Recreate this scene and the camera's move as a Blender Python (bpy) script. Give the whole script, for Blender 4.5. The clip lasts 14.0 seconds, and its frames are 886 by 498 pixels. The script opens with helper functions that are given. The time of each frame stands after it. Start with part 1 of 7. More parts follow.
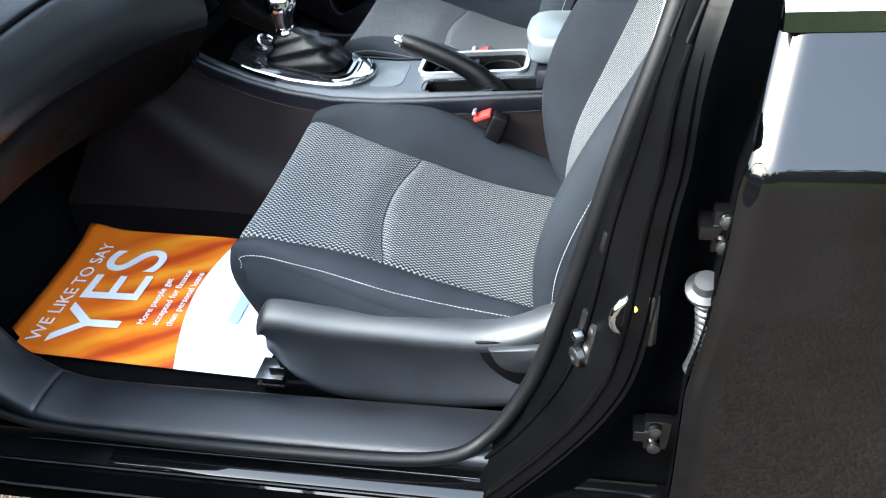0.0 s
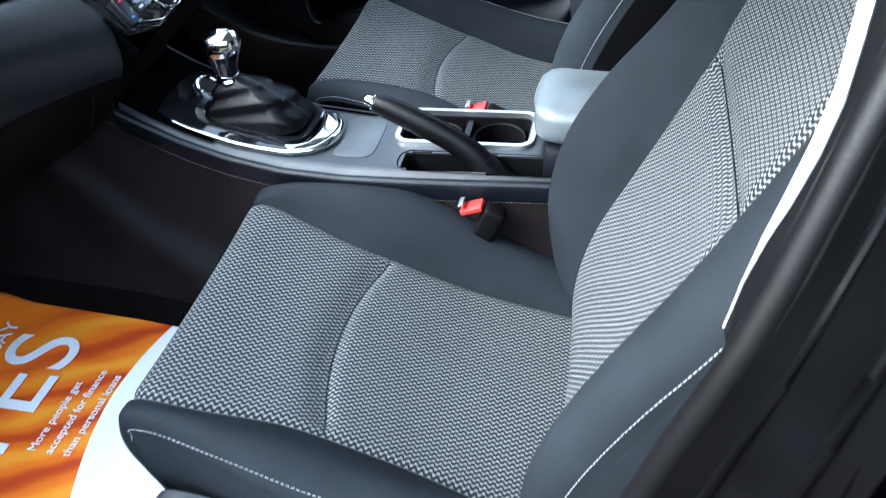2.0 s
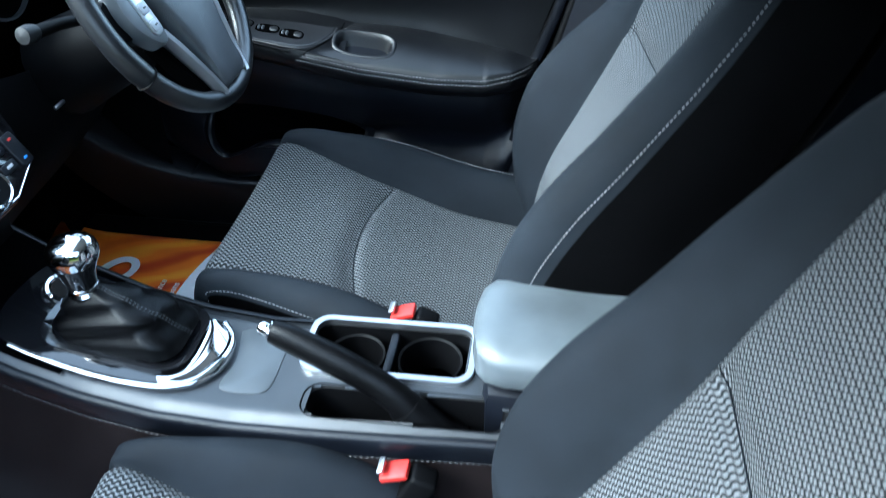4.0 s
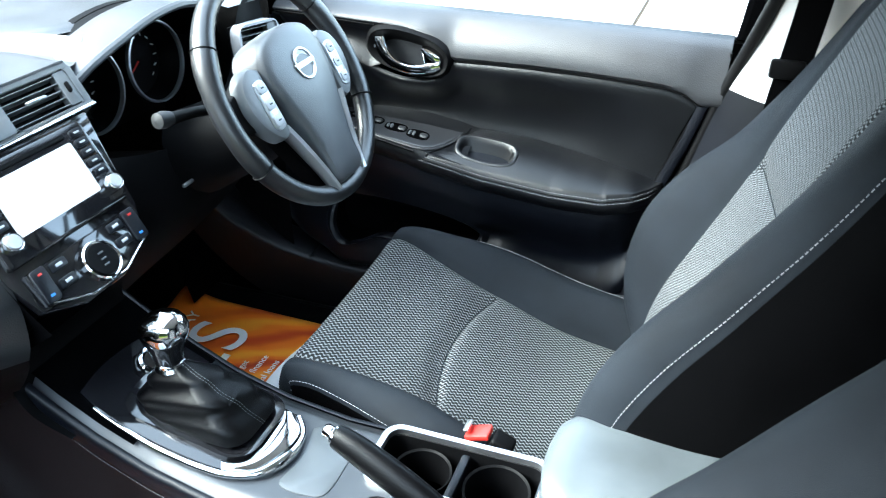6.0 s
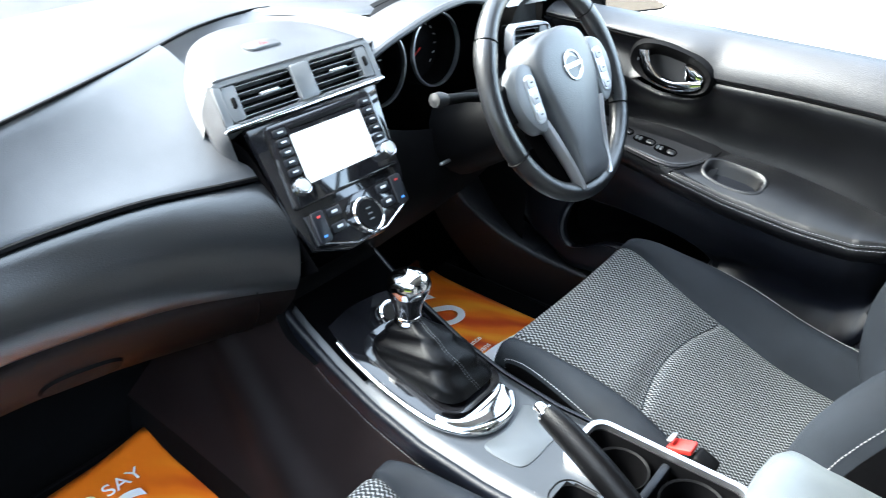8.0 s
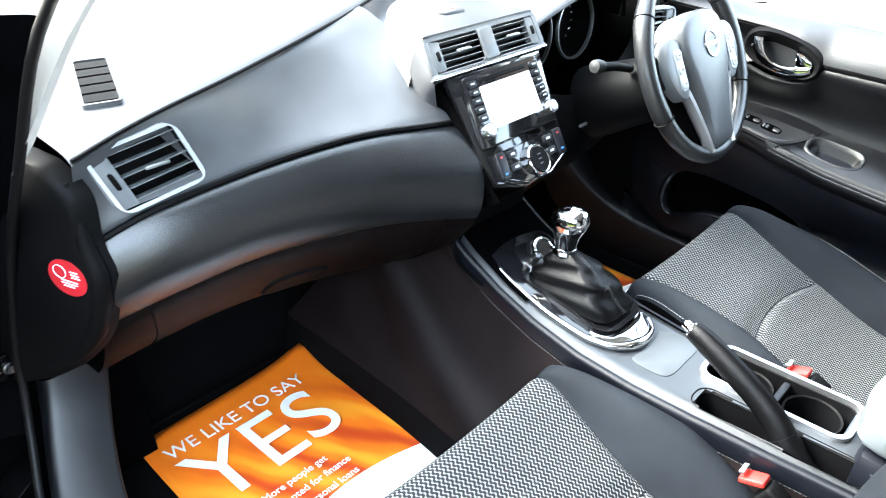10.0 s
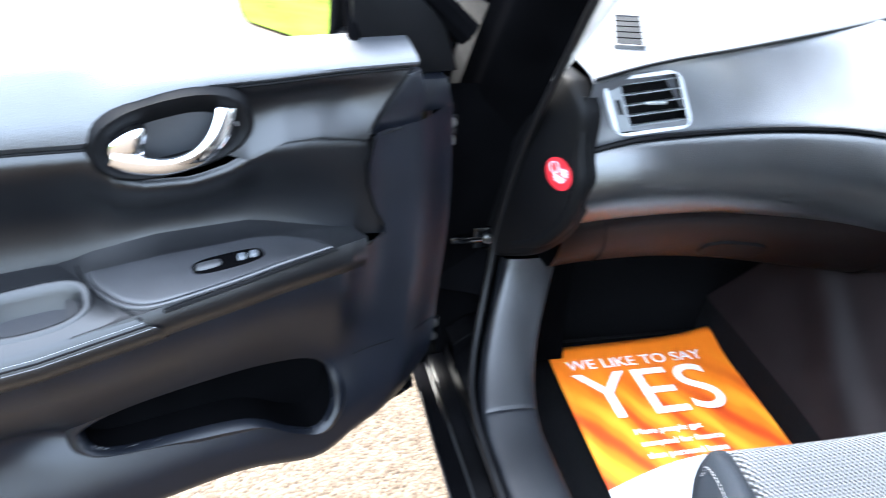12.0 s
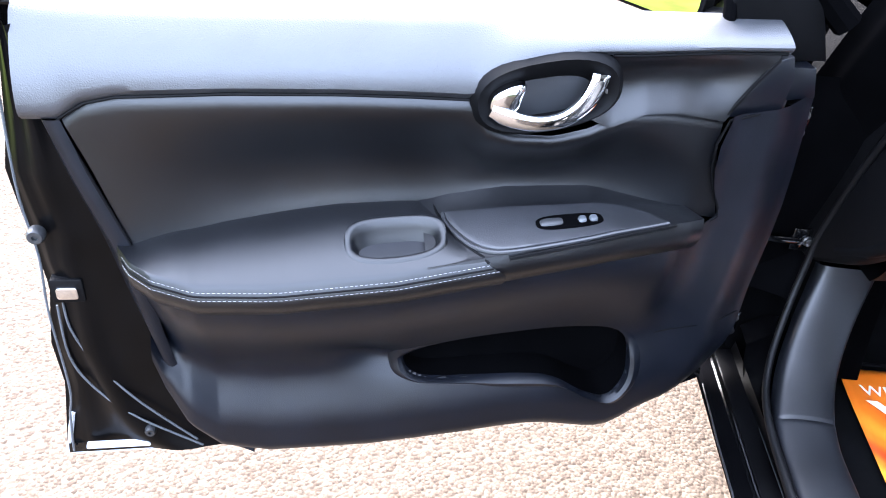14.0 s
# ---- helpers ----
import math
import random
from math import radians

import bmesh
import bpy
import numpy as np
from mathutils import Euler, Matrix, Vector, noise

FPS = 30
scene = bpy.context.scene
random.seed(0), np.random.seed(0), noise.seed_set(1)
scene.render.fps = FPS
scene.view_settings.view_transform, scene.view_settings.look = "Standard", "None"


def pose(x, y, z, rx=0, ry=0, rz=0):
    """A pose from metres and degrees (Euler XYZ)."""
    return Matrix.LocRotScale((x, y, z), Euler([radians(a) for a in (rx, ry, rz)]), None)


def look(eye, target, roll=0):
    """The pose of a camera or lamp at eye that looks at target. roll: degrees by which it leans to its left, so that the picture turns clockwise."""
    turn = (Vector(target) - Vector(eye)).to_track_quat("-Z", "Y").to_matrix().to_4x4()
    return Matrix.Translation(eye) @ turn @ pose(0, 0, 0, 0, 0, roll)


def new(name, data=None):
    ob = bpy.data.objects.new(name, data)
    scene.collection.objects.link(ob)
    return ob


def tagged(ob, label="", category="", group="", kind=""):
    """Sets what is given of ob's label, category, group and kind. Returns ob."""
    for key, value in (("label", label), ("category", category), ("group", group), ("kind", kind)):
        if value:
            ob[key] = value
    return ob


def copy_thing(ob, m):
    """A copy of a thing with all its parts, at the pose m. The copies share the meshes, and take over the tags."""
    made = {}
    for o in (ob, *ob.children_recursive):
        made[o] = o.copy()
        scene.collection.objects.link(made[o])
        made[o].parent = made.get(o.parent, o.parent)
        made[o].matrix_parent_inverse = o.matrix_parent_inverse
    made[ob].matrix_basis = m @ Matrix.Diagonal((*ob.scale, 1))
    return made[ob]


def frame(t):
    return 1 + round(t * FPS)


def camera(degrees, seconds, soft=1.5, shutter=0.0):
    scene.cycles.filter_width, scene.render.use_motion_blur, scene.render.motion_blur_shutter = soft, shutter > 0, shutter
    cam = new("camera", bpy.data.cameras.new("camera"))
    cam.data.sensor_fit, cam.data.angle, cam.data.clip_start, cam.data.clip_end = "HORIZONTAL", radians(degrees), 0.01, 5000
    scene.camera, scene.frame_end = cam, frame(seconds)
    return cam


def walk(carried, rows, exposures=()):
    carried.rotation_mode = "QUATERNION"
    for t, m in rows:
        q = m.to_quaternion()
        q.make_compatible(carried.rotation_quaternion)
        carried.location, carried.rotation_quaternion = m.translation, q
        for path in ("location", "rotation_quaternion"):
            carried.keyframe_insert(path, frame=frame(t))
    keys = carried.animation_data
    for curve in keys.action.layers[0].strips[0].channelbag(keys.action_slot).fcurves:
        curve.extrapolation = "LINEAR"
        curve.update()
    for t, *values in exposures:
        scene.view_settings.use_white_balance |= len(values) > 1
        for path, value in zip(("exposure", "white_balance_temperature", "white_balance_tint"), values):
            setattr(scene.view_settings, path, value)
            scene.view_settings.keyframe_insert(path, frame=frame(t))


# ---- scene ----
cam = camera(58.5, 14.0, 1.0, 0.4)
PATH = [
    (0, (0.651, -1.477, 1.336), (0.273, 0.072, 0.128), -6.2),
    (0.5, (0.616, -1.399, 1.334), (0.286, 0.092, 0.043), -5.3),
    (1, (0.602, -1.291, 1.343), (0.312, 0.196, 0.037), -4.8),
    (1.5, (0.607, -1.19, 1.338), (0.284, 0.295, 0.038), -4.6),
    (2, (0.62, -1.051, 1.342), (0.236, 0.418, 0.041), -4.3),
    (2.5, (0.607, -0.963, 1.339), (0.279, 0.517, 0.034), -2.6),
    (3, (0.593, -0.847, 1.358), (0.346, 0.658, 0.064), -1.1),
    (3.5, (0.574, -0.749, 1.37), (0.366, 0.766, 0.081), -1.2),
    (4, (0.57, -0.688, 1.39), (0.338, 0.875, 0.164), -0.2),
    (4.2, (0.591, -0.646, 1.413), (0.297, 0.904, 0.183), -0.8),
    (6.3, (0.623, -0.629, 1.405), (-0.042, 0.954, 0.379), 0.5),
    (6.5, (0.627, -0.63, 1.405), (-0.099, 0.927, 0.38), 0.4),
    (7, (0.634, -0.642, 1.408), (-0.221, 0.861, 0.403), 1.0),
    (7.5, (0.631, -0.67, 1.405), (-0.345, 0.764, 0.41), 1.4),
    (8, (0.615, -0.707, 1.405), (-0.438, 0.654, 0.386), 1.6),
    (8.2, (0.603, -0.729, 1.412), (-0.471, 0.621, 0.4), 1.8),
    (10.3, (0.575, -1.03, 1.421), (-0.522, 0.277, 0.379), 5.2),
    (10.5, (0.601, -1.03, 1.423), (-0.576, 0.222, 0.4), 5.1),
    (11, (0.682, -1.028, 1.422), (-0.719, -0.002, 0.429), 5.8),
    (11.5, (0.721, -1.084, 1.402), (-0.81, -0.289, 0.39), 5.4),
    (12, (0.74, -1.161, 1.373), (-0.903, -0.686, 0.337), 5.2),
    (12.5, (0.739, -1.255, 1.367), (-0.932, -1.027, 0.291), 5.5),
    (13, (0.761, -1.314, 1.359), (-0.918, -1.28, 0.273), 5.4),
    (13.5, (0.762, -1.331, 1.348), (-0.91, -1.36, 0.251), 5.1),
    (14, (0.768, -1.338, 1.356), (-0.898, -1.379, 0.25), 4.9),
]
walk(cam, [(t, look(eye, target, roll)) for t, eye, target, roll in PATH], [(0, 3.85, 5700, 2), (0.5, 3.72, 5600, 2), (1.5, 3.64, 5420, 2), (2.0, 3.38, 5300, 1), (2.5, 3.3, 5230, 0), (3.0, 3.2, 4950, -4), (4.0, 3.3, 4950, -4), (6.5, 4.05, 5700, -3), (8.0, 4.1, 5900, 2), (10.5, 4.65, 6100, 2), (12.0, 4.98, 5850, 6), (13.0, 4.92, 5800, 11), (14, 4.80, 5700, 14)])

# ---- world and light ----
world = bpy.data.worlds.new("sky")
scene.world = world
world.use_nodes = True
wn = world.node_tree
sky = wn.nodes.new("ShaderNodeTexSky")
sky.sky_type = "NISHITA"
sky.sun_disc = False
SUN_EL, SUN_ROT = radians(38), radians(240)
sky.sun_elevation, sky.sun_rotation = SUN_EL, SUN_ROT
sky.air_density, sky.dust_density = 1.0, 6.0
wn.links.new(sky.outputs[0], wn.nodes["Background"].inputs[0])
wn.nodes["Background"].inputs[1].default_value = 0.10
# an even layer of bright cloud over the clear sky
cloud = wn.nodes.new("ShaderNodeBackground")
cloud.inputs[0].default_value, cloud.inputs[1].default_value = (0.95, 0.98, 1.0, 1), 0.30
both = wn.nodes.new("ShaderNodeAddShader")
wn.links.new(wn.nodes["Background"].outputs[0], both.inputs[0])
wn.links.new(cloud.outputs[0], both.inputs[1])
wn.links.new(both.outputs[0], wn.nodes["World Output"].inputs[0])
sun = new("sun", bpy.data.lights.new("sun", "SUN"))
sun.data.energy, sun.data.angle, sun.data.color = 1.4, radians(35), (1.0, 0.97, 0.93)
sun_way = Vector((math.sin(SUN_ROT) * math.cos(SUN_EL), math.cos(SUN_ROT) * math.cos(SUN_EL), math.sin(SUN_EL)))
sun.matrix_world = look(sun_way * 20, (0, 0, 0))

# ---- materials ----
def mat(name, color, rough=0.5, metal=0.0, spec=0.5, coat=0.0, bump=0.0, scale=400.0, kind="noise", vary=0.25, sheen=0.0, wear=12.0):
    m = bpy.data.materials.new(name)
    m.use_nodes = True
    nt = m.node_tree
    b = nt.nodes["Principled BSDF"]
    b.inputs["Roughness"].default_value = rough
    b.inputs["Metallic"].default_value = metal
    b.inputs["Specular IOR Level"].default_value = 0.05 if coat == 1.0 else spec
    b.inputs["Coat Weight"].default_value = coat
    b.inputs["Coat Roughness"].default_value = 0.03
    b.inputs["Coat IOR"].default_value = 1.42
    b.inputs["Sheen Weight"].default_value = sheen
    co = nt.nodes.new("ShaderNodeTexCoord")
    big = nt.nodes.new("ShaderNodeTexNoise")
    big.inputs["Scale"].default_value = wear
    big.inputs["Detail"].default_value = 6
    nt.links.new(co.outputs["Object"], big.inputs["Vector"])
    ramp = nt.nodes.new("ShaderNodeValToRGB")
    lo = [c * (1 - vary) for c in color]
    hi = [min(1, c * (1 + vary)) for c in color]
    ramp.color_ramp.elements[0].color, ramp.color_ramp.elements[1].color = (*lo, 1), (*hi, 1)
    ramp.color_ramp.elements[0].position, ramp.color_ramp.elements[1].position = 0.3, 0.7
    nt.links.new(big.outputs["Fac"], ramp.inputs["Fac"])
    nt.links.new(ramp.outputs["Color"], b.inputs["Base Color"])
    rr = nt.nodes.new("ShaderNodeMapRange")
    rr.inputs["To Min"].default_value, rr.inputs["To Max"].default_value = rough * 0.85, min(1, rough * 1.15)
    nt.links.new(big.outputs["Fac"], rr.inputs["Value"])
    nt.links.new(rr.outputs["Result"], b.inputs["Roughness"])
    if bump:
        if kind == "voronoi":
            tex = nt.nodes.new("ShaderNodeTexVoronoi")
            tex.feature = "DISTANCE_TO_EDGE"
            out = tex.outputs["Distance"]
        else:
            tex = nt.nodes.new("ShaderNodeTexNoise")
            tex.inputs["Detail"].default_value = 3
            out = tex.outputs["Fac"]
        tex.inputs["Scale"].default_value = scale
        nt.links.new(co.outputs["Object"], tex.inputs["Vector"])
        bp = nt.nodes.new("ShaderNodeBump")
        bp.inputs["Strength"].default_value = bump
        bp.inputs["Distance"].default_value = 0.001
        nt.links.new(out, bp.inputs["Height"])
        nt.links.new(bp.outputs["Normal"], b.inputs["Normal"])
    return m


# dash top and fascia: windscreen light put into a paler base than M_KNEE's
M_SOFT = mat("lit_dash_plastic", (0.032, 0.034, 0.039), 0.44, spec=0.9, bump=0.3, scale=420, kind="voronoi")
M_UPPER = mat("soft_door_top", (0.015, 0.016, 0.019), 0.42, spec=0.75, bump=0.45, scale=330, kind="voronoi")
# lower dash pad: the same dash colour, darkened to hold its shade
M_KNEE = mat("shaded_dash_pad", (0.0018, 0.0024, 0.0034), 0.31, spec=0.85, bump=0.3, scale=330, kind="voronoi")
M_HARD = mat("hard_trim_plastic", (0.0020, 0.0026, 0.0046), 0.37, spec=0.28, bump=0.3, scale=900)
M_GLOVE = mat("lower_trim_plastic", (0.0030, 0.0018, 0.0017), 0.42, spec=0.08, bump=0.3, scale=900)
M_SIDE = mat("console_side_plastic", (0.0072, 0.0052, 0.0053), 0.45, spec=0.10, bump=0.3, scale=900)
M_KICK = mat("sill_cover_plastic", (0.0036, 0.0040, 0.0054), 0.40, spec=0.45, bump=0.3, scale=900)
M_PANEL = mat("grained_switch_panel", (0.0075, 0.0080, 0.0098), 0.42, spec=0.55, bump=0.4, scale=900)
M_PAD = mat("padded_leather", (0.0007, 0.0009, 0.0016), 0.34, spec=0.44, bump=0.25, scale=900, kind="voronoi")
M_WHEEL = mat("wheel_leather", (0.0045, 0.005, 0.006), 0.30, spec=0.8, bump=0.2, scale=900, kind="voronoi")
M_LEATHER = mat("gaiter_leather", (0.0016, 0.0016, 0.0019), 0.3, spec=0.14, bump=0.4, scale=600, kind="voronoi")
M_DARK = mat("matt_black_plastic", (0.0015, 0.0015, 0.0018), 0.55, spec=0.08, bump=0.2, scale=800)
# near-black without any reflection: puts shade into the colour of recesses and gaps
M_VOID = mat("reflectionless_black", (0.0012, 0.0012, 0.0014), 0.9, spec=0.0)
M_GLOSS = mat("gloss_black_panel", (0.006, 0.006, 0.007), 0.08, coat=0.6, vary=0.1)
M_PAINT = mat("black_car_paint", (0.0012, 0.0012, 0.0014), 0.12, coat=1.0, bump=0.01, scale=60, vary=0.4)
# body paint with its gloss cut, standing in for dark surroundings it would mirror
M_JAMB = mat("damped_jamb_paint", (0.0010, 0.0010, 0.0012), 0.32, coat=0.05, spec=0.08, bump=0.01, scale=60, vary=0.4)
M_RUBBER = mat("door_seal_rubber", (0.0012, 0.0012, 0.0016), 0.5, spec=0.2, bump=0.2, scale=500)
M_CARPET = mat("black_carpet", (0.0025, 0.0025, 0.0028), 0.95, spec=0.05, bump=1.0, scale=900)
M_CLOTH = mat("dark_seat_cloth", (0.0086, 0.0106, 0.0138), 0.75, spec=0.12, bump=0.5, scale=1600)
# near-black for seat sides and backs turned from the light, and belt webbing
M_SEATDARK = mat("shade_dark_seat_trim", (0.0008, 0.0008, 0.001), 0.6, spec=0.03, bump=0.3, scale=1200)
M_CHROME = mat("polished_chrome", (0.62, 0.63, 0.65), 0.07, metal=1.0, vary=0.05)
M_SATIN = mat("satin_silver", (0.5, 0.51, 0.53), 0.38, metal=1.0, vary=0.08)
M_SILVER = mat("silver_plastic", (0.36, 0.37, 0.39), 0.35, vary=0.08)
M_STEEL = mat("dull_steel", (0.13, 0.13, 0.13), 0.3, metal=1.0, vary=0.3, wear=60)
M_THREAD = mat("pale_thread", (0.25, 0.25, 0.26), 0.8, vary=0.1)
M_RED = mat("red_plastic", (0.4, 0.02, 0.015), 0.4, vary=0.1)
M_STICK = mat("red_sticker", (0.32, 0.012, 0.018), 0.35, vary=0.1)
M_WHITE = mat("white_print", (0.8, 0.8, 0.8), 0.6, vary=0.03)
M_BLUEPRINT = mat("pale_blue_print", (0.45, 0.68, 0.8), 0.6, vary=0.05)
M_BLUE = mat("blue_mark", (0.05, 0.2, 0.6), 0.4, vary=0.1)
M_PILLAR = mat("grey_pillar_trim", (0.6, 0.59, 0.57), 0.6, bump=0.2, scale=900, vary=0.06)
M_ROOF = mat("pale_headlining", (0.62, 0.61, 0.59), 0.9, bump=0.4, scale=1200, vary=0.06)
M_GREY = mat("grey_seat_plastic", (0.008, 0.009, 0.011), 0.46, spec=0.5, bump=0.3, scale=900)
M_CONSOLE = mat("satin_console_plastic", (0.0185, 0.0205, 0.0235), 0.36, spec=0.6, bump=0.2, scale=900)
M_TRAY = mat("pale_tray_plastic", (0.040, 0.045, 0.050), 0.38, spec=0.6, bump=0.2, scale=900)
M_HUB = mat("airbag_cover_plastic", (0.050, 0.053, 0.058), 0.42, spec=0.8, bump=0.3, scale=300, kind="voronoi")
M_ARM = mat("armrest_vinyl", (0.06, 0.069, 0.076), 0.4, bump=0.2, scale=900, kind="voronoi")
M_DIVIDER = mat("mid_grey_plastic", (0.055, 0.06, 0.066), 0.4, vary=0.08)
M_VENT = mat("pale_vent_plastic", (0.115, 0.122, 0.128), 0.38, vary=0.08)
M_GUM = mat("grey_rubber", (0.010, 0.0105, 0.0115), 0.5, vary=0.15)
M_CONCRETE = mat("pale_concrete", (0.55, 0.54, 0.52), 0.85, bump=0.4, scale=60, vary=0.08, wear=2)
M_GRASS = mat("grass", (0.046, 0.064, 0.007), 0.9, spec=0.02, bump=0.6, scale=40, vary=0.5, wear=3)
M_LEAF = mat("hedge_leaves", (0.03, 0.034, 0.014), 0.8, spec=0.05, vary=0.5, wear=20)


def weave_material():
    """Dark cloth with pale zigzag rows, laid along the cloth by its UV map in metres."""
    m = bpy.data.materials.new("zigzag_seat_cloth")
    m.use_nodes = True
    nt = m.node_tree
    b = nt.nodes["Principled BSDF"]
    b.inputs["Roughness"].default_value = 0.8
    b.inputs["Specular IOR Level"].default_value = 0.3
    uv = nt.nodes.new("ShaderNodeUVMap")
    sep = nt.nodes.new("ShaderNodeSeparateXYZ")
    nt.links.new(uv.outputs[0], sep.inputs[0])

    def op(kind, a, c=None):
        n = nt.nodes.new("ShaderNodeMath")
        n.operation = kind
        for i, v in enumerate((a, c)):
            if v is None:
                continue
            if isinstance(v, (int, float)):
                n.inputs[i].default_value = v
            else:
                nt.links.new(v, n.inputs[i])
        return n.outputs[0]

    def soft_step(v, lo, hi):
        n = nt.nodes.new("ShaderNodeMapRange")
        n.interpolation_type = "SMOOTHSTEP"
        n.inputs["From Min"].default_value, n.inputs["From Max"].default_value = lo, hi
        nt.links.new(v, n.inputs["Value"])
        return n.outputs[0]

    # short level floats joined by slanting steps
    zig = op("PINGPONG", sep.outputs[0], 0.0049)
    wave = soft_step(zig, 0.0008, 0.0041)
    row = op("ADD", sep.outputs[1], op("MULTIPLY", wave, 0.0038))
    frac = op("FRACT", op("DIVIDE", row, 0.0078))
    dist = op("ABSOLUTE", op("SUBTRACT", frac, 0.5))
    rng = nt.nodes.new("ShaderNodeMapRange")
    rng.interpolation_type = "SMOOTHSTEP"
    rng.inputs["From Min"].default_value, rng.inputs["From Max"].default_value = 0.10, 0.26
    nt.links.new(dist, rng.inputs["Value"])
    noi = nt.nodes.new("ShaderNodeTexNoise")
    noi.inputs["Scale"].default_value = 900
    nt.links.new(uv.outputs[0], noi.inputs["Vector"])
    mix = nt.nodes.new("ShaderNodeMix")
    mix.data_type = "RGBA"
    mix.inputs["B"].default_value = (0.0070, 0.0077, 0.0095, 1)
    nt.links.new(rng.outputs[0], mix.inputs["Factor"])
    # the floats on the crest carry the palest yarn
    yarn = nt.nodes.new("ShaderNodeMix")
    yarn.data_type = "RGBA"
    yarn.inputs["A"].default_value, yarn.inputs["B"].default_value = (0.090, 0.096, 0.103, 1), (0.234, 0.246, 0.257, 1)
    nt.links.new(op("ABSOLUTE", op("SUBTRACT", op("MULTIPLY", wave, 2.0), 1.0)), yarn.inputs["Factor"])
    nt.links.new(yarn.outputs["Result"], mix.inputs["A"])
    mul = nt.nodes.new("ShaderNodeMix")
    mul.data_type, mul.blend_type = "RGBA", "MULTIPLY"
    mul.inputs["Factor"].default_value = 0.55
    nt.links.new(mix.outputs["Result"], mul.inputs["A"])
    nt.links.new(noi.outputs["Fac"], mul.inputs["B"])
    nt.links.new(mul.outputs["Result"], b.inputs["Base Color"])
    bp = nt.nodes.new("ShaderNodeBump")
    bp.invert = True
    bp.inputs["Strength"].default_value, bp.inputs["Distance"].default_value = 0.6, 0.0012
    nt.links.new(rng.outputs[0], bp.inputs["Height"])
    nt.links.new(bp.outputs["Normal"], b.inputs["Normal"])
    return m


M_WEAVE = weave_material()


def paper_material():
    """Printed paper: orange with red and yellow streaks in front, white behind an S-shaped line; UV in metres from the front outer corner."""
    m = bpy.data.materials.new("printed_paper")
    m.use_nodes = True
    nt = m.node_tree
    b = nt.nodes["Principled BSDF"]
    b.inputs["Roughness"].default_value = 0.45
    uv = nt.nodes.new("ShaderNodeUVMap")
    wave = nt.nodes.new("ShaderNodeTexWave")
    wave.inputs["Scale"].default_value = 2.2
    wave.inputs["Distortion"].default_value = 5.0
    wave.inputs["Detail"].default_value = 2.0
    wave.inputs["Detail Scale"].default_value = 1.2
    mp = nt.nodes.new("ShaderNodeMapping")
    mp.inputs["Rotation"].default_value = (0, 0, radians(35))
    mp.inputs["Scale"].default_value = (1.0, 2.6, 1)
    nt.links.new(uv.outputs[0], mp.inputs["Vector"])
    nt.links.new(mp.outputs[0], wave.inputs["Vector"])
    ramp = nt.nodes.new("ShaderNodeValToRGB")
    els = ramp.color_ramp.elements
    els[0].color, els[0].position = (0.48, 0.05, 0.008, 1), 0.0
    els[1].color, els[1].position = (0.85, 0.32, 0.02, 1), 1.0
    e = els.new(0.3)
    e.color = (0.72, 0.15, 0.008, 1)
    e = els.new(0.65)
    e.color = (0.78, 0.185, 0.009, 1)
    nt.links.new(wave.outputs["Fac"], ramp.inputs["Fac"])
    sep = nt.nodes.new("ShaderNodeSeparateXYZ")
    nt.links.new(uv.outputs[0], sep.inputs[0])
    fac = nt.nodes.new("ShaderNodeMapRange")
    fac.inputs["From Min"].default_value, fac.inputs["From Max"].default_value = 0.05, 0.22
    nt.links.new(sep.outputs[0], fac.inputs["Value"])
    calm = nt.nodes.new("ShaderNodeMix")
    calm.data_type = "RGBA"
    calm.inputs["A"].default_value = (0.75, 0.17, 0.008, 1)
    nt.links.new(fac.outputs[0], calm.inputs["Factor"])
    nt.links.new(ramp.outputs[0], calm.inputs["B"])
    curve = nt.nodes.new("ShaderNodeMath")
    curve.operation = "SINE"
    k = nt.nodes.new("ShaderNodeMath")
    k.operation = "MULTIPLY"
    k.inputs[1].default_value = 7.0
    nt.links.new(sep.outputs[1], k.inputs[0])
    nt.links.new(k.outputs[0], curve.inputs[0])
    amp = nt.nodes.new("ShaderNodeMath")
    amp.operation = "MULTIPLY_ADD"
    amp.inputs[1].default_value, amp.inputs[2].default_value = -0.05, 0.372
    nt.links.new(curve.outputs[0], amp.inputs[0])
    gt = nt.nodes.new("ShaderNodeMath")
    gt.operation = "GREATER_THAN"
    nt.links.new(sep.outputs[0], gt.inputs[0])
    nt.links.new(amp.outputs[0], gt.inputs[1])
    fin = nt.nodes.new("ShaderNodeMix")
    fin.data_type = "RGBA"
    fin.inputs["B"].default_value = (0.9, 0.91, 0.93, 1)
    nt.links.new(gt.outputs[0], fin.inputs["Factor"])
    nt.links.new(calm.outputs["Result"], fin.inputs["A"])
    nt.links.new(fin.outputs["Result"], b.inputs["Base Color"])
    return m


M_PAPER = paper_material()


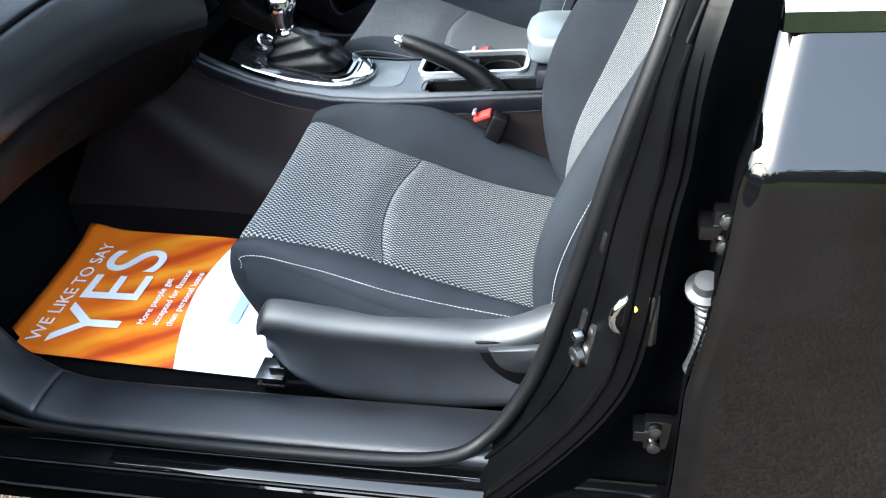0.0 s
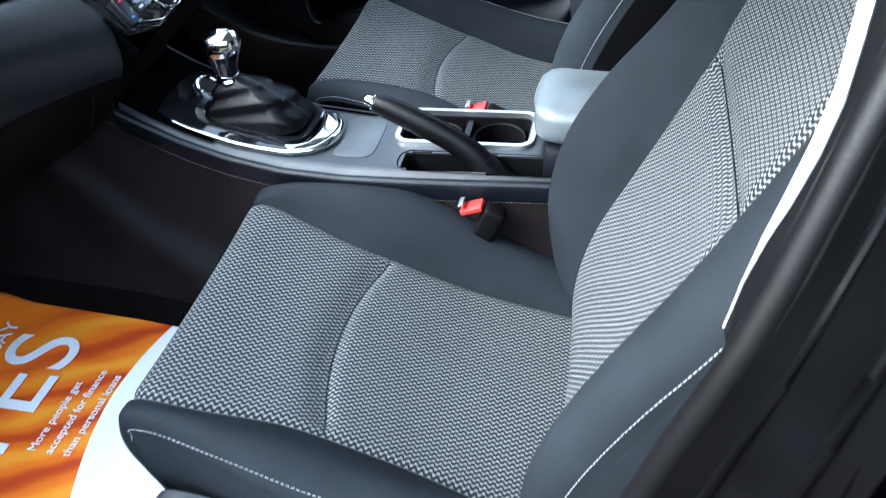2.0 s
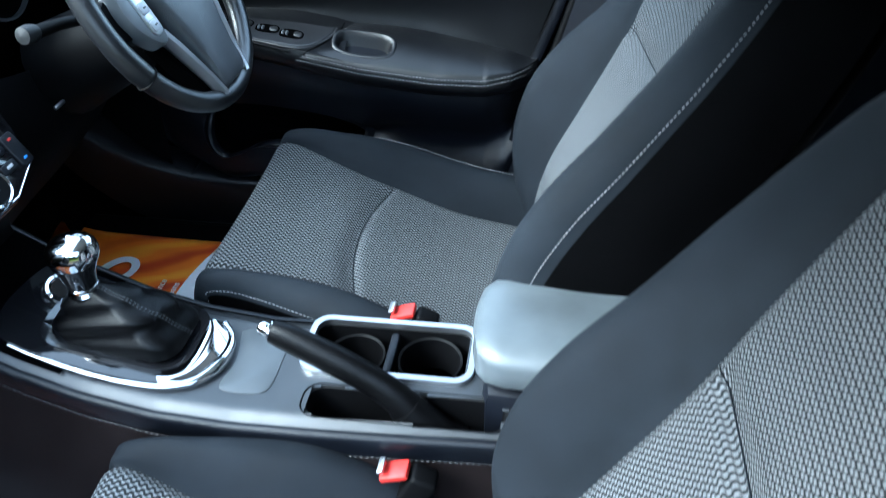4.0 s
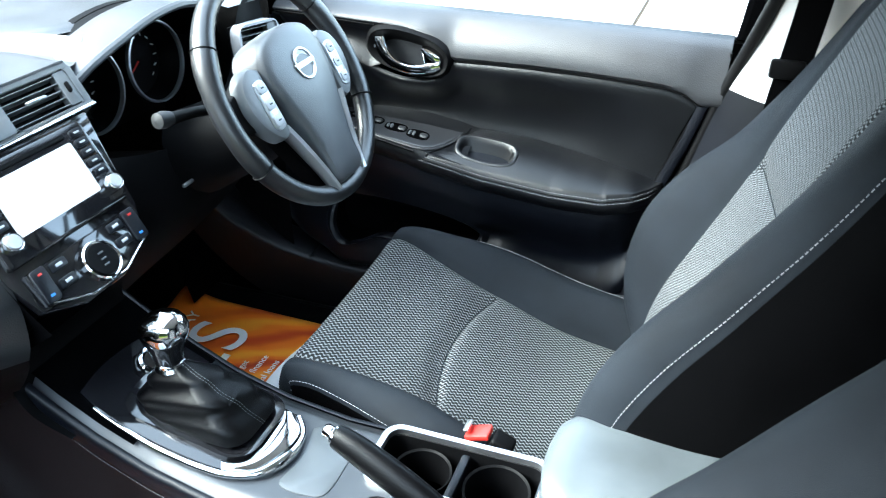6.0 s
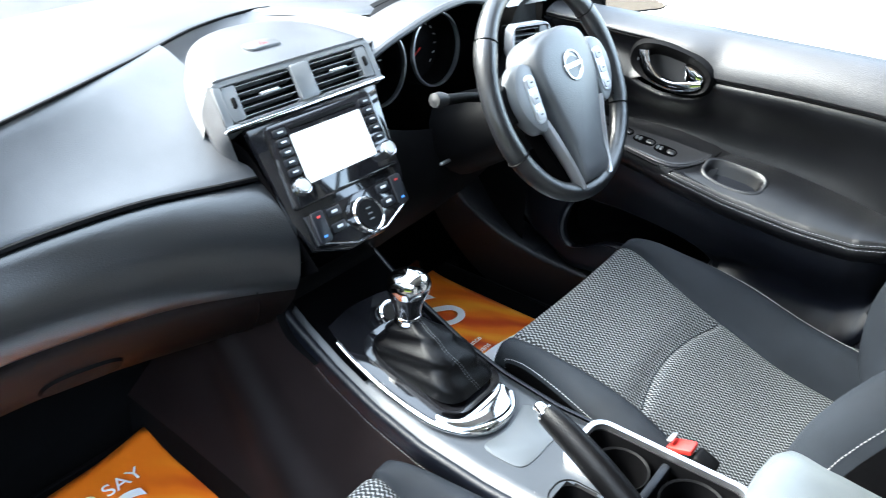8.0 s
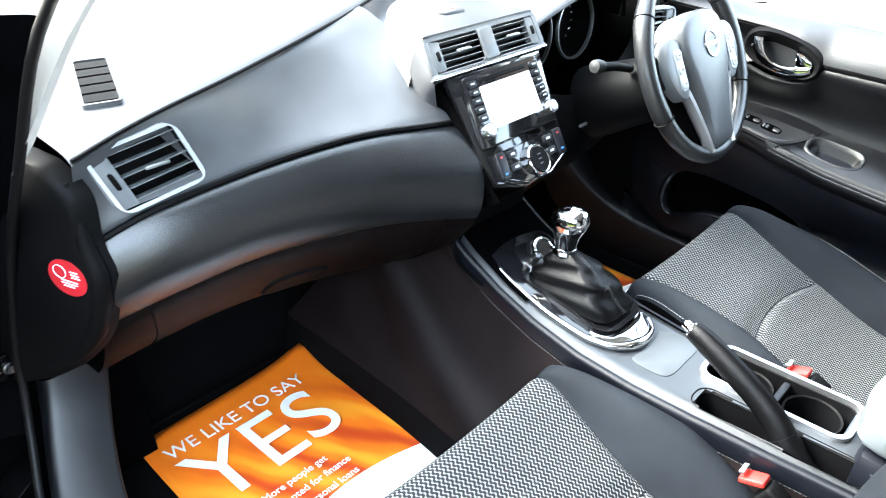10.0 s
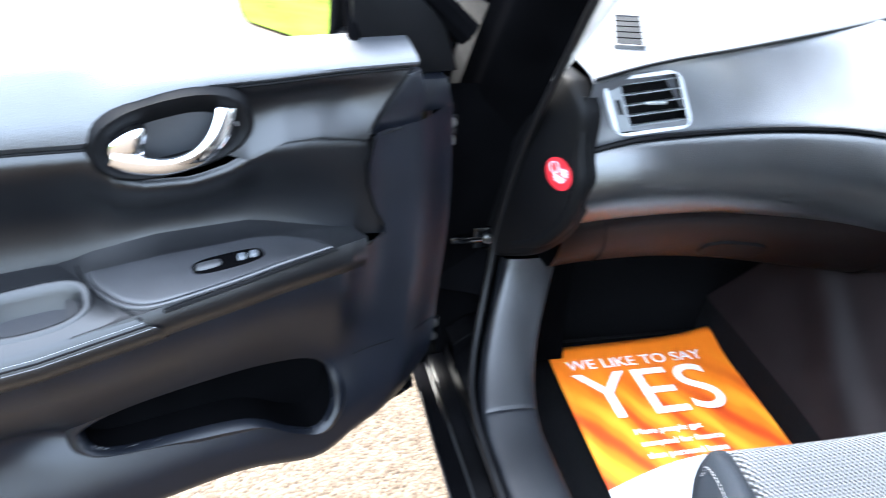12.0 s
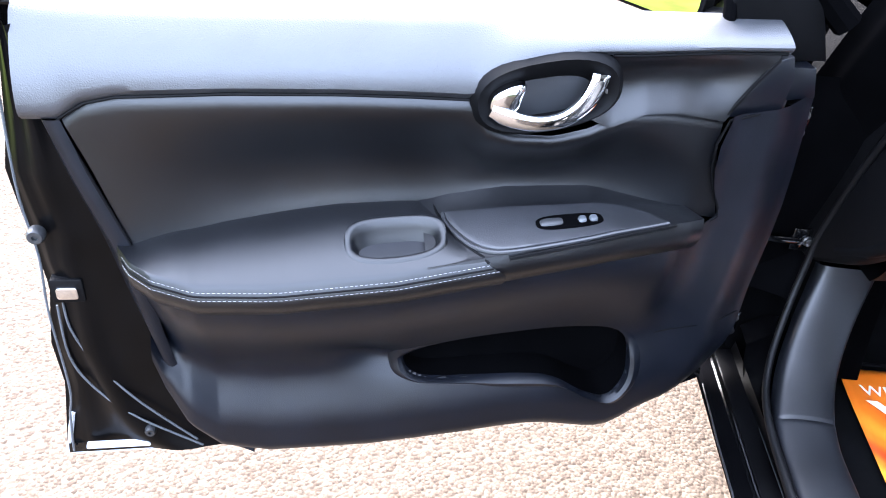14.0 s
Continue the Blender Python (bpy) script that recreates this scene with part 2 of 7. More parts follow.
def ground_material():
    m = mat("bonded_gravel", (0.036, 0.031, 0.026), 0.9, spec=0.05, vary=0.12, wear=2.0)
    nt = m.node_tree
    b = nt.nodes["Principled BSDF"]
    co = nt.nodes.new("ShaderNodeTexCoord")
    vor = nt.nodes.new("ShaderNodeTexVoronoi")
    vor.inputs["Scale"].default_value = 120
    nt.links.new(co.outputs["Object"], vor.inputs["Vector"])
    ramp = nt.nodes.new("ShaderNodeValToRGB")
    ramp.color_ramp.elements[0].color, ramp.color_ramp.elements[1].color = (0.030, 0.0225, 0.0165, 1), (0.066, 0.053, 0.040, 1)
    sep = nt.nodes.new("ShaderNodeSeparateColor")
    nt.links.new(vor.outputs["Color"], sep.inputs[0])
    nt.links.new(sep.outputs[0], ramp.inputs["Fac"])
    nt.links.new(ramp.outputs[0], b.inputs["Base Color"])
    bp = nt.nodes.new("ShaderNodeBump")
    bp.invert = True
    bp.inputs["Strength"].default_value, bp.inputs["Distance"].default_value = 0.6, 0.006
    nt.links.new(vor.outputs["Distance"], bp.inputs["Height"])
    nt.links.new(bp.outputs["Normal"], b.inputs["Normal"])
    return m


M_GROUND = ground_material()


def emit_material(name, color, power):
    m = bpy.data.materials.new(name)
    m.use_nodes = True
    b = m.node_tree.nodes["Principled BSDF"]
    b.inputs["Base Color"].default_value = (0.02, 0.02, 0.02, 1)
    b.inputs["Roughness"].default_value = 0.1
    b.inputs["Emission Color"].default_value = (*color, 1)
    b.inputs["Emission Strength"].default_value = power
    return m


M_LITBLUE = emit_material("lit_gauge_scale", (0.7, 0.85, 1.0), 0.06)
# uniform white emission over the whole display, no picture on it
M_SCREEN = emit_material("emissive_display", (0.9, 0.95, 1.0), 0.09)


def glass_material():
    m = bpy.data.materials.new("window_glass")
    m.use_nodes = True
    nt = m.node_tree
    nt.nodes.remove(nt.nodes["Principled BSDF"])
    tr = nt.nodes.new("ShaderNodeBsdfTransparent")
    tr.inputs[0].default_value = (0.96, 0.98, 0.975, 1)
    gl = nt.nodes.new("ShaderNodeBsdfGlossy")
    gl.inputs["Roughness"].default_value = 0.02
    fr = nt.nodes.new("ShaderNodeFresnel")
    fr.inputs[0].default_value = 1.5
    mx = nt.nodes.new("ShaderNodeMixShader")
    nt.links.new(fr.outputs[0], mx.inputs[0])
    nt.links.new(tr.outputs[0], mx.inputs[1])
    nt.links.new(gl.outputs[0], mx.inputs[2])
    nt.links.new(mx.outputs[0], nt.nodes["Material Output"].inputs[0])
    return m


M_GLASS = glass_material()
M_MIRROR = mat("mirror_glass", (0.9, 0.92, 0.92), 0.02, metal=1.0, vary=0.0)

# ---- building helpers ----
def thing(name, at, label, category, group="", kind=""):
    ob = new(name)
    ob.empty_display_size = 0.05
    ob.location = at
    return tagged(ob, label, category, group, kind)


def part(name, bm, material, parent=None, label="", smooth=True):
    """One bmesh, in world metres, as one mesh object under a thing or a part."""
    me = bpy.data.meshes.new(name)
    bm.normal_update()
    if smooth:
        for f in bm.faces:
            f.smooth = True
        for e in bm.edges:
            if len(e.link_faces) == 2 and e.calc_face_angle(0) > 0.7:
                e.smooth = False
    bm.to_mesh(me)
    bm.free()
    me.materials.append(material)
    ob = new(name, me)
    if parent is not None:
        ob.parent = parent
        if parent.data is None:
            ob.matrix_parent_inverse = Matrix.Translation(parent.location).inverted()
    if label:
        tagged(ob, label)
    return ob


def spline(points, n):
    """n points along a smooth curve through the given ones."""
    p = [Vector(q) for q in points]
    out = []
    for i in range(n):
        t = i / (n - 1) * (len(p) - 1)
        k = min(int(t), len(p) - 2)
        f = t - k
        a, b, c, d = p[max(k - 1, 0)], p[k], p[k + 1], p[min(k + 2, len(p) - 1)]
        out.append(0.5 * (2 * b + (c - a) * f + (2 * a - 5 * b + 4 * c - d) * f * f + (3 * b - a - 3 * c + d) * f ** 3))
    return out


def along(points, t):
    """The point at t from 0 to 1 along a smooth curve through points."""
    p = points
    t = max(0.0, min(1.0, t)) * (len(p) - 1)
    k = min(int(t), len(p) - 2)
    f = t - k
    a, b, c, d = p[max(k - 1, 0)], p[k], p[k + 1], p[min(k + 2, len(p) - 1)]
    return tuple(0.5 * (2 * b[i] + (c[i] - a[i]) * f + (2 * a[i] - 5 * b[i] + 4 * c[i] - d[i]) * f * f + (3 * b[i] - a[i] - 3 * c[i] + d[i]) * f ** 3) for i in range(len(b)))


def table(rows, x):
    """Linear look-up in rows of (x, y), sorted by x."""
    if x <= rows[0][0]:
        return rows[0][1]
    for (a, p), (b, q) in zip(rows, rows[1:]):
        if x <= b:
            return p + (q - p) * (x - a) / (b - a)
    return rows[-1][1]


def ease(a, b, x):
    t = max(0.0, min(1.0, (x - a) / (b - a)))
    return t * t * (3 - 2 * t)


def steps(n, tight=False):
    """n + 1 values from 0 to 1; tight: closer together near the ends."""
    v = [i / n for i in range(n + 1)]
    return [0.5 - 0.5 * math.cos(math.pi * t) for t in v] if tight else v


def patch(bm, fn, us, vs, uvfn=None, skip=None):
    rows = [[bm.verts.new(fn(u, v)) for v in vs] for u in us]
    lay = bm.loops.layers.uv.verify() if uvfn else None
    for i in range(len(us) - 1):
        for j in range(len(vs) - 1):
            if skip and skip((us[i] + us[i + 1]) / 2, (vs[j] + vs[j + 1]) / 2):
                continue
            f = bm.faces.new((rows[i][j], rows[i + 1][j], rows[i + 1][j + 1], rows[i][j + 1]))
            if lay:
                for loop, (a, b) in zip(f.loops, ((i, j), (i + 1, j), (i + 1, j + 1), (i, j + 1))):
                    loop[lay].uv = uvfn(us[a], vs[b])
    return bm


def loft(bm, rings, closed=True, caps=True):
    """Skins rings of equal numbers of points."""
    vs = [[bm.verts.new(p) for p in r] for r in rings]
    n = len(vs[0])
    for a, b in zip(vs, vs[1:]):
        for i in range(n if closed else n - 1):
            j = (i + 1) % n
            bm.faces.new((a[i], a[j], b[j], b[i]))
    if caps and closed:
        bm.faces.new(vs[0][::-1])
        bm.faces.new(vs[-1])
    return bm


def tube(bm, points, r, n=8, closed=False, flat=1.0):
    """A round bar along points; r: one radius or one for each point."""
    pts = [Vector(p) for p in points]
    m = len(pts)
    up = Vector((0.13, 0.21, 0.97)).normalized()
    rings = []
    for i, p in enumerate(pts):
        a, b = (pts[i - 1], pts[(i + 1) % m]) if closed else (pts[max(i - 1, 0)], pts[min(i + 1, m - 1)])
        d = (b - a).normalized()
        s = d.cross(up).normalized()
        q = s.cross(d)
        rad = r[i] if isinstance(r, (list, tuple)) else r
        rings.append([p + rad * (math.cos(2 * math.pi * k / n) * s + flat * math.sin(2 * math.pi * k / n) * q) for k in range(n)])
    if closed:
        rings.append(rings[0])
        vs = [[bm.verts.new(p) for p in ring] for ring in rings[:-1]]
        for i in range(m):
            a, b = vs[i], vs[(i + 1) % m]
            for k in range(n):
                j = (k + 1) % n
                bm.faces.new((a[k], a[j], b[j], b[k]))
        return bm
    return loft(bm, rings)


def rbox(bm, c, s, r=0.004, m=None, seg=2):
    """A box with rounded edges, centre c and size s, turned by m."""
    t = bmesh.new()
    bmesh.ops.create_cube(t, size=1.0)
    for v in t.verts:
        v.co = Vector((v.co.x * s[0], v.co.y * s[1], v.co.z * s[2]))
    if r > 0:
        bmesh.ops.bevel(t, geom=t.edges[:], offset=min(r, min(s) * 0.49), segments=seg, profile=0.5, affect="EDGES")
    mm = Matrix.Translation(c) @ (m if m is not None else Matrix.Identity(4))
    vs = {v: bm.verts.new(mm @ v.co) for v in t.verts}
    for f in t.faces:
        bm.faces.new([vs[v] for v in f.verts])
    t.free()
    return bm


def plate(bm, outline, to, d0, d1, r=0.0):
    """A flat slab: an outline in two coordinates, carried into space by to(a, b, d), from depth d0 (back) to d1 (front)."""
    rings = [[to(a, b, d0) for a, b in outline]]
    if r > 0:
        ca = sum(p[0] for p in outline) / len(outline)
        cb = sum(p[1] for p in outline) / len(outline)
        for k in range(3):
            q = k / 2 * math.pi / 2
            inset = r * (1 - math.cos(q))
            ring = []
            for a, b in outline:
                ln = math.hypot(a - ca, b - cb) or 1
                f = max(0.0, 1 - inset / ln)
                ring.append(to(ca + (a - ca) * f, cb + (b - cb) * f, d1 - r + r * math.sin(q)))
            rings.append(ring)
    else:
        rings.append([to(a, b, d1) for a, b in outline])
    return loft(bm, rings)


def ring_plate(bm, outer, inner, to, d0, d1):
    """A flat ring between two outlines of equal counts."""
    a = [to(*p, d0) for p in outer]
    b = [to(*p, d1) for p in outer]
    c = [to(*p, d1) for p in inner]
    d = [to(*p, d0) for p in inner]
    return loft(bm, [a, b, c, d, a], caps=False)


def rounded(w, h, r, n=5, cx=0.0, cy=0.0):
    """The outline of a rounded rectangle."""
    out = []
    for sx, sy, a0 in ((1, 1, 0), (-1, 1, 90), (-1, -1, 180), (1, -1, 270)):
        for k in range(n):
            a = radians(a0 + 90 * k / (n - 1))
            out.append((cx + sx * (w / 2 - r) + r * math.cos(a), cy + sy * (h / 2 - r) + r * math.sin(a)))
    return out


def oval(w, h, n=28, cx=0.0, cy=0.0, tilt=0.0, power=2.0):
    out = []
    for k in range(n):
        a = 2 * math.pi * k / n
        c, s = math.cos(a), math.sin(a)
        x = w / 2 * math.copysign(abs(c) ** (2 / power), c)
        y = h / 2 * math.copysign(abs(s) ** (2 / power), s)
        out.append((cx + x * math.cos(tilt) - y * math.sin(tilt), cy + x * math.sin(tilt) + y * math.cos(tilt)))
    return out


def inside(poly, x, y):
    hit = False
    for (ax, ay), (bx, by) in zip(poly, poly[1:] + poly[:1]):
        if (ay > y) != (by > y) and x < (bx - ax) * (y - ay) / (by - ay) + ax:
            hit = not hit
    return hit


def stitches(bm, points, length=0.004, gap=0.0022, r=0.0005):
    """A row of short thread stitches along points."""
    pts = [Vector(p) for p in points]
    state = length
    on = True
    start = pts[0]
    for a, b in zip(pts, pts[1:]):
        seg = (b - a).length
        done = 0.0
        while seg - done > state:
            done += state
            q = a.lerp(b, done / seg)
            if on:
                tube(bm, (start, q), r, 4)
            start = q
            on = not on
            state = length if on else gap
        state -= seg - done
    return bm


def lathe(bm, profile, c, axis, n=20, caps=True):
    """Turns a profile of (radius, height) about an axis through c."""
    z = Vector(axis).normalized()
    x = z.orthogonal().normalized()
    y = z.cross(x)
    rings = [[Vector(c) + z * h + max(r, 0.0002) * (math.cos(2 * math.pi * k / n) * x + math.sin(2 * math.pi * k / n) * y) for k in range(n)] for r, h in profile]
    return loft(bm, rings, caps=caps)


def lettering(words, size, m, material, parent, depth=0.0004, align="LEFT"):
    """Raised print in the built-in font."""
    cu = bpy.data.curves.new("lettering", "FONT")
    cu.body, cu.size, cu.extrude, cu.align_x = words, size, depth, align
    tmp = bpy.data.objects.new("lettering", cu)
    scene.collection.objects.link(tmp)
    me = bpy.data.meshes.new_from_object(tmp)
    bpy.data.objects.remove(tmp)
    me.transform(m)
    me.materials.clear()
    me.materials.append(material)
    ob = new("lettering", me)
    ob.parent = parent
    if parent.data is None:
        ob.matrix_parent_inverse = Matrix.Translation(parent.location).inverted()
    return ob


BM = bmesh.new

# ---- the setting ----
def flat_ground():
    bm = BM()
    us = [-(1.6 ** k) for k in range(12, 0, -1)] + [0] + [1.6 ** k for k in range(1, 13)]
    patch(bm, lambda u, v: (u, v, 0.0), us, us)
    ob = part("ground", bm, M_GROUND, None)
    return tagged(ob, "pale beige bonded gravel drive under the car", "ground", kind="structure")


flat_ground()


def grass_verge():
    """A low bank of grass ahead of the car and along its passenger side."""
    bm = BM()
    patch(bm, lambda u, v: (-5.2 - 30 * u, -14 + 30 * v, 0.03 + 0.10 * ease(0, 0.1, u)), steps(20), steps(20))
    patch(bm, lambda u, v: (-5.0 + 40 * v, -4.1 - 0.25 * math.sin(3 * v) - 16 * u, 0.02 + 0.06 * ease(0, 0.1, u)), steps(16), steps(24))
    ob = part("grass_verge", bm, M_GRASS, None)
    tagged(ob, "bright mown green grass beside the gravel drive", "grass", kind="stuff")


grass_verge()


def concrete_road():
    """Pale concrete slabs beyond the driver's side, with open joints between them."""
    for i in range(5):
        for j in range(3):
            bm = BM()
            rbox(bm, (-7.5 + 5.0 * i, 4.45 + 3.5 * j, 0.0), (4.97, 3.47, 0.03), 0.008)
            tagged(part("road", bm, M_CONCRETE, None), "pale concrete slab of the road beside the drive", "road", kind="structure")


concrete_road()


def hedge(start, way, length, height, seed, label):
    """A tall ragged hedge: a dark uneven core under many small leaf clumps."""
    rnd = random.Random(seed)
    start, way = Vector(start), Vector(way).normalized()
    side = Vector((-way.y, way.x, 0))
    top = lambda a: height * (0.86 + 0.09 * math.sin(a * 1.3 + seed) + 0.06 * math.sin(a * 3.1) + 0.05 * math.sin(a * 7.3))
    bm = BM()
    patch(bm, lambda u, v: start + way * length * u + side * (0.25 * math.sin(40 * u) + 0.3 * math.sin(math.pi * v)) + Vector((0, 0, 0.9 * top(length * u) * v)), steps(60), steps(8))
    for k in range(5200):
        a = rnd.uniform(0, length)
        p = start + way * a + side * rnd.gauss(0, 0.4) + Vector((0, 0, 0.05 + rnd.uniform(0, 1) ** 0.7 * top(a)))
        q = Euler((rnd.uniform(0, 6), rnd.uniform(0, 6), rnd.uniform(0, 6))).to_matrix() * rnd.uniform(0.06, 0.17)
        bm.faces.new([bm.verts.new(p + q @ Vector(c)) for c in ((-1, -0.5, 0), (1, -0.5, 0.2), (1, 0.5, -0.1), (-1, 0.6, 0.1))])
    tagged(part("hedge", bm, M_LEAF, None, smooth=False), label, "hedge", kind="stuff")


hedge((-11, -15, 0), (0, 1, 0), 26, 2.3, 5, "uneven green and brown hedge ahead of the car")
# out of view: added to block low sky and mirror as a treeline
hedge((-11, -10.5, 0), (1, 0, 0), 30, 4.2, 8, "tall dark green hedge behind the grass verge, unseen, blocks low sky")

# ---- the car's shell: x runs to the rear, y to the driver's side ----
body = thing("car_body", (0.4, 0, 0.18), "black painted car body shell with open front doorway", "car body", kind="structure")


def sill_section(s):
    return [(s * y, z) for y, z in ((0.802, 0.425), (0.806, 0.405), (0.834, 0.402), (0.838, 0.400), (0.839, 0.387), (0.842, 0.3845), (0.864, 0.383),
                                    (0.870, 0.376), (0.862, 0.35), (0.825, 0.29), (0.79, 0.21), (0.75, 0.17), (0.70, 0.17), (0.70, 0.40))]


SEAL = [(-0.08, -0.655, 1.33), (-0.19, -0.70, 1.19), (-0.275, -0.715, 1.03), (-0.36, -0.724, 0.86), (-0.405, -0.731, 0.70), (-0.405, -0.737, 0.62), (-0.375, -0.754, 0.545),
        (-0.30, -0.786, 0.475), (-0.20, -0.806, 0.445), (0.0, -0.808, 0.432), (0.25, -0.808, 0.432), (0.44, -0.80, 0.435), (0.515, -0.775, 0.462),
        (0.575, -0.752, 0.555), (0.612, -0.745, 0.67), (0.648, -0.742, 0.803), (0.676, -0.74, 0.912), (0.714, -0.725, 1.034), (0.77, -0.66, 1.25), (0.79, -0.60, 1.40)]

TRIM_PATH = [(0.62, 0.437), (0.45, 0.437), (0.2, 0.437), (-0.05, 0.438), (-0.17, 0.445), (-0.265, 0.475), (-0.335, 0.525), (-0.38, 0.58), (-0.398, 0.625)]
B_IN = [(0.49, 0.43), (0.523, 0.461), (0.588, 0.58), (0.622, 0.70), (0.648, 0.803), (0.674, 0.912), (0.714, 1.034), (0.77, 1.25), (0.79, 1.42)]
B_OUT = [(0.53, 0.40), (0.616, 0.515), (0.672, 0.61), (0.699, 0.70), (0.717, 0.878), (0.725, 0.94), (0.735, 1.06), (0.79, 1.26), (0.81, 1.43)]


def shell_side(s):
    """One flank of the body; s is -1 for the passenger's side."""
    back = -0.065 if s > 0 else 0.0
    bm = BM()
    loft(bm, [[(x, y, z) for y, z in sill_section(s)[:6]] for x in (-0.06, 0.1, 0.5, 1.5)], closed=False)
    part("sill", bm, M_PAINT, body)
    # same sill carried forward in damped paint, to hold back bright reflections
    bm = BM()
    loft(bm, [[(x, y, z) for y, z in sill_section(s)[:6]] for x in (-0.42, -0.24, -0.06)], closed=False)
    part("sill_end", bm, M_JAMB, body, "black end of the sill under the hinge pillar, its reflections damped")
    # lower sill in reflectionless black, so that it mirrors no sky
    bm = BM()
    loft(bm, [[(x, y, z) for y, z in sill_section(s)[5:]] for x in (-0.42, 0.0, 0.5, 1.5)], closed=False)
    part("sill_skirt", bm, M_VOID, body)
    # grey tubes along the sill's pressed edges, imitating their pale glints
    for y, z in ((0.871, 0.3775), (0.8385, 0.3945), (0.8045, 0.406)):
        bm = BM()
        tube(bm, [(x, s * (y - 0.006 * ease(-0.2, -0.4, x)), z) for x in (-0.40, -0.2, 0.0, 0.3, 0.6)], 0.0018, 6)
        part("sill_glint", bm, M_GUM, body)
    # plastic cover along the sill, up into the footwell's side
    bm = BM()
    sec = [(0.690, -0.16), (0.697, -0.07), (0.70, -0.012), (0.712, 0.0), (0.745, 0.004), (0.782, 0.002), (0.797, -0.006), (0.80, -0.03)]

    def trim(u, v):
        x, z = along(TRIM_PATH, u)
        x2, z2 = along(TRIM_PATH, min(u + 0.01, 1))
        x1, z1 = along(TRIM_PATH, max(u - 0.01, 0))
        n = Vector((x2 - x1, 0, z2 - z1)).normalized()
        nx, nz = n.z, -n.x
        y, d = along(sec, v)
        k = ease(0.45, 1.0, u)
        y -= 0.088 * k
        d -= 0.0022 * math.exp(-((u - 0.533) / 0.004) ** 2)
        deep = d * (1 - 0.55 * k) if d < -0.03 else d
        return (x + nx * deep, s * y, z + nz * deep)

    patch(bm, trim, sorted(steps(48) + [0.525, 0.529, 0.533, 0.537, 0.541]), steps(24))
    part("sill_trim", bm, M_KICK, body, "dark grey grained plastic sill cover")
    # rubber door seal
    bm = BM()
    tube(bm, [(x + back * ease(0.3, 0.6, x), -s * y, z) for x, y, z in spline(SEAL, 90)], [0.0062 + 0.0040 * ease(36, 46, k) + 0.0013 * ease(55, 62, k) for k in range(90)], 10)
    part("door_seal", bm, M_RUBBER, body, "black rubber door seal")
    # shut face of the middle pillar, with a stepped flange
    bm = BM()

    def post(u, v):
        a, b = along(B_IN, u), along(B_OUT, u)
        lean = 0.15 * ease(1.0, 1.45, a[1])
        step = 0.012 * ease(0.35, 0.45, v) - 0.02 * ease(0.88, 1.0, v)
        return (back + a[0] + (b[0] - a[0]) * v - step, s * (0.745 + 0.095 * v - lean), a[1] + (b[1] - a[1]) * v)

    patch(bm, post, steps(40), steps(24))
    part("middle_pillar", bm, M_JAMB, body)
    # rolled flanges along the pillar's shut face
    for v, r in ((0.33, 0.0022), (0.47, 0.0030), (0.90, 0.0035)):
        bm = BM()
        tube(bm, [Vector(post(t, v)) + Vector((-0.001, s * 0.001, 0)) for t in steps(40)], r, 8)
        part("pillar_flange", bm, M_JAMB, body)
    bm = BM()

    def skin(u, v):
        b = along(B_OUT, u)
        lean = 0.15 * ease(1.0, 1.45, b[1])
        return (back + b[0] + (0.80 - b[0]) * v, s * (0.84 - lean - 0.05 * ease(0, 0.6, v)), b[1])

    patch(bm, skin, steps(30), steps(6))
    part("pillar_skin", bm, M_VOID, body)
    # trim on the cabin's side of the middle pillar: pale above, dark below
    for name, material, lo, hi, words in (("pillar_trim", M_PILLAR, 0.945 if s > 0 else 0.99, 1.42, "pale grey plastic pillar trim"), ("lower_pillar_trim", M_HARD, 0.43, 0.945 if s > 0 else 0.995, "black lower pillar trim")):
        bm = BM()

        def inner(u, v):
            z = lo + (hi - lo) * u
            x0 = table([(q[1], q[0]) for q in B_IN], z)
            lean = 0.15 * ease(1.0, 1.45, z)
            w = 0.11 if s > 0 else 0.13
            if s < 0 and lo > 0.9:
                # the doorway's side: a slim strip from the seal inwards, pointed at its foot, then a return into the cabin
                near = 1.0 - 0.24 * ease(0.0, 0.28, u)
                k = near + (1.0 - near) * min(1.0, v / 0.35)
                edge = (table([(0.985, 0.695), (1.058, 0.715), (1.12, 0.733), (1.17, 0.738), (1.42, 0.757)], z), table([(0.985, 0.703), (1.03, 0.681), (1.42, 0.666)], z) - lean)
                deep = max(0.0, v - 0.35) / 0.65
                return (x0 + 0.004 + (edge[0] - x0 - 0.004) * k + 0.12 * deep, -(0.742 - lean + (edge[1] - 0.742 + lean) * k - 0.012 * deep), z)
            return (back + x0 - (0.004 if s > 0 else -0.012) + w * v, s * (0.742 - lean - 0.075 * math.sin(math.pi * min(v * 0.5 + 0.02, 0.5))), z)

        patch(bm, inner, steps(16), steps(10, True))
        part(name, bm, material, body, words)
        if s < 0 and lo > 0.9:
            # soft dark lip between the seal and the strip
            bm = BM()

            def lip(u, v):
                e = Vector(inner(u, 0.0)) + Vector((0.001, 0, 0))
                a = Vector((table([(q[1], q[0]) for q in B_IN], e.z) + 0.004, -(0.742 - 0.15 * ease(1.0, 1.45, e.z)), e.z))
                return e.lerp(a, v) + Vector((-0.002 * math.sin(math.pi * v), 0, 0))

            patch(bm, lip, steps(16), steps(8))
            part("seal_lip", bm, M_RUBBER, body, "soft dark rubber lip")
    # front pillar: body part behind the open door, trim along the windscreen
    bm = BM()

    def hinge_post(u, v):
        x, y, z = along(SEAL[1:7], u)
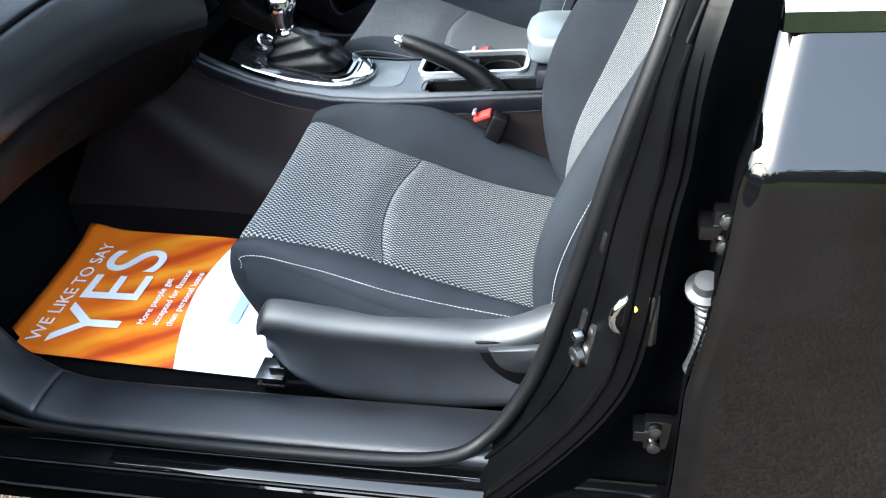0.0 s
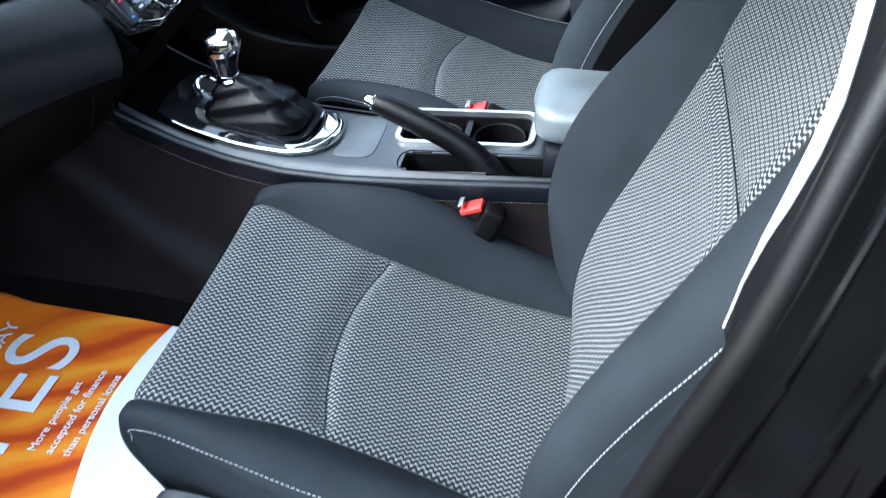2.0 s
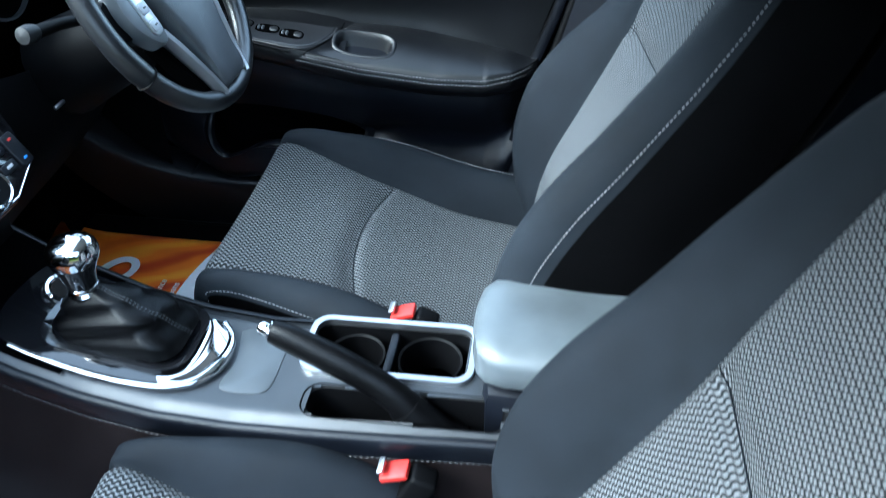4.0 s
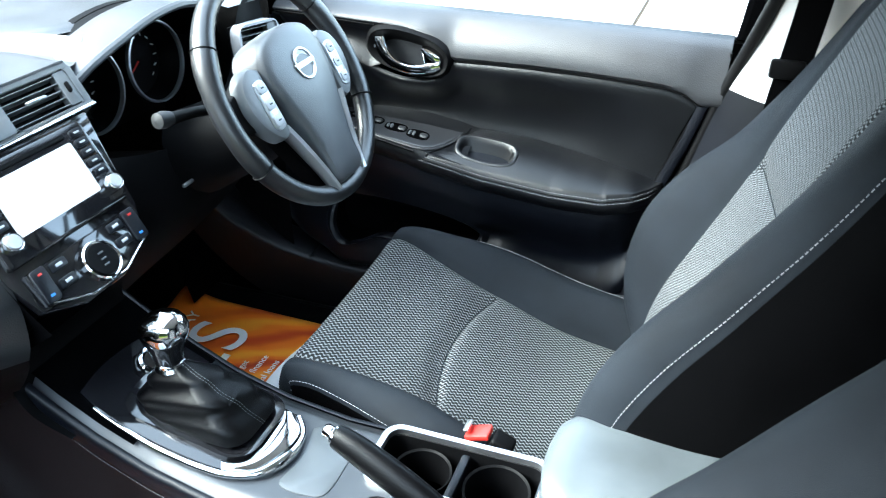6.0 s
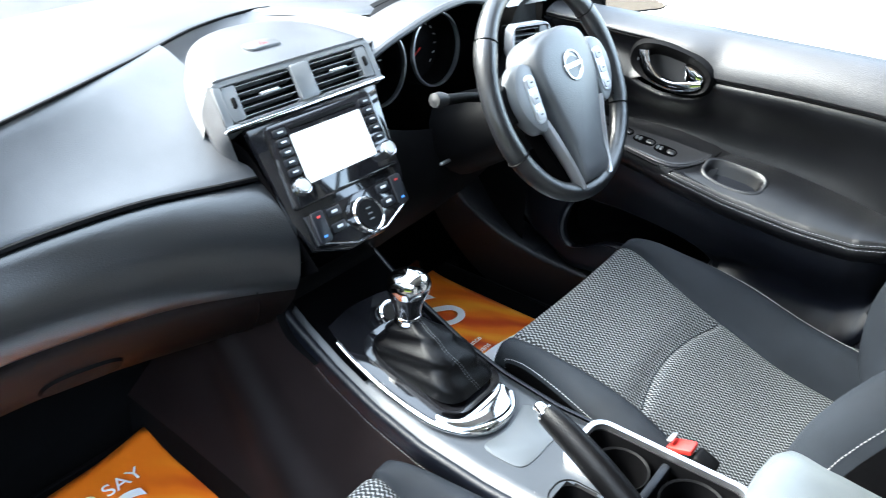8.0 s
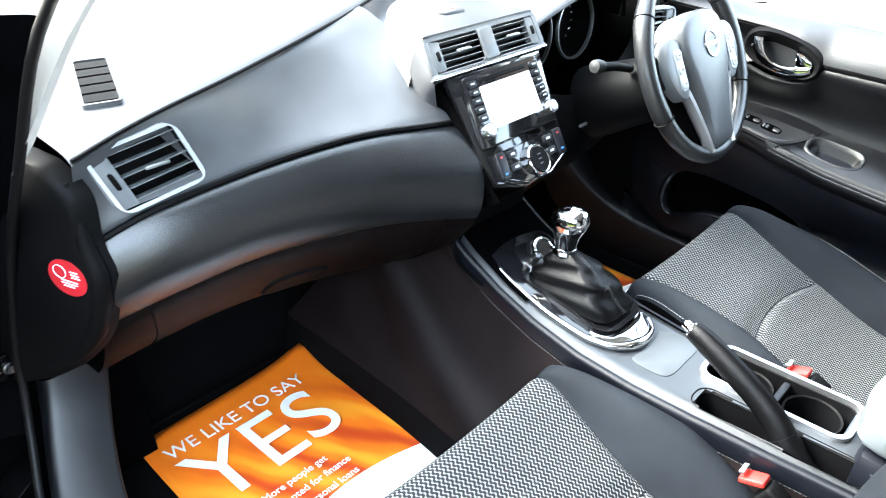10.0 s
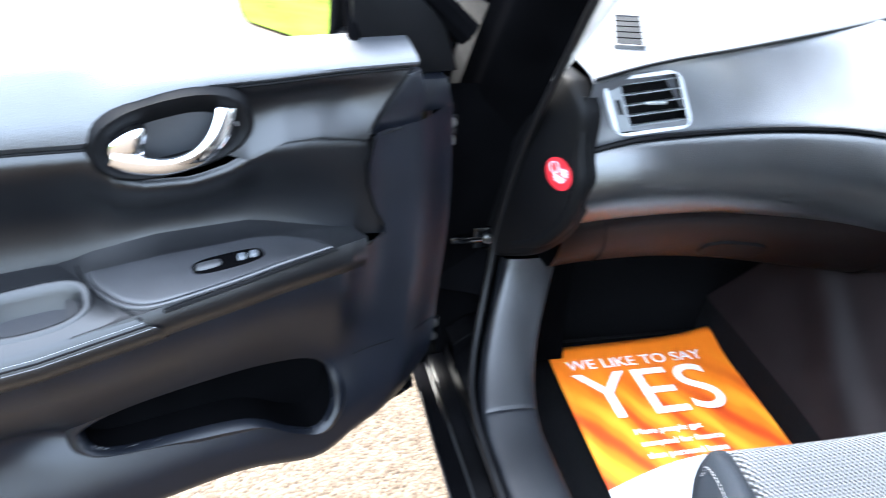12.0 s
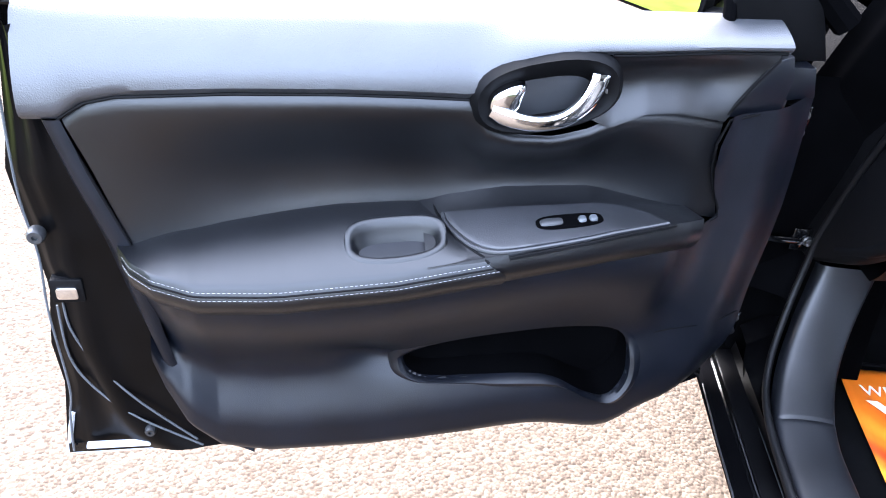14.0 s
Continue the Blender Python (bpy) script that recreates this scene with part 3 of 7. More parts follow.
        return (x - 0.012 - 0.10 * v, -s * (y - 0.105 * ease(0, 1, v) + 0.012 * math.sin(9 * v)), z)

    patch(bm, hinge_post, steps(24), steps(16))
    # pillar and closing panels are kept dark by the colour, as in shade
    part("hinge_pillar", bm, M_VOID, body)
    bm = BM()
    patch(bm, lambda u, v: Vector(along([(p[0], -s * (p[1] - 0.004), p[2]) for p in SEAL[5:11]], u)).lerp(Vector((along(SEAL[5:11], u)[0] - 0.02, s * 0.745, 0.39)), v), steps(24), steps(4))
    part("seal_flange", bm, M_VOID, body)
    # foot of the hinge pillar, where the sill turns up; sky reflections damped
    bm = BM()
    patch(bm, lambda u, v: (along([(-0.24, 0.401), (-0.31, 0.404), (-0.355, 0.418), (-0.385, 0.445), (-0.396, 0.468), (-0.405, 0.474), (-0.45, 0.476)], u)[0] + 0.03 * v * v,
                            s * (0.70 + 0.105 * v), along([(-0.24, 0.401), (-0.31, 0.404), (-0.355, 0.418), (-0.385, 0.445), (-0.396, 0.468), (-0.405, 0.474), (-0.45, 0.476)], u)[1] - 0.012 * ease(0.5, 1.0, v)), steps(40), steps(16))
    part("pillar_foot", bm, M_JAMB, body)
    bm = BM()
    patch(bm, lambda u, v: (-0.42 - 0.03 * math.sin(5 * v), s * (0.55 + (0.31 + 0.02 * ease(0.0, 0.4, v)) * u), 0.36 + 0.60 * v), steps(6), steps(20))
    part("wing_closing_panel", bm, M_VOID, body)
    bm = BM()
    patch(bm, lambda u, v: (-0.95 + (0.71 if s > 0 else 0.53) * u, s * (0.715 + 0.01 * math.sin(4 * u)), 0.28 + 0.74 * v), steps(8), steps(8))
    part("footwell_side", bm, M_CARPET, body)
    bm = BM()
    tube(bm, [(-0.72, s * 0.70, 1.03), (-0.45, s * 0.69, 1.17), (-0.2, s * 0.655, 1.29), (0.06, s * 0.615, 1.40)], 0.035, 10)
    part("windscreen_pillar", bm, M_PAINT, body)
    bm = BM()
    patch(bm, lambda u, v: (along([(-0.29, 1.0), (-0.16, 1.19), (-0.01, 1.34), (0.06, 1.41)], u)[0] - 0.035 * v, s * (0.725 - 0.12 * u - 0.025 * math.sin(math.pi * v)),
                            along([(-0.29, 1.0), (-0.16, 1.19), (-0.01, 1.34), (0.06, 1.41)], u)[1] + 0.02 * v), steps(16), steps(6))
    part("pillar_trim", bm, M_PILLAR, body, "pale grey plastic pillar trim")
    # roof rail and front wing
    bm = BM()
    tube(bm, [(0.0, s * 0.625, 1.39), (0.3, s * 0.61, 1.44), (0.8, s * 0.60, 1.45), (1.5, s * 0.60, 1.40)], 0.04, 8)
    part("roof_rail", bm, M_PAINT, body)
    bm = BM()
    patch(bm, lambda u, v: (-0.45 - 1.35 * u, s * (0.88 - 0.10 * u * u - 0.05 * ease(0.7, 1, v) - 0.06 * (1 - ease(0.0, 0.2, v))), 0.36 + 0.61 * v), steps(12), steps(12))
    part("front_wing", bm, M_PAINT, body)
    # rear flank inside and out, closing the cabin behind the seats
    bm = BM()
    patch(bm, lambda u, v: (0.86 + 0.9 * u, s * (0.70 - 0.06 * v), 0.35 + 0.68 * v), steps(6), steps(6))
    part("rear_inner_panel", bm, M_HARD, body)


shell_side(-1)
shell_side(1)


def shell_rest():
    bm = BM()
    prof = [(-0.95, 0.75), (-0.75, 0.55), (-0.62, 0.39), (-0.53, 0.322), (-0.2, 0.318), (0.3, 0.318), (0.62, 0.35), (0.8, 0.33), (1.6, 0.34)]
    patch(bm, lambda u, v: (along(prof, u)[0], -0.735 + 1.47 * v, along(prof, u)[1]), steps(48), steps(24))
    part("carpet", bm, M_CARPET, body, "black loop pile floor carpet")
    bm = BM()
    rbox(bm, (0.4, 0, 0.24), (2.6, 1.40, 0.1), 0.02)
    part("underbody", bm, M_DARK, body)
    bm = BM()
    patch(bm, lambda u, v: (0.15 + 1.37 * u, -0.6 + 1.2 * v, 1.41 + 0.05 * math.sin(math.pi * v) + 0.04 * math.sin(math.pi * min(u * 1.2, 1)) - 0.02), steps(16), steps(12))
    part("headlining", bm, M_ROOF, body, "pale grey fabric headlining")
    bm = BM()
    patch(bm, lambda u, v: (0.13 + 1.42 * u, -0.64 + 1.28 * v, 1.44 + 0.05 * math.sin(math.pi * v) + 0.04 * math.sin(math.pi * min(u * 1.2, 1)) - 0.02), steps(16), steps(12))
    part("roof", bm, M_PAINT, body)
    bm = BM()
    patch(bm, lambda u, v: (-0.92 - 0.95 * u, -0.78 + 1.56 * v, 0.98 - 0.14 * u - 0.1 * (2 * v - 1) ** 2), steps(12), steps(14))
    part("bonnet", bm, M_PAINT, body)
    bm = BM()
    patch(bm, lambda u, v: (1.62 - 0.12 * v * v, (-0.68 + 1.36 * u) * (1 - 0.1 * v), 0.34 + 1.09 * v), steps(6), steps(10))
    part("rear_panel", bm, M_DARK, body)
    bm = BM()
    patch(bm, lambda u, v: (-0.95 + 0.03 * v, -0.72 + 1.44 * u, 0.3 + 0.72 * v), steps(6), steps(6))
    part("bulkhead", bm, M_DARK, body)
    # rear bench, in the dark behind the front seats
    bench = thing("rear_bench", (1.3, 0, 0.34), "dark cloth rear bench behind the front seats", "seat")
    bm = BM()
    rbox(bm, (1.28, 0, 0.47), (0.5, 1.2, 0.2), 0.06)
    part("cushion", bm, M_CLOTH, bench)
    bm = BM()
    rbox(bm, (1.55, 0, 0.8), (0.14, 1.2, 0.6), 0.05, pose(0, 0, 0, 0, 18, 0))
    part("backrest", bm, M_CLOTH, bench)


shell_rest()


def windscreen():
    bm = BM()
    patch(bm, lambda u, v: (-0.90 + 1.06 * u, (-0.70 + 1.40 * v) * (1 - 0.12 * u), 1.0 + 0.425 * u - 0.03 * (2 * v - 1) ** 2 + 0.02 * math.sin(math.pi * u)), steps(8), steps(12))
    ob = part("windscreen", bm, M_GLASS, None)
    ob.visible_shadow = False
    tagged(ob, "clear raked windscreen glass above the dashboard", "windscreen", kind="structure")


windscreen()

# ---- front seats ----
CUSH = [(0.15, 0.44), (0.112, 0.49), (0.084, 0.55), (0.086, 0.60), (0.112, 0.628), (0.20, 0.602), (0.31, 0.566), (0.45, 0.512), (0.58, 0.478), (0.68, 0.462)]
BACK = [(0.600, 0.43), (0.597, 0.53), (0.616, 0.63), (0.660, 0.74), (0.708, 0.86), (0.748, 0.97), (0.79, 1.07), (0.822, 1.14), (0.845, 1.175), (0.88, 1.19), (0.92, 1.175), (0.95, 1.14)]
# how far the padded bolsters stand out of the cloth panel
CUSH_IN = [(0.09, -0.002), (0.112, 0.006), (0.15, 0.030), (0.21, 0.048), (0.307, 0.066), (0.38, 0.062), (0.45, 0.047), (0.53, 0.034), (0.60, 0.02)]
CUSH_OUT = [(0.09, -0.002), (0.112, 0.006), (0.15, 0.022), (0.245, 0.037), (0.35, 0.042), (0.445, 0.052), (0.526, 0.060), (0.60, 0.052)]
BACK_UP = [(0.43, 0.005), (0.47, 0.018), (0.55, 0.042), (0.635, 0.072), (0.72, 0.088), (0.81, 0.078), (0.888, 0.054), (0.99, 0.026), (1.07, 0.012), (1.14, 0.004)]
BACK_OUT = [(0.43, 0.005), (0.47, 0.018), (0.55, 0.042), (0.635, 0.072), (0.72, 0.088), (0.81, 0.068), (0.888, 0.030), (0.99, 0.006), (1.07, 0.0), (1.14, 0.0)]


def frame_at(line, t):
    x, z = along(line, t)
    a, b = along(line, max(t - 0.01, 0)), along(line, min(t + 0.01, 1))
    d = Vector((b[0] - a[0], b[1] - a[1])).normalized()
    return x, z, -d.y, d.x


def arc_at(line, t, n=40):
    out = 0.0
    p = along(line, 0)
    for k in range(1, n + 1):
        q = along(line, t * k / n)
        out += math.hypot(q[0] - p[0], q[1] - p[1])
        p = q
    return out


def smooth_table(rows, x, soft=0.02):
    return (table(rows, x - soft) + 2 * table(rows, x) + table(rows, x + soft)) / 4


def bolster(r, rise, drop, crest=0.52, reach=0.62):
    """The section of a padded bolster for r from 0 to 1: the share of its width and its height, rising to a crest and rolling over at the rim."""
    if r <= crest:
        k = r / crest
        return reach * k, rise * math.sin(math.pi / 2 * k) ** 1.25
    a = (r - crest) / (1 - crest) * math.pi / 2
    return reach + (1 - reach) * math.sin(a), rise - drop * (1 - math.cos(a))


def seat(s, label, dx=0.0, dz=0.0, lean=0.0, tip=0.0, swell=1.0):
    """A front seat; s is -1 for the passenger's side. o runs outwards from the seat's middle."""
    mid = 0.363
    ob = thing("front_seat", (0.4, s * mid, 0.33), label, "seat", "front seats")

    # cushion
    def cw(t, o):
        x, _ = along(CUSH, t)
        return 0.190 - 0.026 * ease(0.11, 0.30, x) + (0.018 * ease(0.40, 0.58, x) if o > 0 else 0.004 * ease(0.4, 0.58, x))

    def cf(t):
        return 0.228 + 0.045 * ease(0.085, 0.36, along(CUSH, t)[0])

    def cushion(t, o):
        x, z, nx, nz = frame_at(CUSH, t)
        w = cw(t, o)
        a = abs(o)
        full = cf(t)
        at = lambda h, wide: Vector((x + nx * h + dx, s * (mid + math.copysign(wide, o)), z + nz * h + dz))
        if a <= w:
            return at(-0.004 * (1 - (o / w) ** 2) - 0.007 * math.exp(-((w - a) / 0.007) ** 2), a)
        rise = smooth_table(CUSH_OUT if o > 0 else CUSH_IN, x)
        drop = 0.030 if o > 0 else 0.036
        r = (a - w) / (full - w)
        if r <= 1:
            share, h = bolster(r, rise, drop)
            return at(h - 0.007 * math.exp(-(r / 0.09) ** 2), w + (full - w) * share)
        fall = r - 1
        p = at(rise - drop, full)
        p.z -= (p.z - dz - 0.48) * fall
        p.x += 0.03 * fall * (1 - ease(0.1, 0.3, x))
        p.y = s * (mid + math.copysign(full + 0.008 * math.sin(math.pi * min(1, fall * 1.3)) * (1 if o > 0 else 0.2), o))
        return p

    def seam_t(o, w):
        x = 0.291 + 0.028 * (o / w) ** 2
        return (5 + (x - 0.20) / 0.11) / 9 if x < 0.31 else (6 + (x - 0.31) / 0.14) / 9

    for piece in (0, 1):
        bm = BM()

        def f(u, v):
            q = 2 * v - 1
            ts = seam_t(q, 1.0)
            t = u * ts if piece == 0 else ts + u * (1 - ts)
            p = cushion(t, q * cw(t, q))
            edge = u if piece else 1 - u
            k = math.exp(-(edge * (0.3 if piece == 0 else 0.4) / 0.009) ** 2)
            p.z -= 0.010 * k * (1 - 0.95 * ease(0.86, 1.0, abs(q)))
            return p

        patch(bm, f, steps(40, True), steps(28, True), lambda u, v: (arc_at(CUSH, u * seam_t(2 * v - 1, 1.0) if piece == 0 else seam_t(2 * v - 1, 1.0) + (1 - seam_t(2 * v - 1, 1.0)) * u, 12), (2 * v - 1) * 0.19))
        part("cushion_insert", bm, M_WEAVE, ob, "grey zigzag woven cloth seat insert")
        if piece == 0:
            bm = BM()
            tube(bm, [f(1.0, 0.01 + 0.98 * t) + Vector((0, 0, 0.0014)) for t in steps(40)], 0.0007, 6)
            part("seam", bm, M_CLOTH, ob)
    for q in (-1, 1):
        bm = BM()
        patch(bm, lambda u, v: cushion(u, q * (cw(u, q) + (cf(u) - cw(u, q)) * v)), steps(54), steps(28))
        bol = part("cushion_bolster", bm, M_CLOTH, ob, "plain dark cloth side bolster")
        bm = BM()
        patch(bm, lambda u, v: cushion(u, q * (cw(u, q) + (cf(u) - cw(u, q)) * (1 + v))), steps(54), steps(10))
        # console side is coloured near-black for the shade in the gap
        part("side_panel", bm, M_CLOTH if q > 0 else M_SEATDARK, bol)
        bm = BM()
        ts = [0.33 + (0.54 if q > 0 else 0.56) * k / 160 for k in range(161)]
        stitches(bm, [cushion(t, q * (cw(t, q) + (cf(t) - cw(t, q)) * (0.93 - (0.24 if q > 0 else 0.0) * ease(0.35, 0.85, t)))) + Vector((0, s * q * 0.0010, 0.0008)) for t in ts])
        part("stitching", bm, M_THREAD, bol, "pale contrast stitching")

    # backrest
    def bw(t, q):
        return 0.176 - 0.02 * ease(0.2, 0.42, t) - 0.04 * ease(0.6, 0.85, t)

    def hw(t):
        return 0.274 - 0.03 * ease(0.45, 0.68, t) - 0.055 * ease(0.58, 0.78, t) - 0.018 * (1 - ease(0.0, 0.10, t))

    def back(t, o):
        x, z, nx, nz = frame_at(BACK, t)
        w, full = bw(t, o), hw(t)
        a = abs(o)
        at = lambda h, wide: Vector((x + nx * h + dx + lean, s * (mid + math.copysign(wide, o)), z + nz * h + dz))
        wrap = 0.008 * (min(1.0, a / w)) ** 2
        if a <= w:
            return at(wrap - 0.006 * math.exp(-((w - a) / 0.007) ** 2), a)
        rise = smooth_table(BACK_OUT if o > 0 and s > 0 else BACK_UP, z, 0.03) * (swell if o > 0 else 1.0)
        drop = 0.030 + 0.35 * rise
        r = (a - w) / max(full - w, 0.01)
        if r <= 1:
            share, h = bolster(r, rise, drop, 0.55, 0.66)
            return at(wrap + h - 0.006 * math.exp(-(r / 0.09) ** 2), w + (full - w) * share)
        return at(wrap + rise - drop - (0.125 + rise - drop) * min(r - 1, 1), full + 0.008 * math.sin(math.pi * min(1, r - 1)))

    def split(q):
        return 0.405 + tip * q + 0.006 * q * q

    for piece in (0, 1):
        bm = BM()

        def g(u, v):
            q = 2 * v - 1
            t = u * split(q) if piece == 0 else split(q) + u * (1 - split(q))
            x, z, nx, nz = frame_at(BACK, t)
            p = back(t, q * bw(t, q))
            edge = u if piece else 1 - u
            k = 0.011 * math.exp(-(edge * 0.35 / 0.009) ** 2) * (1 - 0.95 * ease(0.86, 1.0, abs(q)))
            return p - Vector((nx * k, 0, nz * k))

        patch(bm, g, steps(40, True), steps(28, True), lambda u, v: (arc_at(BACK, u * split(2 * v - 1), 12), (2 * v - 1) * 0.168) if piece == 0 else ((2 * v - 1) * 0.22, arc_at(BACK, split(2 * v - 1) + (1 - split(2 * v - 1)) * u, 12) * 1.25))
        part("backrest_insert", bm, M_WEAVE, ob, "grey zigzag woven cloth seat insert")
        if piece == 0:
            bm = BM()
            tube(bm, [g(1.0, 0.01 + 0.98 * t) + Vector((-0.0012, 0, 0.0006)) for t in steps(40)], 0.0007, 6)
            part("seam", bm, M_CLOTH, ob)
    for q in (-1, 1):
        bm = BM()
        patch(bm, lambda u, v: back(u, q * (bw(u, q) + (hw(u) - bw(u, q)) * v)), steps(60), steps(28))
        bol = part("backrest_bolster", bm, M_CLOTH, ob, "plain dark cloth side bolster")
        bm = BM()
        patch(bm, lambda u, v: back(u, q * (bw(u, q) + (hw(u) - bw(u, q)) * (1 + v))), steps(60), steps(8))
        # door side in cloth, console side with its shade in the colour
        part("side_panel", bm, M_CLOTH if q > 0 else M_SEATDARK, bol)
        bm = BM()
        stitches(bm, [back(0.06 + 0.78 * k / 160, q * (bw(0.06 + 0.78 * k / 160, q) + (hw(0.06 + 0.78 * k / 160) - bw(0.06 + 0.78 * k / 160, q)) * 0.93)) + Vector((-0.0012, s * q * 0.0012, 0.0006)) for k in range(161)])
        part("stitching", bm, M_THREAD, bol, "pale contrast stitching")
    bm = BM()

    def rear(u, v):
        x, z, nx, nz = frame_at(BACK, u)
        deep = 0.13 + 0.02 * math.sin(math.pi * v)
        return Vector((x - nx * deep + dx + lean, s * (mid + (2 * v - 1) * hw(u)), z - nz * deep + dz))

    patch(bm, rear, steps(20), steps(6))
    # rear of the seat, darkened by colour as unlit
    part("back_panel", bm, M_SEATDARK, ob)
    # headrest
    head = BM()
    rings = []
    for k in range(9):
        t = k / 8
        w = 0.125 * math.sqrt(max(0.02, 1 - (abs(2 * t - 1)) ** 4)) + 0.005
        d = 0.05 * math.sqrt(max(0.02, 1 - (abs(2 * t - 1)) ** 3))
        c = Vector((0.90 + 0.05 * t, s * mid, 1.21 + 0.19 * t))
        rings.append([c + Vector((d * y, w * x, 0)) for x, y in oval(2, 2, 20, power=2.8)])
    loft(head, rings)
    part("headrest", head, M_CLOTH, ob)
    for o in (-0.06, 0.06):
        bm = BM()
        tube(bm, [(0.895, s * (mid + o), 1.15), (0.91, s * (mid + o), 1.23)], 0.006)
        part("headrest_post", bm, M_CHROME, ob)

    # plastic side cover with the recliner lever, on the door side: a rolled ledge above a hollowed flank
    LEDGE = [(0.138, 0.528), (0.150, 0.553), (0.177, 0.568), (0.275, 0.557), (0.414, 0.550), (0.50, 0.549), (0.555, 0.566), (0.61, 0.603), (0.66, 0.632), (0.70, 0.62)]
    FOOT = [(0.150, 0.505), (0.166, 0.478), (0.20, 0.405), (0.25, 0.364), (0.36, 0.356), (0.50, 0.366), (0.60, 0.40), (0.66, 0.45), (0.70, 0.50), (0.71, 0.55)]
    bm = BM()

    def flank(u, v):
        a, b = along(LEDGE, u), along(FOOT, u)
        out = 0.020 * ease(0.0, 0.1, u)
        if v < 0.3:
            k = v / 0.3
            roll = math.pi / 2 * k
            return Vector((a[0], s * (mid + 0.268 + out * 1.9 * math.sin(roll)), a[1] - 0.026 * (1 - math.cos(roll)) * ease(0.0, 0.06, u)))
        k = (v - 0.3) / 0.7
        top = a[1] - 0.026 * ease(0.0, 0.06, u)
        return Vector((a[0] + (b[0] - a[0]) * k, s * (mid + 0.268 + out * 1.9 - 0.012 * math.sin(math.pi * min(1, k * 1.4)) - 0.030 * ease(0.75, 1.0, k)), top + (b[1] - top) * k))

    patch(bm, flank, steps(60), steps(30))
    to = lambda a, b, d: (a, s * (mid + d), b)
    cover = part("side_cover", bm, M_GREY, ob, "grey plastic seat side cover")
    slot = spline([(0.485, 0.535), (0.50, 0.49), (0.545, 0.452), (0.62, 0.45), (0.645, 0.50), (0.62, 0.54), (0.55, 0.54), (0.485, 0.535)], 26)[:-1]
    bm = BM()
    plate(bm, [(p.x, p.y) for p in slot], to, 0.296, 0.3035, 0.003)
    part("lever_recess", bm, M_DARK, cover)
    lev = spline([(0.505, 0.53), (0.52, 0.498), (0.55, 0.487), (0.60, 0.50), (0.66, 0.55), (0.66, 0.575), (0.60, 0.545), (0.54, 0.535), (0.505, 0.53)], 26)[:-1]
    bm = BM()
    plate(bm, [(p.x, p.y) for p in lev], to, 0.296, 0.315, 0.006)
    part("recliner_lever", bm, M_GREY, cover)
    bm = BM()
    rbox(bm, (0.62, s * (mid - 0.275), 0.5), (0.12, 0.03, 0.14), 0.02)
    part("hinge_cover", bm, M_SILVER, ob)
    bm = BM()
    rbox(bm, (0.40, s * mid, 0.415), (0.44, 0.48, 0.07), 0.03)
    part("seat_base", bm, M_DARK, ob)
    for o in (-0.20, 0.235):
        bm = BM()
        rbox(bm, (0.40, s * (mid + o), 0.352), (0.60, 0.045, 0.03), 0.003)
        rail = part("seat_rail", bm, M_DARK, ob)
        bm = BM()
        for k in (0.0, 0.016):
            rbox(bm, (0.115, s * (mid + o), 0.358 + k), (0.05, 0.05, 0.006), 0.0015)
        rbox(bm, (0.13, s * (mid + o + 0.01), 0.375), (0.03, 0.012, 0.04), 0.002)
        part("rail_end", bm, M_STEEL, rail, "bare steel runner end")
        for x in (0.16, 0.62):
            bm = BM()
            rbox(bm, (x, s * (mid + o), 0.39), (0.05, 0.03, 0.10), 0.004)
            part("seat_leg", bm, M_DARK, ob)
    return ob


seat(-1, "front passenger seat in grey zigzag and dark cloth with pale stitching", swell=0.62)
seat(1, "driver's seat in grey zigzag and dark cloth beside the console", -0.018, 0.016, -0.014, -0.02)


def buckle(x, y, z, lean):
    ob = thing("seat_belt_buckle", (x + 0.03, y, z - 0.12), "black seat belt buckle with a red press button beside the console", "seat belt buckle", "seat belt buckles")
    m = pose(0, 0, 0, 0, 24, 0)
    bm = BM()
    rbox(bm, (x + 0.026, y, z - 0.032), (0.034, 0.03, 0.075), 0.006, m, 3)
    part("housing", bm, M_DARK, ob)
    bm = BM()
    rbox(bm, (x + 0.004, y, z + 0.002), (0.036, 0.026, 0.009), 0.003, pose(0, 0, 0, 0, -20, 0))
    part("press_button", bm, M_RED, ob, "bright red press button")
    bm = BM()
    rbox(bm, (x - 0.012, y, z + 0.0095), (0.008, 0.022, 0.004), 0.001, pose(0, 0, 0, 0, -20, 0))
    part("latch_slot", bm, M_SATIN, ob)
    bm = BM()
    tube(bm, [(x + 0.04, y, z - 0.07), (x + 0.06, y, z - 0.14), (x + 0.08, y, z - 0.2)], 0.012, 8)
    part("stalk", bm, M_DARK, ob)


buckle(0.425, -0.128, 0.612, 0)
buckle(0.388, 0.128, 0.628, 0)

# ---- doors ----
BELT = 1.057
SEAM = [(0.0, 1.024), (0.1, 1.023), (0.2, 1.018), (0.28, 1.016), (0.36, 1.003), (0.40, 0.975), (0.42, 0.954), (0.50, 0.957), (0.594, 0.959), (0.732, 0.958), (0.865, 0.952), (0.905, 0.943), (0.93, 0.924), (0.935, 0.922), (0.975, 0.922)]
ARM_BACK = [(0.03, 0.768), (0.105, 0.772), (0.232, 0.797), (0.357, 0.796), (0.461, 0.784), (0.595, 0.778), (0.748, 0.757), (0.873, 0.732), (0.9, 0.728)]
ARM_EDGE = [(0.05, 0.79), (0.11, 0.797), (0.22, 0.785), (0.371, 0.762), (0.522, 0.737), (0.671, 0.724), (0.779, 0.723), (0.845, 0.733), (0.9, 0.742)]
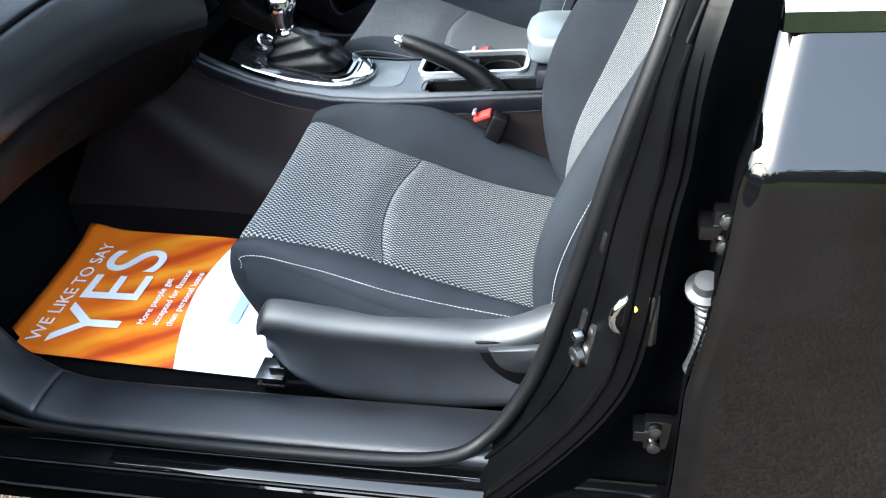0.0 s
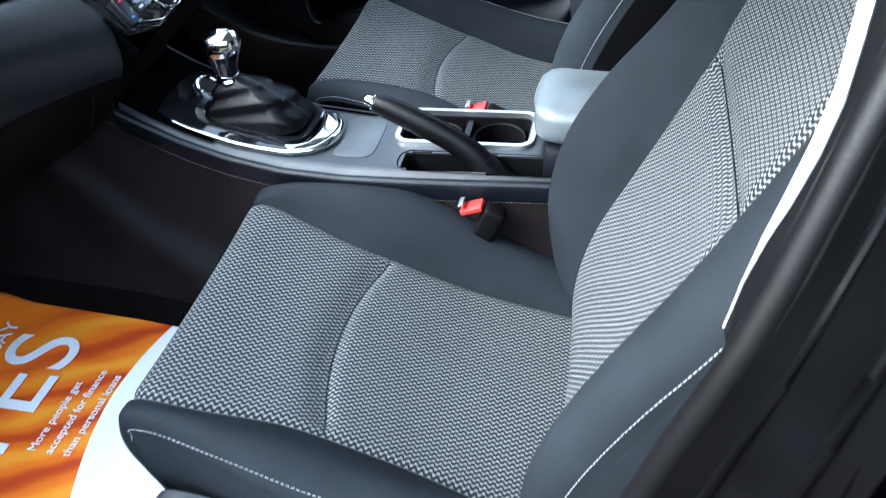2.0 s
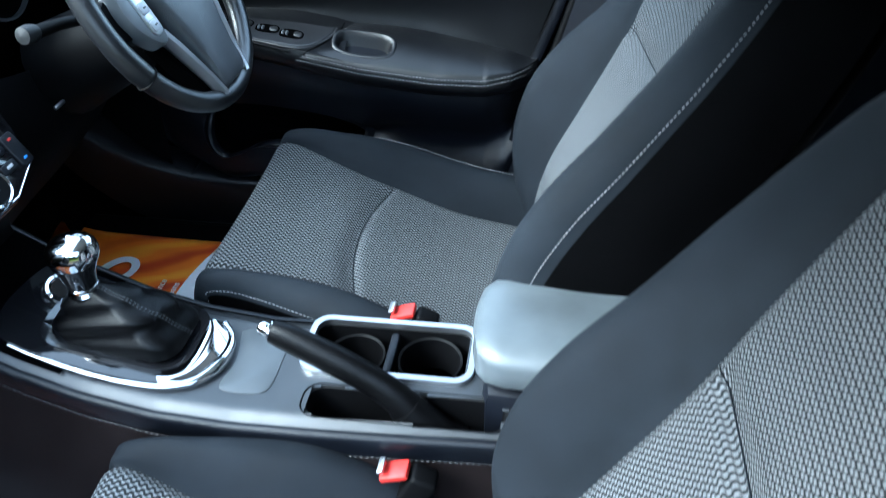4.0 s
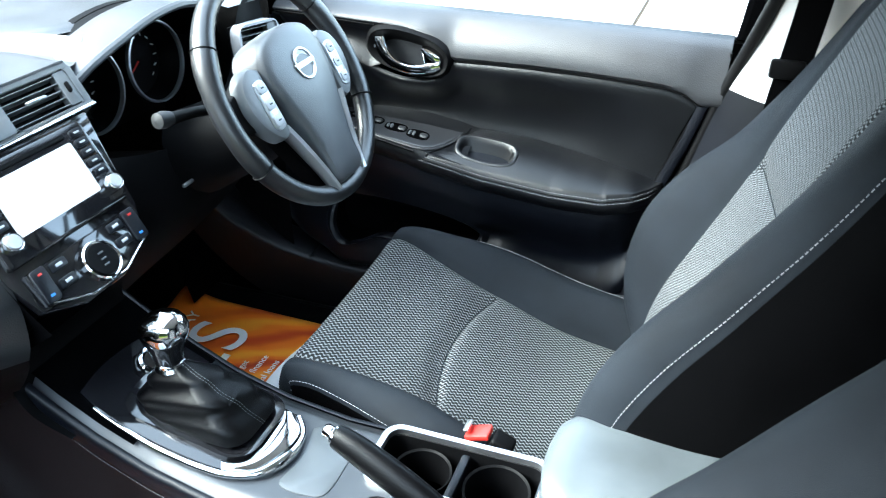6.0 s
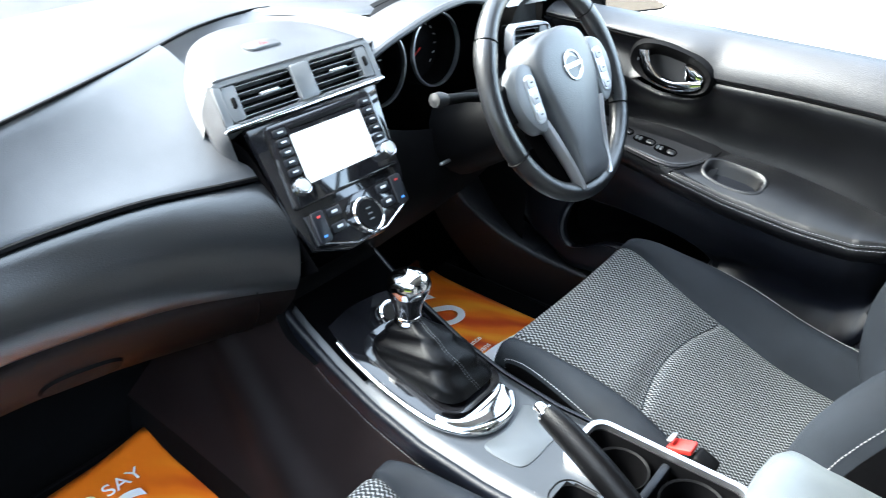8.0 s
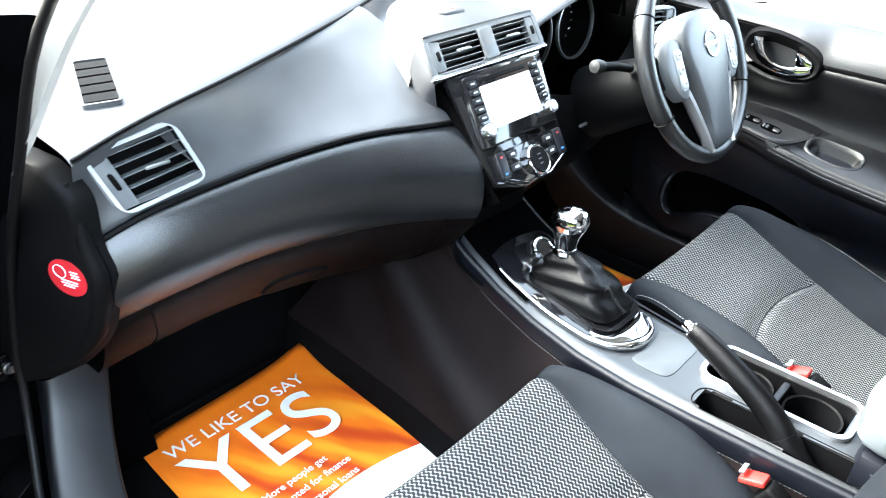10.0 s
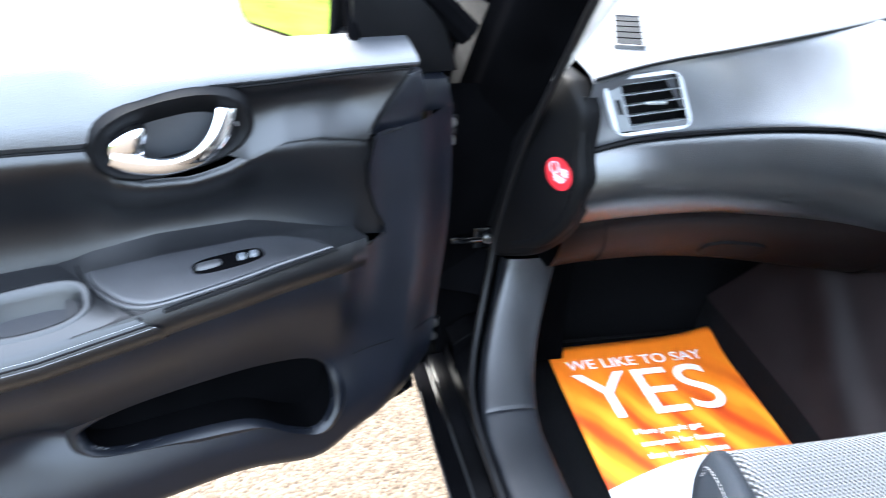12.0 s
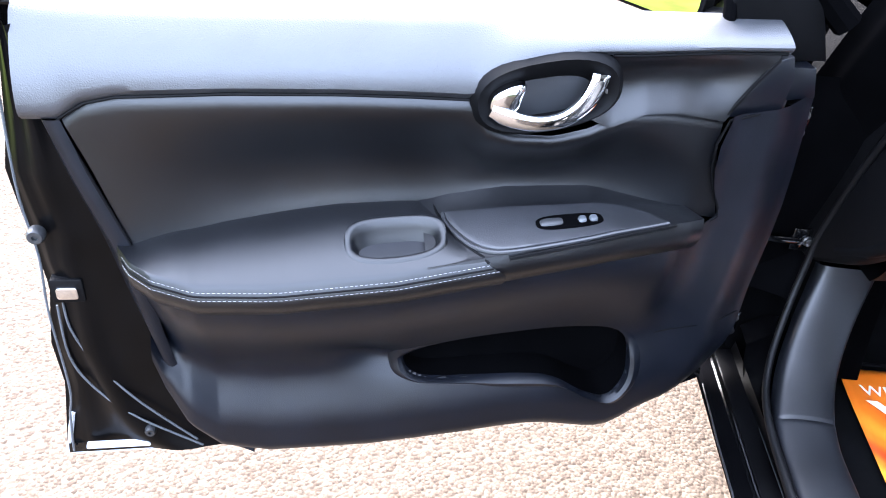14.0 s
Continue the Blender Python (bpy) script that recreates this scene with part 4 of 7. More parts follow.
ARM_OUT = [(0.0, 0.01), (0.05, 0.04), (0.11, 0.066), (0.25, 0.08), (0.371, 0.087), (0.522, 0.092), (0.70, 0.092), (0.79, 0.086), (0.84, 0.07), (0.87, 0.045), (0.89, 0.01)]
BOTTOM = [(-0.10, 0.58), (-0.081, 0.494), (-0.021, 0.407), (0.06, 0.376), (0.095, 0.359), (0.118, 0.343), (0.138, 0.332), (0.158, 0.328), (0.182, 0.330), (0.215, 0.337), (0.25, 0.344), (0.285, 0.346), (0.33, 0.342), (0.40, 0.332), (0.547, 0.317), (0.708, 0.316), (0.781, 0.336), (0.829, 0.392), (0.857, 0.456), (0.88, 0.56), (0.897, 0.695)]
HOLLOW = [(-0.030,), (-0.035,), (-0.037,), (-0.035,), (-0.027,), (-0.015,), (-0.003,), (0.006,), (0.006,)]
POCKET = [(0.499, 0.514), (0.474, 0.542), (0.42, 0.562), (0.33, 0.576), (0.244, 0.581), (0.169, 0.574), (0.132, 0.55), (0.12, 0.51), (0.124, 0.468), (0.151, 0.437), (0.193, 0.447), (0.257, 0.477), (0.369, 0.48), (0.455, 0.479), (0.49, 0.49)]


def front_door(to, label, hinged_open):
    """A front door; to(u, d, z) carries the length from its front edge, the depth into the cabin and the height into space."""
    ob = thing("front_door", to(0, -0.05, 0.3), label, "car door", "front doors")
    pt = lambda a, b, d: to(a, d, b)
    bez = oval(0.186, 0.094, 36, 0.327, 0.966, radians(-10), 2.4)

    # padded top roll
    bm = BM()

    def top(u, v):
        uu = 0.975 * u
        lo = table(SEAM, uu)
        z = lo + (BELT - lo) * v
        d = 0.010 - 0.058 * v ** 1.3 + 0.010 * math.sin(math.pi * v) - 0.012 * ease(0.9, 1.0, v) - 0.010 * math.exp(-((z - lo) / 0.006) ** 2)
        return to(uu, d, z)

    patch(bm, top, steps(70), steps(14, True))
    part("top_roll", bm, M_UPPER, ob, "grained soft plastic door top")
    bm = BM()
    tube(bm, [to(u, -0.062, BELT - 0.010) for u in (-0.02, 0.2, 0.5, 0.8, 1.0)], 0.006, 8)
    part("window_seal", bm, M_RUBBER, ob)

    # hollowed leather panel above the armrest
    bm = BM()

    def panel(u, v):
        rear = 0.873 + 0.058 * v
        front = 0.035 + 0.033 * min(1, v * 1.3)
        uu = front + (rear - front) * u
        lo = table(ARM_BACK, uu)
        hi = table(SEAM, uu) if uu > 0.42 else table([(0.03, 0.92), (0.066, 0.928), (0.154, 0.938), (0.218, 0.937), (0.26, 0.915), (0.307, 0.903), (0.37, 0.906), (0.41, 0.923), (0.42, 0.954)], uu)
        z = lo + (hi - lo) * v
        d = along(HOLLOW, v)[0] * ease(-0.05, 0.22, u) * ease(-0.05, 0.30, 1 - u) - 0.005 * math.exp(-((1 - v) / 0.03) ** 2)
        return to(uu, d, z)

    patch(bm, panel, steps(70, True), steps(20, True))
    part("leather_panel", bm, M_PAD, ob, "black padded leather door insert")
    for nm, line in (("top_seam", [(u, table(SEAM, u)) for u in [0.41 + 0.524 * k / 30 for k in range(31)]]), ("fore_seam", [(u, table(SEAM, u)) for u in [0.005 + 0.24 * k / 14 for k in range(15)]]),
                     ("corner_seam", [(0.1, 0.752), (0.055, 0.762), (0.038, 0.775), (0.041, 0.79), (0.058, 0.824), (0.069, 0.86), (0.071, 0.896), (0.061, 0.930), (0.02, 0.940)]), ("arm_seam", [(u, table(ARM_BACK, u)) for u in [0.47 + 0.40 * k / 20 for k in range(21)]]),
                     ("rear_seam", [(0.935, 0.921), (0.905, 0.83), (0.873, 0.734)])):
        bm = BM()
        tube(bm, [to(a, -0.033 if nm == "arm_seam" else 0.0055 if nm == "corner_seam" else 0.0015, b) for a, b in line], 0.0022, 6)
        part(nm, bm, M_DARK, ob)
    # hollowed panel ahead of the handle, cut off on the slant at its front
    bm = BM()

    def fore(u, v):
        z0 = 0.93 + 0.088 * v
        front = table([(0.93, 0.070), (0.98, 0.040), (1.018, 0.012)], z0)
        uu = front + (0.262 - front) * u
        lo = table([(0.0, 0.93), (0.075, 0.929), (0.138, 0.940), (0.186, 0.938), (0.216, 0.925), (0.235, 0.918), (0.262, 0.93)], uu)
        hi = table(SEAM, uu)
        z = lo + (hi - lo) * v
        return to(uu, 0.007 - 0.022 * math.sin(math.pi * v ** 1.2) * ease(-0.15, 0.3, u) - 0.004 * math.exp(-((1 - v) / 0.06) ** 2), z)

    patch(bm, fore, steps(30), steps(16, True))
    part("handle_surround", bm, M_PAD, ob)
    bm = BM()
    tube(bm, [to(a, 0.003, b) for a, b in ((0.014, 1.017), (0.042, 0.978), (0.072, 0.931), (0.074, 0.925))], 0.0032, 6)
    part("slanting_seam", bm, M_DARK, ob)
    bm = BM()
    plate(bm, [(0.012, 1.016), (0.068, 0.932), (-0.011, 0.942), (-0.016, 0.99), (-0.006, 1.02)], pt, -0.02, 0.002, 0.002)
    part("corner_filler", bm, M_HARD, ob)

    # handle in its oval bowl
    grow = oval(0.204, 0.111, 36, 0.327, 0.966, radians(-10), 2.5)
    shrink = oval(0.172, 0.081, 36, 0.327, 0.966, radians(-10), 2.5)
    low = oval(0.13, 0.05, 36, 0.327, 0.957, radians(-10), 2.5)
    bm = BM()
    loft(bm, [[pt(a, b, 0.004) for a, b in grow], [pt(a, b, 0.017) for a, b in bez], [pt(a, b, 0.014) for a, b in shrink],
              [pt(a, b, -0.008) for a, b in low]], caps=False)
    bowl = part("handle_bowl", bm, M_DARK, ob)
    bm = BM()
    plate(bm, low, pt, -0.014, -0.008)
    part("bowl_floor", bm, M_GREY, bowl)
    bm = BM()
    outer = spline([(0.404, 0.936, 0), (0.38, 0.925, 0), (0.34, 0.920, 0), (0.30, 0.928, 0), (0.272, 0.948, 0), (0.256, 0.972, 0), (0.248, 0.995, 0)], 28)
    inner = spline([(0.398, 0.953, 0), (0.37, 0.946, 0), (0.34, 0.941, 0), (0.312, 0.947, 0), (0.292, 0.962, 0), (0.280, 0.980, 0), (0.273, 0.998, 0)], 28)
    rings = []
    for k, (p, q) in enumerate(zip(outer, inner)):
        m, h = (p + q) / 2, (q - p) / 2
        depth = 0.012 + 0.012 * math.sin(math.pi * k / 27)
        rings.append([to(m.x + h.x * a, depth + 0.005 * b, m.y + h.y * a) for a, b in oval(2, 2, 14, power=2.6)])
    loft(bm, rings)
    part("inside_handle", bm, M_CHROME, ob, "bright chrome pull handle")
    bm = BM()
    plate(bm, [(p.x, p.y) for p in spline([(0.31, 0.922, 0), (0.265, 0.931, 0), (0.242, 0.953, 0), (0.239, 0.978, 0), (0.252, 0.985, 0), (0.272, 0.955, 0), (0.31, 0.922, 0)], 24)[:-1]], pt, -0.009, -0.005)
    part("bowl_liner", bm, M_SATIN, bowl)
    bm = BM()
    plate(bm, [(p.x, p.y) for p in spline([(0.365, 0.932), (0.40, 0.94), (0.402, 0.962), (0.38, 0.978), (0.357, 0.98), (0.36, 0.955), (0.365, 0.932)], 24)[:-1]], pt, 0.0, 0.016, 0.010)
    part("lock_lever", bm, M_CHROME, ob, "silver lock lever")
    bm = BM()
    tube(bm, [pt(a, b, 0.006) for a, b in oval(0.166, 0.07, 30, 0.327, 0.953, radians(-8), 2.5)[14:30]], 0.003, 6)
    part("chrome_edge", bm, M_SATIN, bowl)

    # padded armrest, opened for the grab cup
    cup_line = lambda w, h: oval(w, h, 36, 0.520, 0.044, 0, 2.8)
    cup_cut = cup_line(0.127, 0.053)
    bm = BM()

    def arm(u, v):
        lead = 0.462 - 0.064 * min(1.0, v / 0.6) ** 2 - 0.026 * ease(0.6, 0.8, v)
        uu = lead + (0.89 - lead) * u
        od, ez = table(ARM_OUT, uu), table(ARM_EDGE, uu)
        bz = table(ARM_BACK, uu)
        if v < 0.6:
            k = v / 0.6
            return to(uu, -0.038 + (od + 0.038) * k, bz + (ez - bz) * k + 0.014 * math.sin(math.pi * k) ** 0.7 * ease(0, 0.18, 1 - u) * ease(-0.05, 0.12, u) + 0.002)
        k = (v - 0.6) / 0.4
        return to(uu, od + 0.012 * math.sin(math.pi * k) - 0.012 * k, ez - 0.050 * k)

    def in_cup(u, v):
        lead = 0.462 - 0.064 * min(1.0, v / 0.6) ** 2 - 0.026 * ease(0.6, 0.8, v)
        uu = lead + (0.89 - lead) * u
        return v < 0.6 and inside(cup_cut, uu, -0.038 + (table(ARM_OUT, uu) + 0.038) * v / 0.6)

    patch(bm, arm, steps(150), [0.6 * t for t in steps(48)] + [0.6 + 0.4 * t for t in steps(10)][1:], skip=in_cup)
    rest = part("armrest", bm, M_PAD, ob, "black padded leather armrest")
    bm = BM()
    tube(bm, [Vector(arm(0.0, 0.62 * t)) + Vector((0, 0, 0.001)) for t in steps(12)], 0.0022, 6)
    part("panel_groove", bm, M_DARK, rest)
    inward = (Vector(to(0.3, 1, 0.7)) - Vector(to(0.3, 0, 0.7))).normalized()
    for vv in (0.63, 0.71):
        bm = BM()
        stitches(bm, [Vector(arm(0.0 + 0.985 * i / 140, vv)) + inward * 0.0012 + Vector((0, 0, 0.0006)) for i in range(141)], 0.0040, 0.0026, 0.00032)
        part("stitching", bm, M_THREAD, rest, "pale double stitching")
    bm = BM()
    tube(bm, [Vector(arm(0.985 * i / 60, 0.67)) + inward * 0.0002 for i in range(61)], 0.0014, 5)
    part("stitched_groove", bm, M_DARK, rest)

    # grab cup: a rolled rim, highest at the back, and a sunk floor
    def cup_to(a, b, d):
        bz, ez, od = table(ARM_BACK, a), table(ARM_EDGE, a), table(ARM_OUT, a)
        k = (b + 0.038) / (od + 0.038)
        return to(a, b, bz + (ez - bz) * k + 0.014 * math.sin(math.pi * min(0.97, max(0.03, k))) ** 0.7 + 0.002 + d)

    back_lift = lambda b: 0.007 * ease(0.055, 0.02, b)
    bm = BM()
    loft(bm, [[cup_to(a, b, d + (back_lift(b) if d > -0.003 else 0)) for a, b in cup_line(w, h)] for w, h, d in ((0.142, 0.068, -0.004), (0.138, 0.064, 0.0004), (0.133, 0.059, 0.0018), (0.128, 0.054, 0.0018), (0.122, 0.049, 0.0004), (0.114, 0.043, -0.005), (0.106, 0.036, -0.014), (0.098, 0.030, -0.022))], caps=False)
    part("grab_cup", bm, M_PAD, rest)
    bm = BM()
    plate(bm, cup_line(0.104, 0.035), cup_to, -0.027, -0.0215)
    part("cup_floor", bm, M_HARD, rest)

    # switch panel ahead of the pad: a leaf-shaped inlay sunk into the rest's forward end
    leaf = [(p.x, p.y) for p in spline([(0.140, 0.93, 0), (0.154, 0.65, 0), (0.187, 0.43, 0), (0.232, 0.37, 0), (0.315, 0.34, 0), (0.397, 0.31, 0), (0.444, 0.285, 0), (0.449, 0.30, 0), (0.440, 0.48, 0), (0.420, 0.72, 0), (0.398, 0.87, 0), (0.368, 0.945, 0), (0.292, 0.965, 0), (0.21, 0.955, 0), (0.146, 0.95, 0), (0.140, 0.93, 0)], 91)][:-1]
    lc = (0.29, 0.62)
    sized = lambda f: [(lc[0] + (a - lc[0]) * (1 + (f - 1) * 0.6), lc[1] + (b - lc[1]) * f) for a, b in leaf]

    def bed(uu, k):
        od, ez, bz = table(ARM_OUT, uu), table(ARM_EDGE, uu), table(ARM_BACK, uu)
        return -0.038 + (od + 0.033) * k, bz + (ez - bz) * k + 0.006

    def deck(u, v):
        uu = 0.085 + 0.395 * u
        od, ez = table(ARM_OUT, uu), table(ARM_EDGE, uu)
        if v < 0.6:
            k = v / 0.6
            d, z = bed(uu, k)
            # swept up into the padded panel behind
            return to(uu, d, z + 0.007 * max(0.0, 1 - k / 0.34) ** 2 * ease(0.0, 0.12, u) * ease(0.0, 0.12, 1 - u))
        k = (v - 0.6) / 0.4
        return to(uu, od + 0.010 * math.sin(math.pi * k) - 0.010 * k - 0.003, ez + 0.006 * (1 - k) - 0.048 * k)

    patch(bm := BM(), deck, steps(110), [0.6 * t for t in steps(50)] + [0.6 + 0.4 * t for t in steps(10)][1:])
    deck_ob = part("switch_surround", bm, M_PAD, ob)
    bm = BM()
    loft(bm, [[to(a, bed(a, b)[0], bed(a, b)[1] + h) for a, b in sized(f)] for f, h in ((1.0, -0.004), (1.0, 0.0010), (0.985, 0.0018), (0.9, 0.002), (0.75, 0.002), (0.6, 0.002), (0.45, 0.002), (0.3, 0.002), (0.15, 0.002))])
    part("switch_panel", bm, M_PANEL, deck_ob, "dark grained switch panel")
    # rolled lip along its inner and lower edges, with a dark groove outside it
    bm = BM()
    lip = [(0.450, 0.30), (0.446, 0.48), (0.427, 0.74), (0.403, 0.91), (0.370, 0.99), (0.292, 1.01), (0.21, 1.0), (0.142, 0.99)]
    tube(bm, [to(p.x, bed(p.x, p.y)[0], bed(p.x, p.y)[1] + 0.0008) for p in spline([(a, b, 0) for a, b in lip], 50)], 0.0034, 8)
    part("panel_lip", bm, M_PANEL, deck_ob)
    bm = BM()
    tube(bm, [to(a, bed(a, 1.075)[0], bed(a, 1.075)[1] - 0.0002) for a in [0.135 + 0.235 * k / 20 for k in range(21)]], 0.0028, 6)
    part("edge_groove", bm, M_DARK, deck_ob)
    places = ((0.277, 0.67),) if hinged_open else ((0.185, 0.50), (0.245, 0.56), (0.305, 0.62), (0.36, 0.66))
    for a, kk in places:
        b = bed(a, kk)[0]
        on = lambda x, y, h: Vector(to(a + x, b + y, bed(a + x, (b + y + 0.038) / (table(ARM_OUT, a + x) + 0.033))[1] + 0.002 + h))
        sw = 1.0 if hinged_open else 0.55
        bm = BM()
        loft(bm, [[on(x * sw, y, h) for x, y in oval(w, d, 24, power=3)] for w, d, h in ((0.098, 0.030, -0.001), (0.094, 0.026, 0.0016), (0.088, 0.020, 0.0008))])
        sw_ob = part("window_switch", bm, M_VOID, deck_ob)
        bm = BM()
        loft(bm, [[on((0.026 + x) * sw, y, h) for x, y in oval(w, d, 20, power=3.4)] for w, d, h in ((0.034, 0.014, 0.0), (0.032, 0.012, 0.003), (0.026, 0.008, 0.004))])
        part("switch_key", bm, M_GUM, sw_ob)
        for x0 in (-0.018, -0.034):
            bm = BM()
            loft(bm, [[on((x0 + x) * sw, y, h) for x, y in oval(w, d, 16, power=3)] for w, d, h in ((0.012, 0.013, 0.0), (0.010, 0.011, 0.0035), (0.008, 0.008, 0.0042))])
            part("switch_key", bm, M_DIVIDER, sw_ob)

    # lower moulding with the map pocket, running forward into the hinge corner
    FRONT = [(0.38, 0.03), (0.414, -0.025), (0.466, -0.053), (0.528, -0.070), (0.624, -0.078), (0.712, -0.084), (0.774, -0.086), (0.832, -0.084), (0.95, -0.074)]

    def face(uu, z):
        lo = table(BOTTOM, uu)
        hi = min(table(ARM_EDGE, max(uu, 0.10)) - 0.044, 0.752)
        v = max(-0.05, min(1.0, (z - lo) / (hi - lo)))
        near = ease(0.02, 0.15, uu)
        under = (table(ARM_OUT, uu) - 0.012) * ease(0.03, 0.13, uu)
        d = 0.031 * ease(-0.04, 0.14, v) * (1 - ease(0.22, 0.52, v)) * (0.25 + 0.75 * near) + under * ease(0.46, 1.0, v) - 0.03 * (1 - ease(0.0, 0.10, v))
        d += 0.0055 * (1 - near)
        d -= 0.020 * math.exp(-(((uu - 0.545) / 0.06) ** 2) - ((z - 0.525 - 0.25 * (uu - 0.545)) / 0.028) ** 2)
        return d - 0.036 * (1 - ease(-0.01, 0.075, uu - table(FRONT, z))) - 0.02 * ease(0.815, 0.87, uu)

    def lower(u, v):
        uu = 0.10 + 0.77 * u
        lo, hi = table(BOTTOM, uu), table(ARM_EDGE, uu) - 0.044
        z = lo + (hi - lo) * v
        return to(uu, face(uu, z), z)

    def in_pocket(u, v):
        uu = 0.10 + 0.77 * u
        lo, hi = table(BOTTOM, uu), table(ARM_EDGE, uu) - 0.044
        return inside(POCKET, uu, lo + (hi - lo) * v)

    bm = BM()
    patch(bm, lower, steps(190), steps(100), skip=in_pocket)
    low_ob = part("lower_panel", bm, M_HARD, ob, "dark grey grained plastic lower door panel")
    pk = [(p.x, p.y) for p in spline(POCKET + POCKET[:1], 81)][:-1]
    cu, cz = 0.30, 0.52

    def shift(k, top=1.0):
        out = []
        for a, b in pk:
            r = max(0.05, math.hypot(a - cu, b - cz))
            kk = k * (top + (1 - top) * ease(0.565, 0.50, b)) if k > 0 else k
            out.append((a + (a - cu) / r * kk, b + (b - cz) / r * kk))
        return out

    # the mouth's lower edge rolls out; its upper edge is a plain cut
    proud = lambda a, b, h: to(a, face(a, b) + h * ease(0.56, 0.50, b) + 0.0008, b)
    bm = BM()
    loft(bm, [[proud(a, b, -0.001) for a, b in shift(0.020, 0.4)], [proud(a, b, 0.007) for a, b in shift(0.012, 0.4)], [proud(a, b, 0.0095) for a, b in shift(0.005, 0.4)], [proud(a, b, 0.006) for a, b in shift(-0.001)],
              [proud(a, b, -0.006) for a, b in shift(-0.004)]], caps=False)
    part("pocket_lip", bm, M_HARD, low_ob)
    # pocket walls and back: the recess's shade is put into their colour
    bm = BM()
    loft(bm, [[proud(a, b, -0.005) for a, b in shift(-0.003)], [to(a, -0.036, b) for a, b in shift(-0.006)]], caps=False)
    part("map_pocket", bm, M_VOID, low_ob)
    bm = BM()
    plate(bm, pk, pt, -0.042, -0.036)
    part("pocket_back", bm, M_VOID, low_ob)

    # plastic flank along the trim's rear edge
    bm = BM()
    inner = [(0.931, 0.922), (0.905, 0.83), (0.873, 0.734), (0.86, 0.66), (0.845, 0.56), (0.82, 0.46), (0.785, 0.38), (0.735, 0.33)]
    outer_line = [(0.970, 0.926), (0.946, 0.83), (0.918, 0.734), (0.902, 0.66), (0.878, 0.56), (0.848, 0.45), (0.806, 0.36), (0.735, 0.318)]

    def flank(u, v):
        a, b = along(inner, u), along(outer_line, u)
        return to(a[0] + (b[0] - a[0]) * v, 0.003 + 0.004 * math.sin(math.pi * min(1, v * 1.4)) - 0.034 * ease(0.45, 1.0, v), a[1] + (b[1] - a[1]) * v)

    patch(bm, flank, steps(40), steps(8))
    part("rear_flank", bm, M_HARD, ob)

    # front corner moulding
    bm = BM()

    def corner(u, v):
        z = 0.372 + 0.566 * v
        front = table(FRONT, z)
        rear = table([(0.372, 0.108), (0.74, 0.108), (0.752, 0.100), (0.768, 0.052), (0.78, 0.040), (0.79, 0.041), (0.824, 0.058), (0.86, 0.069), (0.896, 0.071), (0.93, 0.061)], z)
        uu = front + (rear - front) * u
        z = max(z, table(BOTTOM, uu))
        return to(uu, face(uu, z), z + 0.018 * (1 - u) * ease(0.8, 1, v))

    patch(bm, corner, steps(30), steps(80))
    part("front_corner_panel", bm, M_HARD, ob)
    bm = BM()
    tube(bm, [to(a, face(a, b) + 0.0004, b) for a, b in ((0.085, 0.553), (0.06, 0.560), (0.02, 0.566), (-0.03, 0.570), (-0.066, 0.572))], 0.0011, 5)
    part("moulding_line", bm, M_DARK, ob)
    bm = BM()
    plate(bm, [(-0.012, 0.945), (-0.074, 0.952), (-0.062, 0.995), (-0.013, 0.997)], pt, -0.06, -0.024, 0.003)
    part("corner_strip", bm, M_HARD, ob)

    # painted shut face, outer skin and window frame
    bm = BM()

    def shut(u, v):
        z = 0.31 + 0.72 * v
        rear = table([(0.297, 1.046), (0.449, 1.023), (0.531, 1.028), (0.636, 1.01), (0.829, 1.028), (0.893, 1.014), (1.03, 0.995)], z)
        fore = table([(0.31, 0.70), (0.336, 0.77), (0.392, 0.82), (0.456, 0.845), (0.695, 0.885), (0.732, 0.86), (0.919, 0.925), (1.03, 0.96)], z)
        ridge = 0.010 * math.exp(-(((u - 0.45 - 0.25 * math.sin(3 * v)) / 0.12) ** 2)) + 0.008 * math.exp(-(((u - 0.85) / 0.07) ** 2))
        return to(fore + (rear - fore) * u, -0.03 + ridge - 0.018 * ease(0.5, 1, u), z)

    patch(bm, shut, steps(24), steps(36))
    edge = part("shut_face", bm, M_JAMB, ob, "black painted door edge with pressed ribs")
    if hinged_open:
        for line in ([(1.0, 0.66), (0.992, 0.628), (0.989, 0.566), (0.962, 0.499), (0.902, 0.418), (0.829, 0.335)], [(1.0, 0.614), (1.0, 0.512), (0.97, 0.444), (0.911, 0.387), (0.821, 0.321)],
                     [(1.006, 0.94), (1.014, 0.80), (1.008, 0.70), (1.014, 0.60), (1.012, 0.45), (1.022, 0.389), (1.03, 0.31)]):
            bm = BM()
            tube(bm, [to(p.x, -0.020 - 0.012 * ease(0.9, 1.0, p.x), p.y) for p in spline([(a, b, 0) for a, b in line], 30)], 0.0019, 6)
            part("edge_bead", bm, M_DIVIDER, edge, "pale sealant bead")
    bm = BM()

    def hem(a):
        return table([(-0.11, 0.44), (-0.04, 0.40), (0.05, 0.36), (0.14, 0.325), (0.3, 0.312), (0.7, 0.30), (1.05, 0.297)], a)

    def outer(u, v):
        rear = table([(0.297, 1.05), (0.449, 1.028), (0.531, 1.033), (0.636, 1.016), (0.829, 1.034), (0.893, 1.02), (1.06, 1.0)], 0.297 + 0.76 * v)
        uu = -0.11 + (rear + 0.11) * u
        z = hem(uu) + (1.04 - hem(uu)) * v
